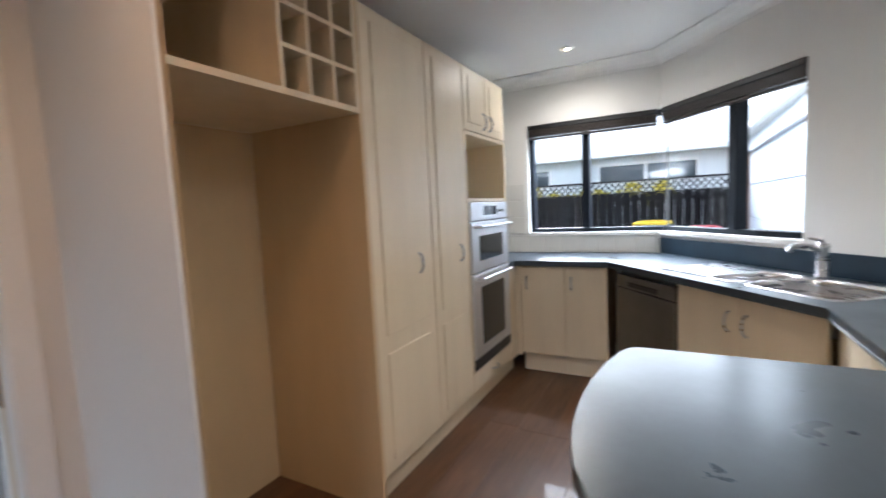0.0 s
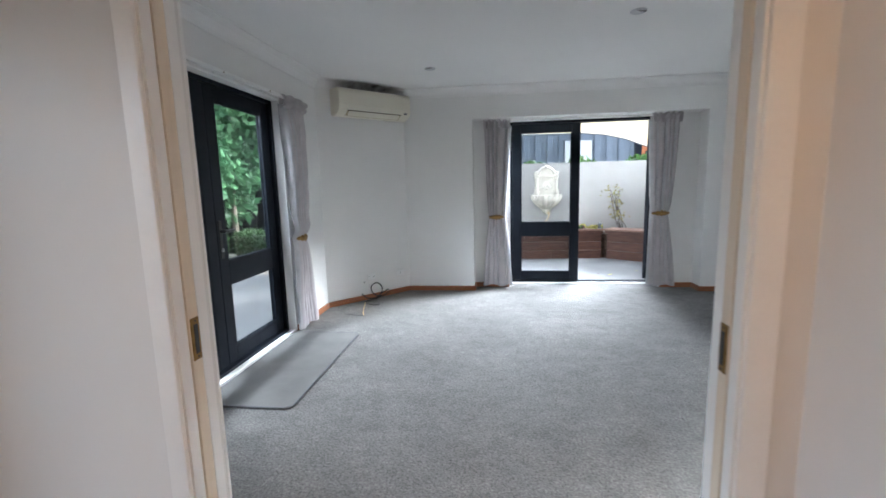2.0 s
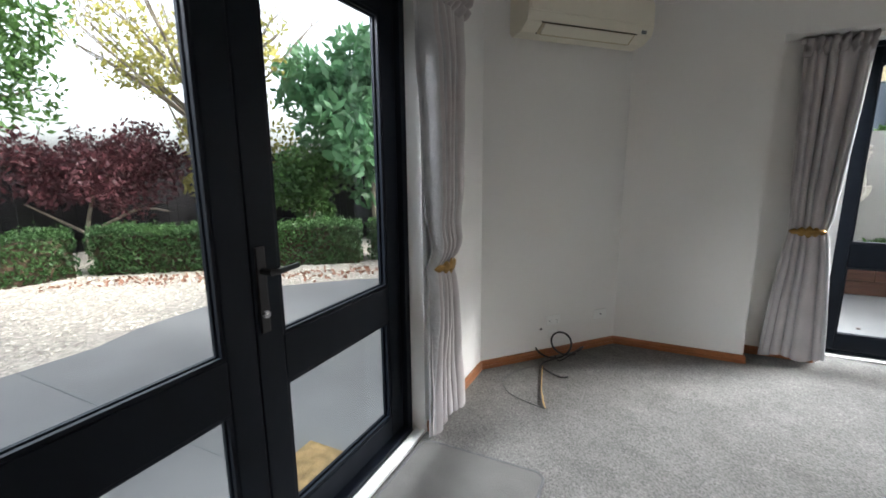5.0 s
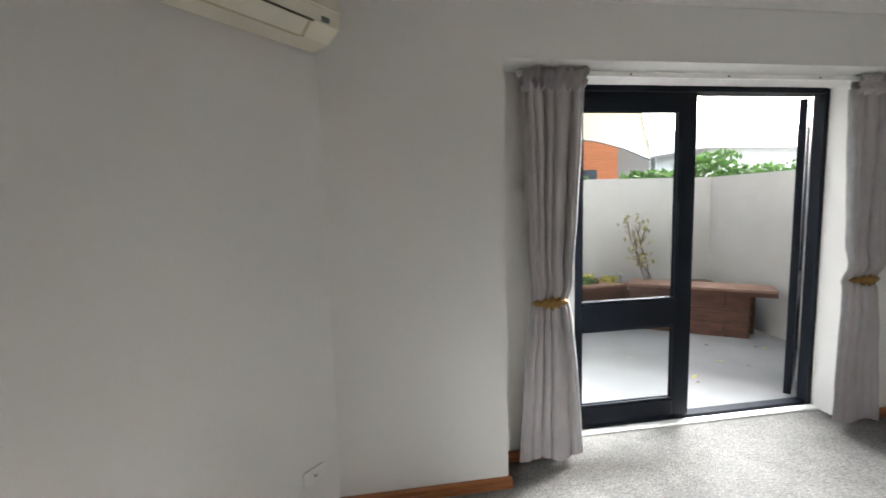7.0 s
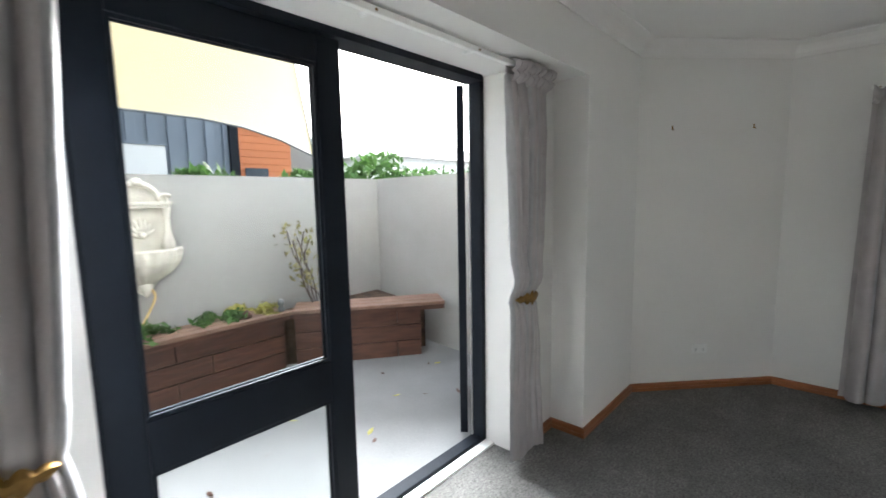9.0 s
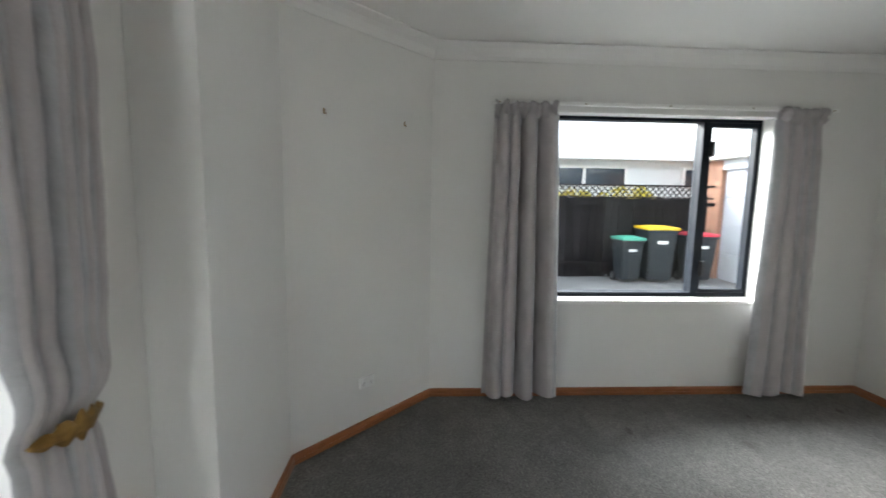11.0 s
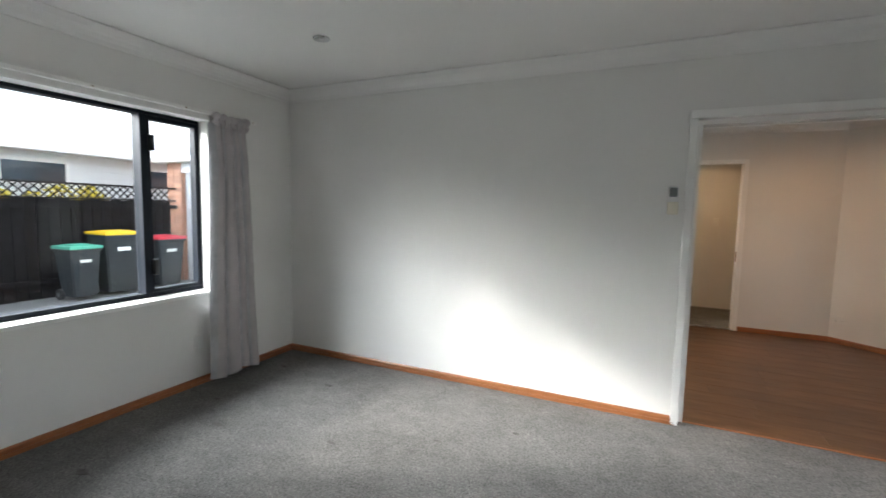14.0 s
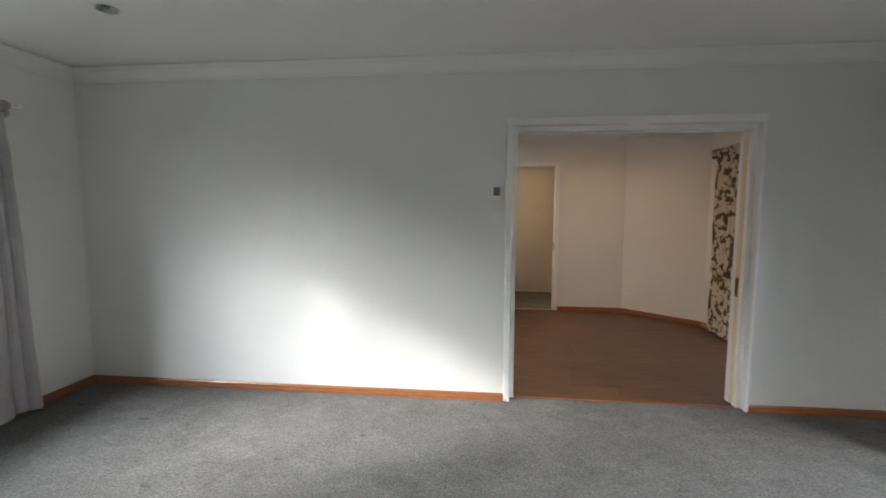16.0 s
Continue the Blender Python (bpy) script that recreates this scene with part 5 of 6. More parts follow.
def sink():
    m = MSINK
    s = -1 if (m.to_3x3() @ Vector((0, 1, 0))).xy.dot(NIN) < 0 else 1
    e = thing("sink", (0, 0, 0), "stainless steel double bowl sink set in the worktop", "sink")
    for a, b, depth in BOWLS:
        prof = [(-0.016, 0.001), (-0.014, 0.005), (-0.004, 0.006), (0.003, 0.003), (0.008, -0.02), (0.016, -depth + 0.03), (0.03, -depth + 0.006), (0.06, -depth)]
        rings = [[(x, y, z) for x, y in rounded(a + o, b - o, -0.2 + o, 0.195 - o, max(0.02, 0.06 - o * 0.4))] for o, z in prof]
        n = len(rings[0])
        verts = [v for r in rings for v in r]
        faces = [(k * n + i, k * n + (i + 1) % n, (k + 1) * n + (i + 1) % n, (k + 1) * n + i) for k in range(len(rings) - 1) for i in range(n)]
        faces.append(tuple((len(rings) - 1) * n + i for i in range(n)))
        bowl = raw_part("bowl", verts, faces, "steel", e, "sunken polished steel bowl", smooth=True)
        part("drain", lathe(BM(), [(0.03, 0.001), (0.038, 0.003), (0.02, 0.002)], ((a + b) / 2, 0, -depth), 16), "dsteel", bowl)
    part("drainer", prism(BM(), rounded(-0.62, -0.255, -0.2, 0.195, 0.03), 0.0005, 0.005, bevel=0.001), "steel", e, "flat steel drainer")
    e.matrix_basis = m
    t = thing("mixer_tap", (0, 0, 0), "chrome lever mixer tap behind the sink", "tap")
    part("base", lathe(BM(), [(0.028, 0.0065), (0.03, 0.012), (0.024, 0.02), (0.022, 0.15), (0.026, 0.16), (0.02, 0.175)], (0.02, -s * 0.215, 0), 16), "steel", t, smooth=True)
    part("spout", tube(BM(), smooth_line([(0.02, -s * 0.215, 0.12), (0.02, -s * 0.15, 0.16), (0.02, -s * 0.06, 0.17), (0.02, -s * 0.02, 0.15)], 5), 0.013, 10), "steel", t, smooth=True)
    part("lever", tube(BM(), [(0.02, -s * 0.215, 0.17), (0.02, -s * 0.2, 0.19), (0.02, -s * 0.13, 0.205)], [0.012, 0.009, 0.007], 8), "steel", t)
    t.matrix_basis = m


sink()


def splash_tiles():
    host = struct(part("trim_splashback", boxes((3.6135, 3.6195, 0.42, 2.07, BZ, KWZ[0] - 0.026)), "grout"), "white tiled splashback under the window", "tiles")
    me = None
    for k in range(11):
        y = 0.425 + 0.15 * k
        bm = boxes((3.607, 3.6132, y, y + 0.147, BZ + 0.002, KWZ[0] - 0.028), bevel=0.0015)
        if me is None:
            ob = part("tile", bm, "tile", host)
            me = ob.data
            base = y
        else:
            bm.free()
            ob = new("tile", me)
            ob.location = (0, y - base, 0)
            ob.parent = host
    # tiles beside the window, above the bench
    for r in range(3):
        for c in range(4):
            ob = new("tile", me)
            ob.location = (0, 1.49 + 0.15 * c - base, 0.17 + 0.15 * r)
            ob.parent = host


splash_tiles()


def floral_curtain():
    curtain(on_wall(-2.15, 0, -90), (-0.60, -0.10), (-0.58, -0.08), 2.03, (-0.52, -0.12, 0.62), folds=7, amp=0.035, seed=21, mat="floral", group="dining curtains",
                label="cream curtain with brown leaf print in the dining area")


mf = material("floral_print", (0.62, 0.55, 0.42), 0.7, var=0.05, scale=6)
n, ln = mf.node_tree.nodes, mf.node_tree.links
tc, nz, rp, mx = n.new("ShaderNodeTexCoord"), n.new("ShaderNodeTexNoise"), n.new("ShaderNodeMapRange"), n.new("ShaderNodeMix")
nz.inputs["Scale"].default_value, nz.inputs["Detail"].default_value = 14, 3
ln.new(tc.outputs["Object"], nz.inputs["Vector"])
ln.new(nz.outputs["Fac"], rp.inputs["Value"])
rp.inputs["From Min"].default_value, rp.inputs["From Max"].default_value = 0.50, 0.54
mx.data_type = 'RGBA'
mx.inputs["A"].default_value, mx.inputs["B"].default_value = (0.60, 0.53, 0.42, 1), (0.10, 0.065, 0.04, 1)
ln.new(rp.outputs[0], mx.inputs["Factor"])
ln.new(mx.outputs["Result"], n["Principled BSDF"].inputs["Base Color"])
M["floral"] = mf
floral_curtain()
MDA = frame_of((-2.15, -0.15), (-1.39, YB))[0]
plate(MDA, 0.92, 0.225, label="white power socket low in the dining corner")
plate(MDA, 0.47, 0.23, label="white power socket low in the dining corner")
MHS = frame_of((-1.2, -2.15), (1.2, -2.15))[0]
plate(MHS, 0.80, 1.25, w=0.07, h=0.115, kind="switch", label="white light switch on the hall wall")

# ---- outdoors ----
GZ = -0.06
g = part("ground", boxes((-400, 400, -400, 400, -0.7, -0.3)), "grass")
struct(g, "wide flat ground around the house", "ground")
struct(part("ground_garden", boxes((-12.5, -2.47, -4.0, 12.5, -0.31, -0.2)), "soil"), "dark garden soil behind the hedge and fence", "ground")


def garden():
    pav = [(-2.46, -2.5), (-2.46, 7.6), (-3.6, 7.6), (-4.45, 7.0), (-5.2, 6.28), (-5.18, 4.9), (-5.05, 4.5), (-5.3, -2.5)]
    struct(part("pavement_patio", prism(BM(), pav, -0.19, GZ), "concrete"), "smooth grey concrete patio", "paving")
    struct(part("pavement_joint", boxes((-5.0, -2.6, 4.04, 4.052, GZ + 0.0005, GZ + 0.002), (-3.9, -3.888, 3.0, 6.9, GZ + 0.0005, GZ + 0.002)), "grey"), "dark saw cut in the concrete patio", "joint")
    bed = [(-5.31, -2.4), (-5.06, 4.5), (-5.19, 4.9), (-5.21, 6.28), (-4.46, 7.01), (-3.61, 7.61), (-3.0, 9.6), (-9.5, 9.6), (-10.5, -2.4)]
    struct(part("ground_gravel_bed", prism(BM(), bed, -0.19, GZ - 0.025), "gravelbed"), "bed of pale gravel", "gravel")
    # pebbles
    rng = np.random.default_rng(7)
    n = 5200
    P = []
    while len(P) < n:
        x, y = rng.uniform(-8.6, -3.7), rng.uniform(3.6, 8.6)
        if (x < -5.24 and y < 6.3) or (y >= 6.3 and (x + 5.2) * 0.72 - (y - 6.28) * 0.75 < -0.03):
            P.append((x, y, GZ - 0.02 + rng.uniform(0, 0.008)))
    P = np.array(P)
    s = rng.uniform(0.010, 0.026, (n, 3)) * np.array([1, 1, 0.6])
    ang = rng.uniform(0, 6.28, n)
    oc = np.array([(1, 0, 0), (0, 1, 0), (-1, 0, 0), (0, -1, 0), (0, 0, 1)], float)
    v = oc[None] * s[:, None, :]
    ca, sa = np.cos(ang)[:, None], np.sin(ang)[:, None]
    v = np.stack([v[..., 0] * ca - v[..., 1] * sa, v[..., 0] * sa + v[..., 1] * ca, v[..., 2]], -1) + P[:, None]
    f = []
    for i in range(n):
        b = 5 * i
        f += [(b, b + 1, b + 4), (b + 1, b + 2, b + 4), (b + 2, b + 3, b + 4), (b + 3, b, b + 4)]
    ob = raw_part("gravel", v.reshape(-1, 3).tolist(), f, "gravel")
    tagged(ob, "pale loose gravel beside the patio", "gravel", kind="stuff")
    # fallen leaves at the hedge foot
    pos = np.column_stack([rng.uniform(-7.6, -3.8, 420), np.zeros(420), np.full(420, GZ - 0.005)])
    pos[:, 1] = 5.55 + (pos[:, 0] + 7.6) * 0.68 + rng.normal(0, 0.18, 420) - 0.15
    vv, ff = leaves_at(pos, 0.035, rng)
    tagged(raw_part("leaf_litter", vv, ff, "brick"), "brown fallen leaves along the hedge foot", "leaves", kind="stuff")


garden()


def coir_mat():
    e = thing("doormat", (-2.6, 4.04, GZ), "brown coir doormat on the patio by the garden door", "doormat")
    part("pile", boxes((-2.72, -2.47, 3.78, 4.30, GZ + 0.001, GZ + 0.022), bevel=0.006), "doormat", e)


coir_mat()


def hedge(p, q, w, h, n, seed, label):
    m, L = frame_of(p, q)
    rng = np.random.default_rng(seed)
    e = thing("hedge", (p[0], p[1], GZ), label, "hedge", "clipped hedges")
    bm = BM()
    box(bm, 0.05, L - 0.05, 0.06, w - 0.06, GZ - 0.1, GZ + h - 0.07, m=m)
    part("inner_twigs", bm, "soil", e)
    x = rng.random(n) * L
    face = rng.choice(3, n, p=[0.5, 0.3, 0.2])
    y = np.where(face == 0, rng.normal(0.03, 0.03, n), np.where(face == 1, rng.random(n) * w, w + rng.normal(-0.03, 0.03, n)))
    z = np.where(face == 1, h + rng.normal(-0.02, 0.035, n) + 0.03 * np.sin(x * 5), rng.random(n) * h) + GZ
    pos = np.column_stack([x, y, z, np.ones(n)]) @ np.array(m).T
    v, f = leaves_at(pos[:, :3], 0.028, rng)
    raw_part("foliage", v, f, "leaf_hedge", e)


hedge((-5.0, 8.0), (-3.3, 8.35), 0.5, 0.56, 6500, 1, "low clipped green box hedge beyond the gravel")
hedge((-7.7, 5.75), (-4.95, 7.85), 0.5, 0.56, 12000, 2, "low clipped green box hedge beyond the gravel")
hedge((-8.4, 2.6), (-7.75, 5.7), 0.5, 0.56, 9000, 3, "low clipped green box hedge beyond the gravel")


def tree(base, trunk_pts, limbs, clumps, n, size, leaf, seed, label, name="tree", squash=1.0):
    e = thing(name, base, label, "tree" if name == "tree" else "shrub", "garden trees" if name == "tree" else "garden shrubs")
    bm = BM()
    for pts, r0, r1 in [trunk_pts] + limbs:
        sm = smooth_line(pts, 4)
        tube(bm, sm, [r0 + (r1 - r0) * k / (len(sm) - 1) for k in range(len(sm))], 7)
    part("trunk", bm, "bark", e)
    v, f = leaf_cloud(clumps, n, size, seed, squash)
    raw_part("crown", v, f, leaf, e)


def garden_trees():
    rng = random.Random(12)

    def clumps(c, r, n, cr, zs=1.0):
        out = []
        for _ in range(n):
            a, b = rng.uniform(0, 6.28), rng.uniform(-1, 1)
            k = r * rng.uniform(0.3, 1.0)
            out.append((c[0] + k * math.cos(a) * math.sqrt(1 - b * b), c[1] + k * math.sin(a) * math.sqrt(1 - b * b), c[2] + k * b * zs, cr * rng.uniform(0.6, 1.2)))
        return out
    # large-leaved evergreen
    b = (-5.75, 9.4, -0.2)
    tree(b, ([b, (-5.8, 9.4, 1.0), (-5.75, 9.4, 2.6)], 0.07, 0.04),
         [([(-5.8, 9.4, 0.9), (-6.1, 9.2, 1.6), (-6.3, 9.1, 2.2)], 0.035, 0.012), ([(-5.8, 9.4, 1.2), (-5.2, 9.2, 1.9)], 0.03, 0.012)],
         clumps((-5.7, 9.3, 2.2), 1.25, 60, 0.42, 1.2), 9500, 0.11, "leaf_dark", 3, "tall evergreen tree with large glossy dark leaves")
    # bright green shrub
    b = (-6.6, 8.6, -0.2)
    tree(b, ([b, (-6.6, 8.6, 0.4), (-6.55, 8.6, 0.9)], 0.03, 0.015), [([(-6.6, 8.6, 0.3), (-6.9, 8.5, 1.0)], 0.02, 0.008), ([(-6.6, 8.6, 0.3), (-6.2, 8.6, 1.0)], 0.02, 0.008)],
         clumps((-6.7, 8.5, 1.0), 0.85, 24, 0.3, 0.85), 5200, 0.05, "leaf_green", 5, "bushy bright green shrub behind the hedge", "shrub")
    # thin yellowing tree
    b = (-7.6, 7.55, -0.2)
    tr = ([b, (-7.6, 7.55, 0.9), (-7.7, 7.55, 1.7), (-7.85, 7.55, 2.6)], 0.10, 0.05)
    limbs = []
    cl = []
    for k in range(26):
        a = rng.uniform(0, 6.28)
        z0 = rng.uniform(1.3, 2.5)
        L = rng.uniform(0.9, 1.9)
        p0 = (-7.72, 7.55, z0)
        p1 = (p0[0] + 0.5 * L * math.cos(a), p0[1] + 0.5 * L * math.sin(a), z0 + 0.45 * L)
        p2 = (p0[0] + L * math.cos(a), p0[1] + L * math.sin(a), z0 + rng.uniform(0.7, 1.3) * L)
        limbs.append(([p0, p1, p2], 0.03, 0.006))
        for _ in range(3):
            u = rng.uniform(0.4, 1.05)
            cl.append((p0[0] + u * L * math.cos(a) + rng.uniform(-.2, .2), p0[1] + u * L * math.sin(a) + rng.uniform(-.2, .2), z0 + u * L + rng.uniform(-.25, .2), rng.uniform(0.16, 0.34)))
            q = (p2[0] + rng.uniform(-.45, .45), p2[1] + rng.uniform(-.45, .45), p2[2] + rng.uniform(0.1, 0.7))
            limbs.append(([p1, p2, q], 0.010, 0.003))
    tree(b, tr, limbs, cl, 2700, 0.05, "leaf_yellow", 8, "bare-limbed tree with thin yellowing autumn leaves")
    b = (-8.2, 8.6, -0.2)
    tree(b, ([b, (-8.2, 8.6, 1.0), (-8.1, 8.6, 2.0)], 0.06, 0.03), [], clumps((-8.1, 8.5, 1.7), 0.95, 26, 0.34, 1.0), 3800, 0.06, "leaf_yellow", 9, "yellow-green garden tree in front of the fence")
    # green tree on the far side
    b = (-9.3, 5.0, -0.2)
    tree(b, ([b, (-9.3, 5.0, 1.6), (-9.2, 5.0, 3.0)], 0.09, 0.05), [([(-9.3, 5.0, 1.7), (-8.8, 5.5, 2.1), (-8.4, 5.9, 2.3)], 0.035, 0.01), ([(-9.3, 5.0, 1.9), (-9.4, 5.9, 2.6)], 0.03, 0.01)],
         clumps((-9.0, 5.2, 3.0), 1.35, 40, 0.45, 0.9), 6500, 0.055, "leaf_green", 11, "light green tree with spreading branches")
    # red-leaved shrub
    b = (-9.0, 6.4, -0.2)
    tree(b, ([b, (-8.95, 6.4, 0.4), (-8.8, 6.5, 1.0)], 0.04, 0.02), [([(-8.95, 6.4, 0.3), (-8.5, 6.9, 0.65), (-8.2, 7.2, 0.6)], 0.03, 0.012), ([(-8.95, 6.4, 0.3), (-9.2, 5.8, 0.8)], 0.025, 0.01)],
         clumps((-8.9, 6.5, 1.25), 1.35, 44, 0.33, 0.42), 7500, 0.045, "leaf_red", 13, "wide purple-red leaved shrub by the fence", "shrub")


garden_trees()


def board_fence(p, q, z0, z1, label, bw=0.15, lattice=0.0, seed=1):
    m, L = frame_of(p, q)
    e = thing("fence", (p[0], p[1], z0), label, "fence", "dark timber fences")
    rng = random.Random(seed)
    zt = z1 - lattice
    me = None
    n = int(L / bw)
    for k in range(n):
        if me is None:
            bm = boxes((0.003, bw - 0.003, -0.01, 0.01, z0, zt))
            ob = part("board", bm, "fence", e)
            me = ob.data
        else:
            ob = new("board", me)
            ob.parent = e
            ob.matrix_parent_inverse = e.matrix_world.inverted()
        ob.matrix_basis = m @ Matrix.Translation((k * bw, rng.uniform(-0.004, 0.004), rng.uniform(-0.006, 0.006)))
    bm = BM()
    for z in (z0 + 0.25, zt - 0.15):
        box(bm, 0, L, -0.06, -0.015, z, z + 0.08, m=m)
    part("rail", bm, "fence", e)
    if lattice:
        bm = BM()
        box(bm, 0, L, -0.02, 0.02, zt + 0.001, zt + 0.03, m=m)
        box(bm, 0, L, -0.03, 0.03, z1 - 0.035, z1, m=m)
        part("cap_rail", bm, "fence", e)
        bm = BM()
        h = lattice - 0.066
        k = 0.0
        while k < L - h:
            for sgn, yo in ((1, -0.006), (-1, 0.006)):
                a = (k, zt + 0.03) if sgn > 0 else (k + h, zt + 0.03)
                b = (k + h, z1 - 0.036) if sgn > 0 else (k, z1 - 0.036)
                vs = [bm.verts.new(m @ Vector((x, yo + dy, z))) for dy in (-0.004, 0.004) for x, z in ((a[0] - 0.016, a[1]), (a[0] + 0.016, a[1]), (b[0] + 0.016, b[1]), (b[0] - 0.016, b[1]))]
                for f in ((0, 1, 2, 3), (7, 6, 5, 4), (0, 4, 5, 1), (1, 5, 6, 2), (2, 6, 7, 3), (3, 7, 4, 0)):
                    bm.faces.new([vs[i] for i in f])
            k += 0.13
        part("lattice", bm, "fence", e, "dark diagonal lattice strip")
    return e


board_fence((-10.4, 10.2), (-2.5, 10.6), -0.2, 1.55, "dark stained close-boarded garden fence", 0.18, seed=2)
board_fence((-10.9, -2.0), (-10.4, 10.1), -0.2, 1.55, "dark stained close-boarded garden fence", 0.2, seed=3)


# ---- courtyard ----
CB = 9.05
CR0, CR1 = (2.62, 6.72), (2.86, CB)
WT = 1.62


def courtyard():
    pts = [(-3.0, 6.72), (2.9, 6.72), (2.95, CB + .1), (-3.0, CB + .1)]
    struct(part("pavement_courtyard", prism(BM(), pts, -0.19, GZ), "concrete"), "pale grey concrete courtyard paving", "paving")
    w1 = wall("wall_courtyard_north", (3.0, CB), (-2.4, CB), -0.19, WT, 0.15, label="smooth grey rendered courtyard wall", mat="render")
    w2 = wall("wall_courtyard_east", CR0, (CR1[0], CB - 0.002), -0.19, WT, 0.15, label="smooth grey rendered courtyard wall", mat="render")
    w3 = wall("wall_courtyard_west", (-2.4, CB), (-2.4, 6.72), -0.19, WT, 0.15, label="smooth grey rendered courtyard wall", mat="render")


courtyard()


def planter_bench():
    # front line of the timber planter: left run, then the run across the corner
    A, B, C = (-2.35, 8.42), (1.45, 8.52), (2.52, 7.74)
    e = thing("planter_bench", (1.0, 8.5, GZ), "built-in red-brown timber planter bench around the courtyard corner", "bench")
    sz = 0.47
    for p, q, w, tag in ((A, B, 0.30, "l"), (B, C, 0.34, "r")):
        m, L = frame_of(p, q)
        # room side lies to the right of this line, so the body is at +y
        nb = 3
        for k in range(nb):
            bw = w / nb
            bm = BM()
            box(bm, 0, L + (0.0 if tag == "r" else 0.02), k * bw + 0.004, (k + 1) * bw - 0.004, sz - 0.03, sz, bevel=0.004, m=m)
            part("seat_board", bm, "seat", e)
        bm = BM()
        box(bm, 0, L, 0.03, 0.06, sz - 0.075, sz - 0.032, m=m)
        part("fascia", bm, "timber", e)
        z = GZ
        for k in range(3):
            x = 0.0
            i = 0
            while x < L - 0.2:
                ln_ = min(L - 0.2 if tag == "r" else L, x + 0.9 + 0.25 * ((i + k) % 2))
                bm = BM()
                box(bm, x + 0.003, ln_ - 0.003, 0.13 + 0.004 * ((i + k) % 2), 0.18, z + 0.002, z + 0.145, bevel=0.004, m=m)
                part("sleeper", bm, "timber", e)
                x = ln_
                i += 1
            z += 0.15
    bm = BM()
    prism(bm, [(A[0], A[1] + 0.2), (B[0] + 0.05, B[1] + 0.2), (C[0] + 0.1, C[1] + 0.36), (2.8, CB - 0.01), (A[0], CB - 0.01)], GZ, 0.36)
    part("soil", bm, "soil", e, "dark planting soil")


planter_bench()


def fern(x, y, z, n, L, seed, label, leaf="leaf_green"):
    rng = np.random.default_rng(seed)
    e = thing("garden_plant", (x, y, z), label, "plant", "courtyard plants")
    bm = BM()
    pos = []
    for k in range(n):
        a = rng.uniform(0, 6.28)
        l = L * rng.uniform(0.6, 1.1)
        pts = [(x, y, z), (x + 0.4 * l * math.cos(a), y + 0.4 * l * math.sin(a), z + 0.5 * l), (x + 0.9 * l * math.cos(a), y + 0.9 * l * math.sin(a), z + rng.uniform(0.2, 0.55) * l)]
        sm = smooth_line(pts, 6)
        tube(bm, sm, 0.003, 4)
        for q in sm[3:]:
            for _ in range(4):
                pos.append((q[0] + rng.normal(0, 0.02), q[1] + rng.normal(0, 0.02), q[2] + rng.normal(0, 0.012)))
    part("stem", bm, leaf, e)
    v, f = leaves_at(np.array(pos), 0.03, rng)
    raw_part("fronds", v, f, leaf, e)


fern(0.35, 8.78, 0.36, 22, 0.34, 1, "pale green ferny plant in the planter")
fern(0.95, 8.8, 0.36, 18, 0.26, 2, "silvery green low plant in the planter")
fern(-0.1, 8.8, 0.36, 20, 0.38, 4, "spiky green plant under the fountain")
fern(1.25, 8.8, 0.36, 14, 0.25, 6, "yellow-green tufted plant in the planter", "leaf_yellow")


def espalier():
    e = thing("climbing_shrub", (1.84, 8.72, 0.36), "thin leggy shrub with yellowing leaves in the planter corner", "shrub")
    rng = np.random.default_rng(5)
    bm = BM()
    pos = []
    for k in range(5):
        p = Vector((1.84, 8.74, 0.36))
        pts = [tuple(p)]
        for _ in range(4):
            p = p + Vector((rng.normal(-0.03, 0.075), rng.normal(0, 0.05), rng.uniform(0.12, 0.24)))
            pts.append(tuple(p))
            if _ > 0:
                pos += [(p.x + rng.normal(0, 0.07), p.y + rng.normal(0, 0.05), p.z + rng.normal(0, 0.05)) for _i in range(9)]
        tube(bm, smooth_line(pts, 4), 0.007, 5)
    part("branches", bm, "darkbark", e)
    v, f = leaves_at(np.array(pos), 0.03, rng)
    raw_part("leaves", v, f, "leaf_olive", e)


espalier()


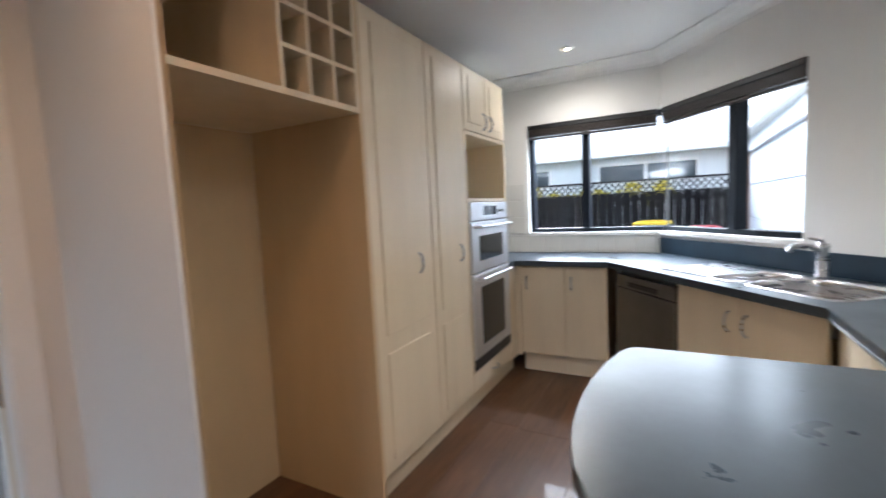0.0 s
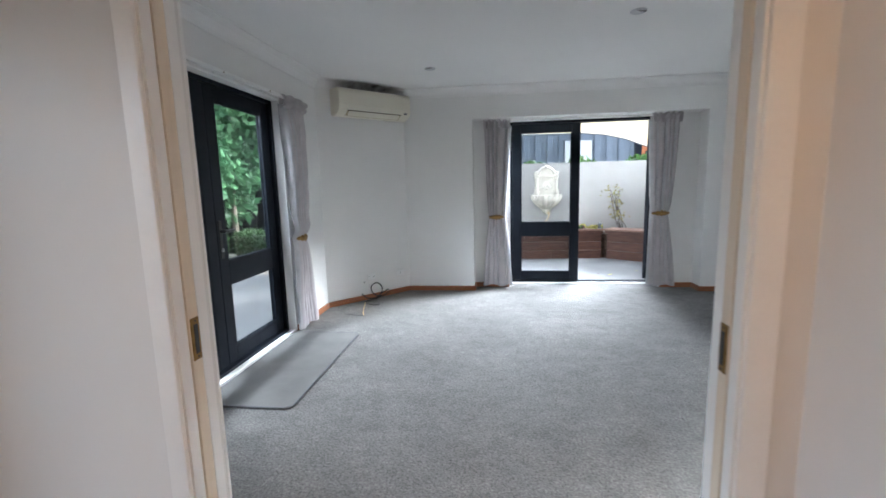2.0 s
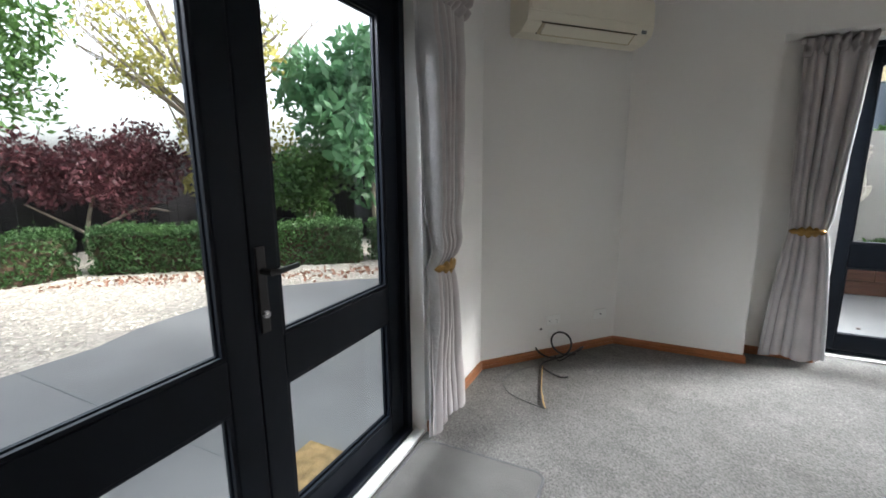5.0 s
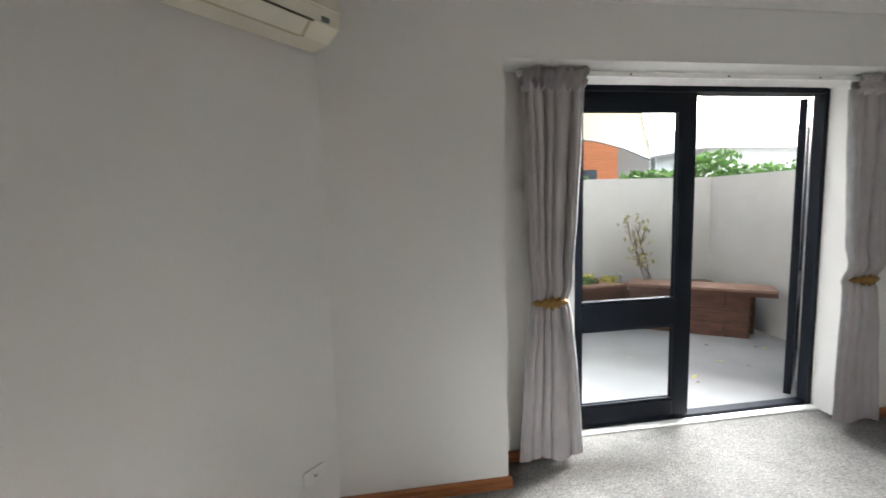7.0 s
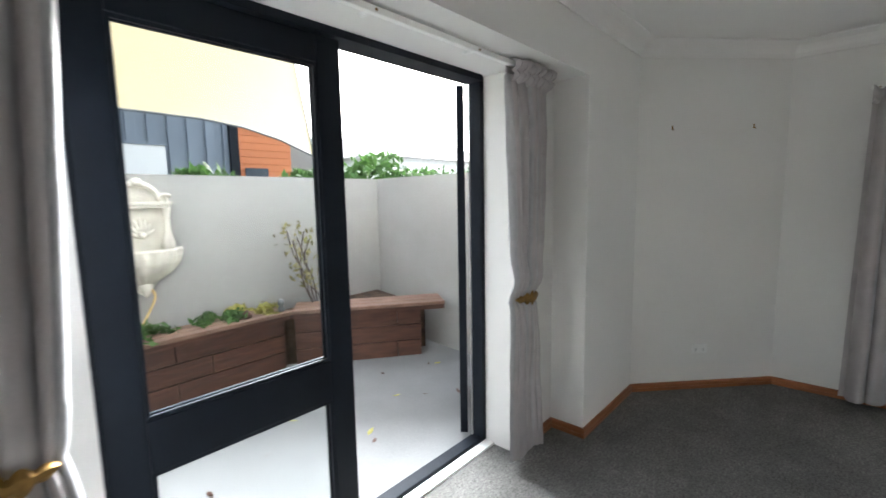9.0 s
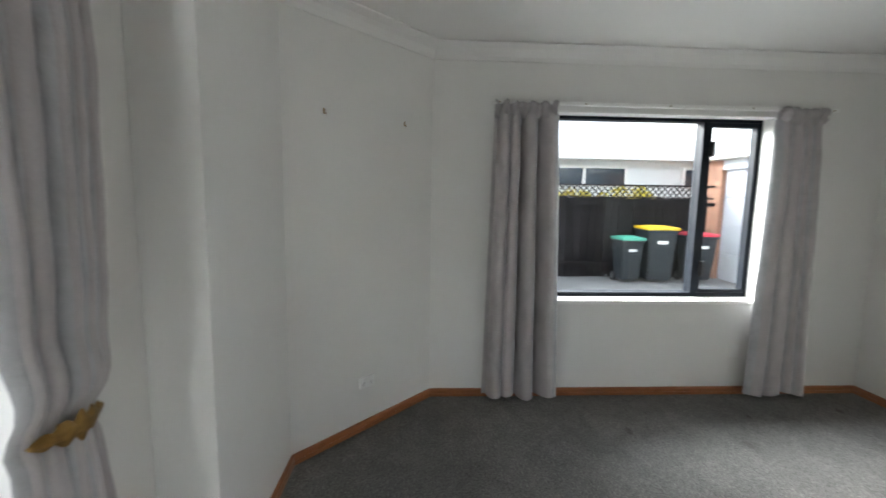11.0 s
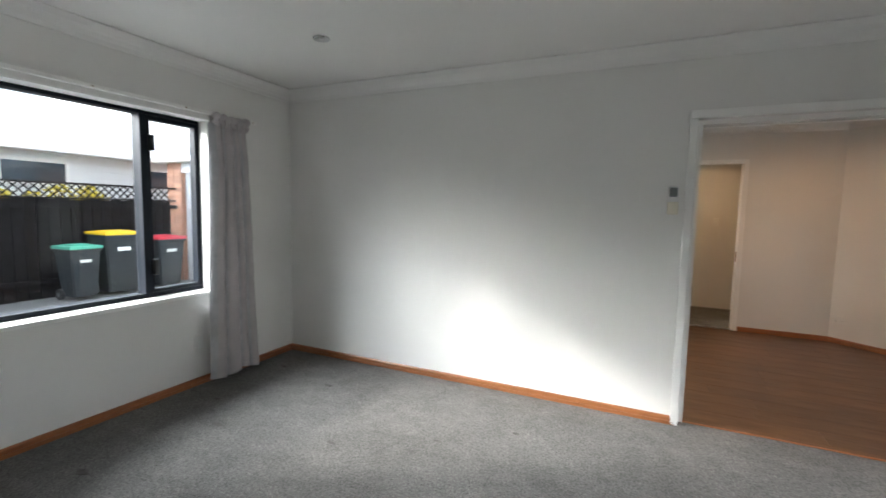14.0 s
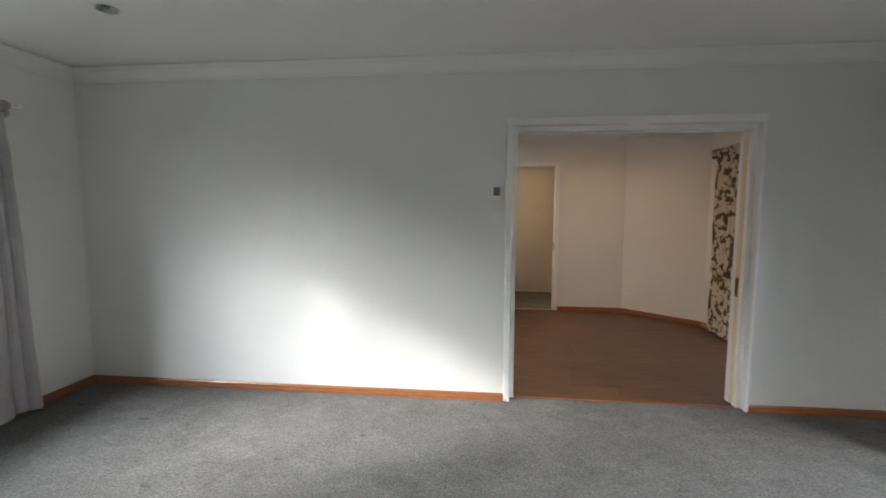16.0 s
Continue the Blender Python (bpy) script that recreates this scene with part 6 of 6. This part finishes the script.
def fountain():
    x, y = 0.54, CB
    e = thing("wall_fountain", (x, y, 0.70), "ornate cast stone wall fountain with a scrolled back", "fountain")

    def slab(out, y0, y1, shrink):
        poly = out + [(-a, b) for a, b in out[-2:0:-1]]
        bm = BM()
        u = [bm.verts.new((x + a, y - y0, b)) for a, b in poly]
        v = [bm.verts.new((x + a * shrink, y - y1, 1.2 + (b - 1.2) * shrink)) for a, b in poly]
        bm.faces.new(u)
        bm.faces.new(v[::-1])
        for i in range(len(poly)):
            bm.faces.new((u[i], u[(i + 1) % len(poly)], v[(i + 1) % len(poly)], v[i]))
        return bm
    # plate with a waisted outline, an arched head and a pointed tail
    part("back_slab", slab([(0.0, 1.57), (0.06, 1.56), (0.12, 1.53), (0.155, 1.48), (0.215, 1.44), (0.22, 1.38), (0.175, 1.34), (0.165, 1.22), (0.175, 1.12), (0.235, 1.04),
                            (0.245, 0.95), (0.20, 0.87), (0.12, 0.82), (0.06, 0.74), (0.0, 0.70)], 0.002, 0.05, 0.95), "stone", e)
    # side pilasters that swell into scrolls
    for s in (-1, 1):
        part("pilaster", lathe(BM(), [(0.02, 0.0), (0.045, 0.03), (0.05, 0.08), (0.034, 0.13), (0.024, 0.20), (0.024, 0.28), (0.034, 0.315), (0.04, 0.34), (0.02, 0.36)], (x + s * 0.175, y - 0.06, 1.02), 12), "stone", e, smooth=True)
        pts = [(x + s * (0.185 - 0.0035 * k + 0.034 * math.cos(0.62 * k + 0.6)), y - 0.075, 1.43 + 0.034 * math.sin(0.62 * k + 0.6)) for k in range(13)]
        part("scroll", tube(BM(), pts, [0.016 - 0.0007 * k for k in range(13)], 8), "stone", e, smooth=True)
    arch = [(x + 0.135 * math.cos(math.pi * k / 14), y - 0.07, 1.42 + 0.125 * math.sin(math.pi * k / 14)) for k in range(15)]
    part("arch_moulding", tube(BM(), arch, 0.02, 8), "stone", e, smooth=True)
    part("crown_boss", lathe(BM(), [(0.012, 0.0), (0.038, 0.015), (0.042, 0.035), (0.026, 0.055), (0.008, 0.062)], (x, y - 0.07, 1.525), 12), "stone", e, smooth=True)
    part("cornice", boxes((x - 0.215, x + 0.215, y - 0.115, y - 0.045, 1.385, 1.41), (x - 0.195, x + 0.195, y - 0.10, y - 0.045, 1.365, 1.3848), bevel=0.004), "stone", e)
    # scallop shell in the niche
    bm = BM()
    for k in range(7):
        t = math.pi * (0.14 + 0.72 * k / 6)
        tube(bm, [(x, y - 0.06, 1.14), (x + 0.055 * math.cos(t), y - 0.075, 1.14 + 0.075 * math.sin(t)), (x + 0.10 * math.cos(t), y - 0.062, 1.14 + 0.15 * math.sin(t))], [0.008, 0.017, 0.006], 6)
    part("shell", bm, "stone", e, smooth=True)
    part("spout", tube(BM(), [(x, y - 0.05, 1.17), (x, y - 0.12, 1.17), (x, y - 0.14, 1.15)], [0.028, 0.02, 0.014], 10), "stone", e, smooth=True)
    # fluted half-round basin
    bm = BM()
    rings = []
    for r, z in ((0.03, 0.78), (0.10, 0.82), (0.19, 0.88), (0.245, 0.95), (0.262, 1.00), (0.268, 1.045), (0.258, 1.06), (0.23, 1.055), (0.19, 1.0)):
        rings.append([bm.verts.new((x + r * math.cos(t) * (1 + 0.045 * math.cos(14 * t)), y - 0.045 - 0.75 * r * math.sin(t) * (1 + 0.045 * math.cos(14 * t)), z)) for t in (math.pi * k / 42 for k in range(43))])
    for p, q in zip(rings, rings[1:]):
        for k in range(42):
            bm.faces.new((p[k], p[k + 1], q[k + 1], q[k]))
    bm.faces.new(rings[0][::-1])
    bm.faces.new(rings[-1])
    part("basin", bm, "stone", e)
    part("drop_finial", lathe(BM(), [(0.004, 0.0), (0.022, 0.02), (0.03, 0.05), (0.05, 0.09), (0.03, 0.11)], (x, y - 0.06, 0.69), 12), "stone", e, smooth=True)
    part("water_tube", tube(BM(), smooth_line([(x + 0.03, y - 0.05, 0.76), (x + 0.05, y - 0.07, 0.68), (x - 0.04, y - 0.10, 0.52), (x - 0.13, y - 0.14, 0.37)], 5), 0.009, 6), "tan", e, "pale water hose")


fountain()


def garden_tap():
    x, y, z = 1.40, 8.60, 0.471
    e = thing("garden_ornament", (x, y, z), "small dark weathered ornament standing on the bench", "ornament")
    part("body", lathe(BM(), [(0.028, 0), (0.03, 0.02), (0.018, 0.045), (0.03, 0.06), (0.026, 0.09), (0.010, 0.105)], (x, y, z), 14), "grey", e, smooth=True)
    e = thing("garden_ornament", (1.12, 8.62, z), "small dark weathered ornament standing on the bench", "ornament")
    part("body", lathe(BM(), [(0.035, 0), (0.04, 0.02), (0.02, 0.05), (0.012, 0.06)], (1.12, 8.62, z), 14), "timber", e, smooth=True)


garden_tap()


def fallen_leaves():
    rng = random.Random(9)
    for k, (x, y) in enumerate([(1.0, 7.75), (1.1, 7.3), (0.7, 7.5), (1.25, 7.25), (1.2, 7.15), (1.85, 7.35), (1.7, 7.5), (2.05, 7.2), (2.3, 7.75), (2.36, 7.7), (0.35, 7.4), (1.9, 7.9)]):
        bm = BM()
        s = rng.uniform(0.02, 0.045)
        a = rng.uniform(0, 6.28)
        vs = [bm.verts.new((x + s * u * math.cos(a) - s * v * math.sin(a), y + s * u * math.sin(a) + s * v * math.cos(a), GZ + 0.003 + h)) for u, v, h in
              ((-1, 0, 0), (-0.4, 0.35, 0.006), (0.4, 0.3, 0.004), (1, 0, 0.008), (0.4, -0.3, 0.0), (-0.4, -0.35, 0.002))]
        bm.faces.new(vs)
        ob = part("fallen_leaf", bm, "leaf_yellow" if k % 3 == 0 else "timber")
        tagged(ob, "dry fallen leaf on the courtyard paving", "leaf", "fallen leaves")


fallen_leaves()


def shade_sail():
    e = thing("shade_sail", (2.48, 9.7, 1.9), "cream cloth shade sail stretched beyond the courtyard wall", "shade sail")
    n = 20
    low = []
    for i in range(n + 1):
        u = i / n
        x = -5.5 + 7.98 * u
        low.append(Vector((x, 9.7, 1.9 + 0.29 * (1 - max(0, (x - 1.2) / 1.28) ** 2) if x > 1.2 else 2.19 + 0.012 * (1.2 - x))))
    high = [Vector((-6.0 + 9.6 * i / n, 12.2, 4.6 + 0.2 * math.sin(math.pi * i / n))) for i in range(n + 1)]
    verts = []
    for i in range(n + 1):
        for j in range(9):
            v = j / 8
            p = low[i].lerp(high[i], v)
            verts.append((p.x, p.y, p.z - 0.25 * v * (1 - v)))
    m = len(verts)
    verts += [(x, y + 0.006, z) for x, y, z in verts]
    faces = []
    for i in range(n):
        for j in range(8):
            q = i * 9 + j
            faces.append((q, q + 1, q + 10, q + 9))
            faces.append((m + q, m + q + 9, m + q + 10, m + q + 1))
    raw_part("cloth", verts, faces, "sail", e, smooth=True)
    part("edge_webbing", tube(BM(), low, 0.012, 6), "grey", e, "dark webbing along the edge")
    part("side_webbing", tube(BM(), [verts[n * 9 + j] for j in range(9)], 0.012, 6), "grey", e)
    part("post", tube(BM(), [(2.56, 9.72, -0.31), (2.52, 9.7, 1.92)], 0.03, 10), "grey", e)


shade_sail()


def neighbours_north():
    e = thing("neighbour_house", (0, 16, 0), "blue-grey steel clad house with an orange timber bay", "house")
    part("wall", boxes((-6.0, 4.1, 16.0, 17, -0.35, 3.6)), "corrugated", e)
    x = -5.9
    while x < 4.0:
        part("cladding_rib", boxes((x, x + 0.19, 15.95, 16.0, -0.35, 3.6), bevel=0.01), "corrugated", e)
        x += 0.38
    w = part("window", boxes((1.9, 2.75, 15.88, 15.94, 1.9, 2.6)), "weatherboard", e, "pale lit window")
    for z in (1.84, 2.6):
        part("frame_bar", boxes((1.84, 2.81, 15.86, 15.93, z, z + 0.06)), "corrugated", w)
    part("corner_post", boxes((4.1, 4.3, 15.85, 16.0, -0.35, 3.6)), "navy", e)
    for k in range(18):
        part("cladding_board", boxes((4.3, 5.65, 15.9, 16.0, 0.6 + 0.17 * k, 0.764 + 0.17 * k), bevel=0.004), "cladding", e)
    part("bay_wall", boxes((4.3, 5.65, 16.01, 17, -0.35, 3.65)), "corrugated", e)
    part("bay_window", boxes((4.42, 5.0, 15.86, 15.898, 1.5, 2.2)), "window_dark", e)
    part("side_wall", boxes((5.66, 6.9, 16.3, 17, -0.35, 3.1)), "render", e)
    part("roof", boxes((-6.3, 5.9, 15.7, 20, 3.66, 3.8)), "corrugated", e)
    h = thing("neighbour_house", (9, 20, 0), "distant pale house with a hipped roof", "house")
    part("wall", boxes((12.0, 19, 20, 26, -0.35, 3.2)), "weatherboard", h)
    bm = BM()
    vs = [bm.verts.new(p) for p in ((11.2, 19.3, 3.2), (19.8, 19.3, 3.2), (19.8, 26.7, 3.2), (11.2, 26.7, 3.2), (14.5, 23, 5.2), (16.5, 23, 5.2))]
    for f in ((0, 1, 5, 4), (1, 2, 5), (2, 3, 4, 5), (3, 0, 4), (3, 2, 1, 0)):
        bm.faces.new([vs[i] for i in f])
    part("roof", bm, "roof", h)
    s = thing("ivy_hedge", (1.5, 9.5, 0), "leafy green hedge showing over the courtyard wall", "hedge")
    rng = np.random.default_rng(31)
    n = 7000
    x = rng.uniform(0.2, 8.0, n)
    pos = np.column_stack([x, 9.75 + rng.normal(0, 0.18, n) + np.clip(x - 2.6, 0, 10) * 0.0, 1.35 + rng.random(n) * (0.24 + 0.10 * np.sin(x * 2.3) + 0.10 * np.sin(x * 6) + np.clip((x - 1.0) * 0.1, -0.2, 0.22))])
    v, f = leaves_at(pos, 0.06, rng)
    raw_part("foliage", v, f, "leaf_green", s)
    part("stems", boxes((0.3, 8.0, 9.7, 9.8, -0.35, 1.4)), "soil", s)


neighbours_north()


# ---- side yard to the east ----
YZ = -0.28


def east_yard():
    struct(part("pavement_yard", boxes((3.85, 10.2, -5.0, 9.5, -0.45, YZ)), "concrete"), "grey concrete side yard and drive", "paving")
    board_fence((9.65, 8.2), (9.65, -0.72), YZ, 1.69, "dark stained timber fence with a lattice top", 0.16, lattice=0.29, seed=6)


east_yard()


def wheelie_bin(x, y, wide, high, lid, label, rot):
    e = thing("wheelie_bin", (0, 0, 0), label, "bin", "wheelie bins")
    s = high / 1.0
    w1 = wide / 2 - 0.02
    w0, h = w1 * 0.76, high - 0.068
    bm = BM()
    lo = [bm.verts.new(p) for p in ((-w0, -w0, 0.06), (w0, -w0, 0.06), (w0, w0, 0.06), (-w0, w0, 0.06))]
    hi = [bm.verts.new(p) for p in ((-w1, -w1, h), (w1, -w1, h), (w1, w1 + 0.04, h), (-w1, w1 + 0.04, h))]
    bm.faces.new(lo[::-1])
    bm.faces.new(hi)
    for i in range(4):
        bm.faces.new((lo[i], lo[(i + 1) % 4], hi[(i + 1) % 4], hi[i]))
    bmesh.ops.bevel(bm, geom=bm.edges[:], offset=0.02, segments=2, affect='EDGES')
    b = part("body", bm, "bin", e)
    part("rim", boxes((-w1 - 0.015, w1 + 0.015, -w1 - 0.015, w1 + 0.05, h - 0.045, h - 0.002), bevel=0.008), "bin", b)
    part("label_strip", boxes((-0.09 * s, 0.09 * s, -w1 + 0.012, -w1 + 0.025, h * 0.74, h * 0.80)), "white", b, "white printed strip")
    bm = BM()
    lid_poly = [(-w1 - 0.02, -w1 - 0.035), (w1 + 0.02, -w1 - 0.035), (w1 + 0.02, w1 + 0.05), (-w1 - 0.02, w1 + 0.05)]
    prism(bm, lid_poly, h, h + 0.05, bevel=0.012)
    part("lid", bm, lid, e, "coloured plastic lid")
    part("lid_ridge", boxes((-w1 * 0.7, w1 * 0.7, -w1 * 0.7, w1 * 0.8, h + 0.05, h + 0.068), bevel=0.008), lid, e)
    part("handle", tube(BM(), [(-w1, w1 + 0.04, h - 0.02), (-w1, w1 + 0.12, h), (w1, w1 + 0.12, h), (w1, w1 + 0.04, h - 0.02)], 0.014, 8), "bin", e)
    for sx in (-1, 1):
        wl = part("wheel", tube(BM(), [(sx * (w0 + 0.005), w0, 0.1 * s), (sx * (w0 + 0.05), w0, 0.1 * s)], 0.1 * s, 18), "black", e)
        part("hub", tube(BM(), [(sx * (w0 + 0.051), w0, 0.1 * s), (sx * (w0 + 0.056), w0, 0.1 * s)], 0.04 * s, 12), "grey", wl)
    e.matrix_basis = Matrix.Translation((x, y, YZ)) @ Matrix.Rotation(radians(rot), 4, 'Z')


wheelie_bin(9.13, 1.33, 0.49, 0.93, "lid_green", "small charcoal wheelie bin with green lid", -88)
wheelie_bin(9.18, 0.73, 0.63, 1.14, "lid_yellow", "large charcoal wheelie bin with yellow lid", -92)
wheelie_bin(9.16, -0.12, 0.57, 1.02, "lid_red", "charcoal wheelie bin with red lid", -90)


def garage():
    e = thing("garage", (7.2, -2.5, YZ), "orange brick garage with a white sectional door", "garage")
    y, x0, x1, x2, x3, zd, zt = -0.78, 4.05, 4.25, 9.52, 9.98, 2.02, 2.22
    part("wall", boxes((x2, x3, y - 4, y, YZ, zt), (x0, x1, y - 4, y, YZ, zt)), "brick", e)
    part("lintel", boxes((x1, x2, y - 4, y - 0.002, zd, zt)), "garage", e, "pale board above the door")
    d = part("garage_door", boxes((x1, x2, y - 0.14, y - 0.1, YZ, zd)), "garage", e)
    ph = (zd - YZ) / 4
    for k in range(4):
        z = YZ + 0.01 + ph * k
        part("door_panel", boxes((x1 + 0.02, x2 - 0.02, y - 0.1, y - 0.075, z, z + ph - 0.02), bevel=0.006), "garage", d)
    bm = BM()
    for r in range(28):
        for c in range(2):
            x = x2 + 0.005 + 0.235 * c
            z = YZ + 0.01 + 0.086 * r
            box(bm, x, min(x3 - 0.005, x + 0.222), y + 0.001, y + 0.012, z, z + 0.076)
    b = part("bricks", bm, "brick", e)
    tagged(b, kind="stuff")
    part("gutter", boxes((3.95, 10.2, y + 0.05, y + 0.17, zt + 0.01, zt + 0.12), bevel=0.02), "trim", e)
    part("soffit", boxes((3.95, 10.2, y - 0.5, y + 0.05, zt + 0.005, zt + 0.03)), "trim", e)
    bm = BM()
    ze = zt + 0.12
    vs = [bm.verts.new(p) for p in ((3.9, y + 0.15, ze), (10.25, y + 0.15, ze), (10.25, y - 4.6, ze), (3.9, y - 4.6, ze), (6.6, y - 2.2, ze + 1.2), (7.8, y - 2.2, ze + 1.2))]
    for f in ((0, 1, 5, 4), (1, 2, 5), (2, 3, 4, 5), (3, 0, 4), (3, 2, 1, 0)):
        bm.faces.new([vs[i] for i in f])
    part("roof", bm, "roofblue", e)


garage()


def fence_shrub():
    """Yellowing leaves that show through the lattice."""
    rng = np.random.default_rng(41)
    e = thing("fence_shrub", (10.2, 1.8, -0.3), "yellow-leaved shrub behind the lattice fence", "shrub", "garden shrubs")
    bm = BM()
    for k in range(7):
        x, y = 10.15 + 0.1 * (k % 3), 0.7 + 0.42 * k
        tube(bm, smooth_line([(x, y, -0.3), (x + 0.05, y + 0.1, 0.6), (x, y - 0.08, 1.5)], 3), [0.02 - 0.0016 * i for i in range(7)], 6)
    part("stems", bm, "bark", e)
    c = [(10.2 + 0.12 * rng.normal(), 0.5 + 0.24 * k + 0.1 * rng.normal(), 1.40 + 0.09 * rng.normal(), 0.16) for k in range(13)]
    v, f = leaf_cloud(c, 1500, 0.05, 42)
    raw_part("crown", v, f, "leaf_lemon", e)


fence_shrub()


def house_east():
    e = thing("neighbour_house", (13, 2, 0), "pale weatherboard house with a wide light roof", "house")
    part("wall", boxes((12.6, 20, -6, 12, -0.35, 2.45)), "weatherboard", e)
    for k in range(14):
        z = 0.1 + 0.165 * k
        part("weatherboard", boxes((12.575, 12.6, -6, 12, z, z + 0.155)), "weatherboard", e)
    for y0, y1 in ((-0.1, 2.2), (3.6, 5.2), (7.4, 9.2), (-3.6, -1.8)):
        w = part("window", boxes((12.52, 12.57, y0, y1, 1.75, 2.2)), "window_dark", e, "dark window with white frame")
        for a, b in ((y0 - 0.07, y0), (y1, y1 + 0.07), ((y0 + y1) / 2 - 0.04, (y0 + y1) / 2 + 0.04)):
            part("frame_post", boxes((12.48, 12.57, a, b, 1.7, 2.27)), "trim", w)
        for a, b in ((1.7, 1.76), (2.2, 2.27)):
            part("frame_bar", boxes((12.482, 12.519, y0, y1, a, b)), "trim", w)
    part("gutter", boxes((11.95, 12.1, -6.6, 12.6, 2.4, 2.52), bevel=0.02), "trim", e)
    part("soffit", boxes((12.1, 12.6, -6.6, 12.6, 2.42, 2.45)), "trim", e)
    bm = BM()
    vs = [bm.verts.new(p) for p in ((11.95, -3.2, 2.52), (11.95, 12.6, 2.52), (20.6, 12.6, 2.52), (20.6, -3.2, 2.52), (16.3, 0.9, 4.9), (16.3, 8.3, 4.9))]
    for f in ((0, 1, 5, 4), (1, 2, 5), (2, 3, 4, 5), (3, 0, 4), (3, 2, 1, 0)):
        bm.faces.new([vs[i] for i in f])
    part("roof", bm, "roof", e)


house_east()

# ---- laminate planks ----


def planks():
    host = struct(part("floor_laminate", boxes((-2.4, 3.62, YB, YS - 0.071, FZ - 0.0115, FZ - 0.008)), "cabin"), "brown wood laminate plank floor", "floor")
    L, W = 1.285, 0.192
    me = None
    y = YB
    rng = random.Random(2)
    while y < YS - 0.08:
        x = -2.4 - rng.uniform(0, 1.0)
        while x < 3.6:
            if me is None:
                bm = boxes((0.0008, L - 0.0008, 0.0008, W - 0.0008, -0.0078, 0.0), bevel=0.0012)
                ob = part("plank", bm, "floor", host)
                me = ob.data
            else:
                ob = new("plank", me)
                ob.parent = host
            xa, xb = max(x, -2.4), min(x + L, 3.62)
            ob.location = (xa, y, FZ)
            ob.scale = ((xb - xa) / L, min(1.0, (YS - 0.071 - y) / W), 1)
            x += L
        y += W


planks()
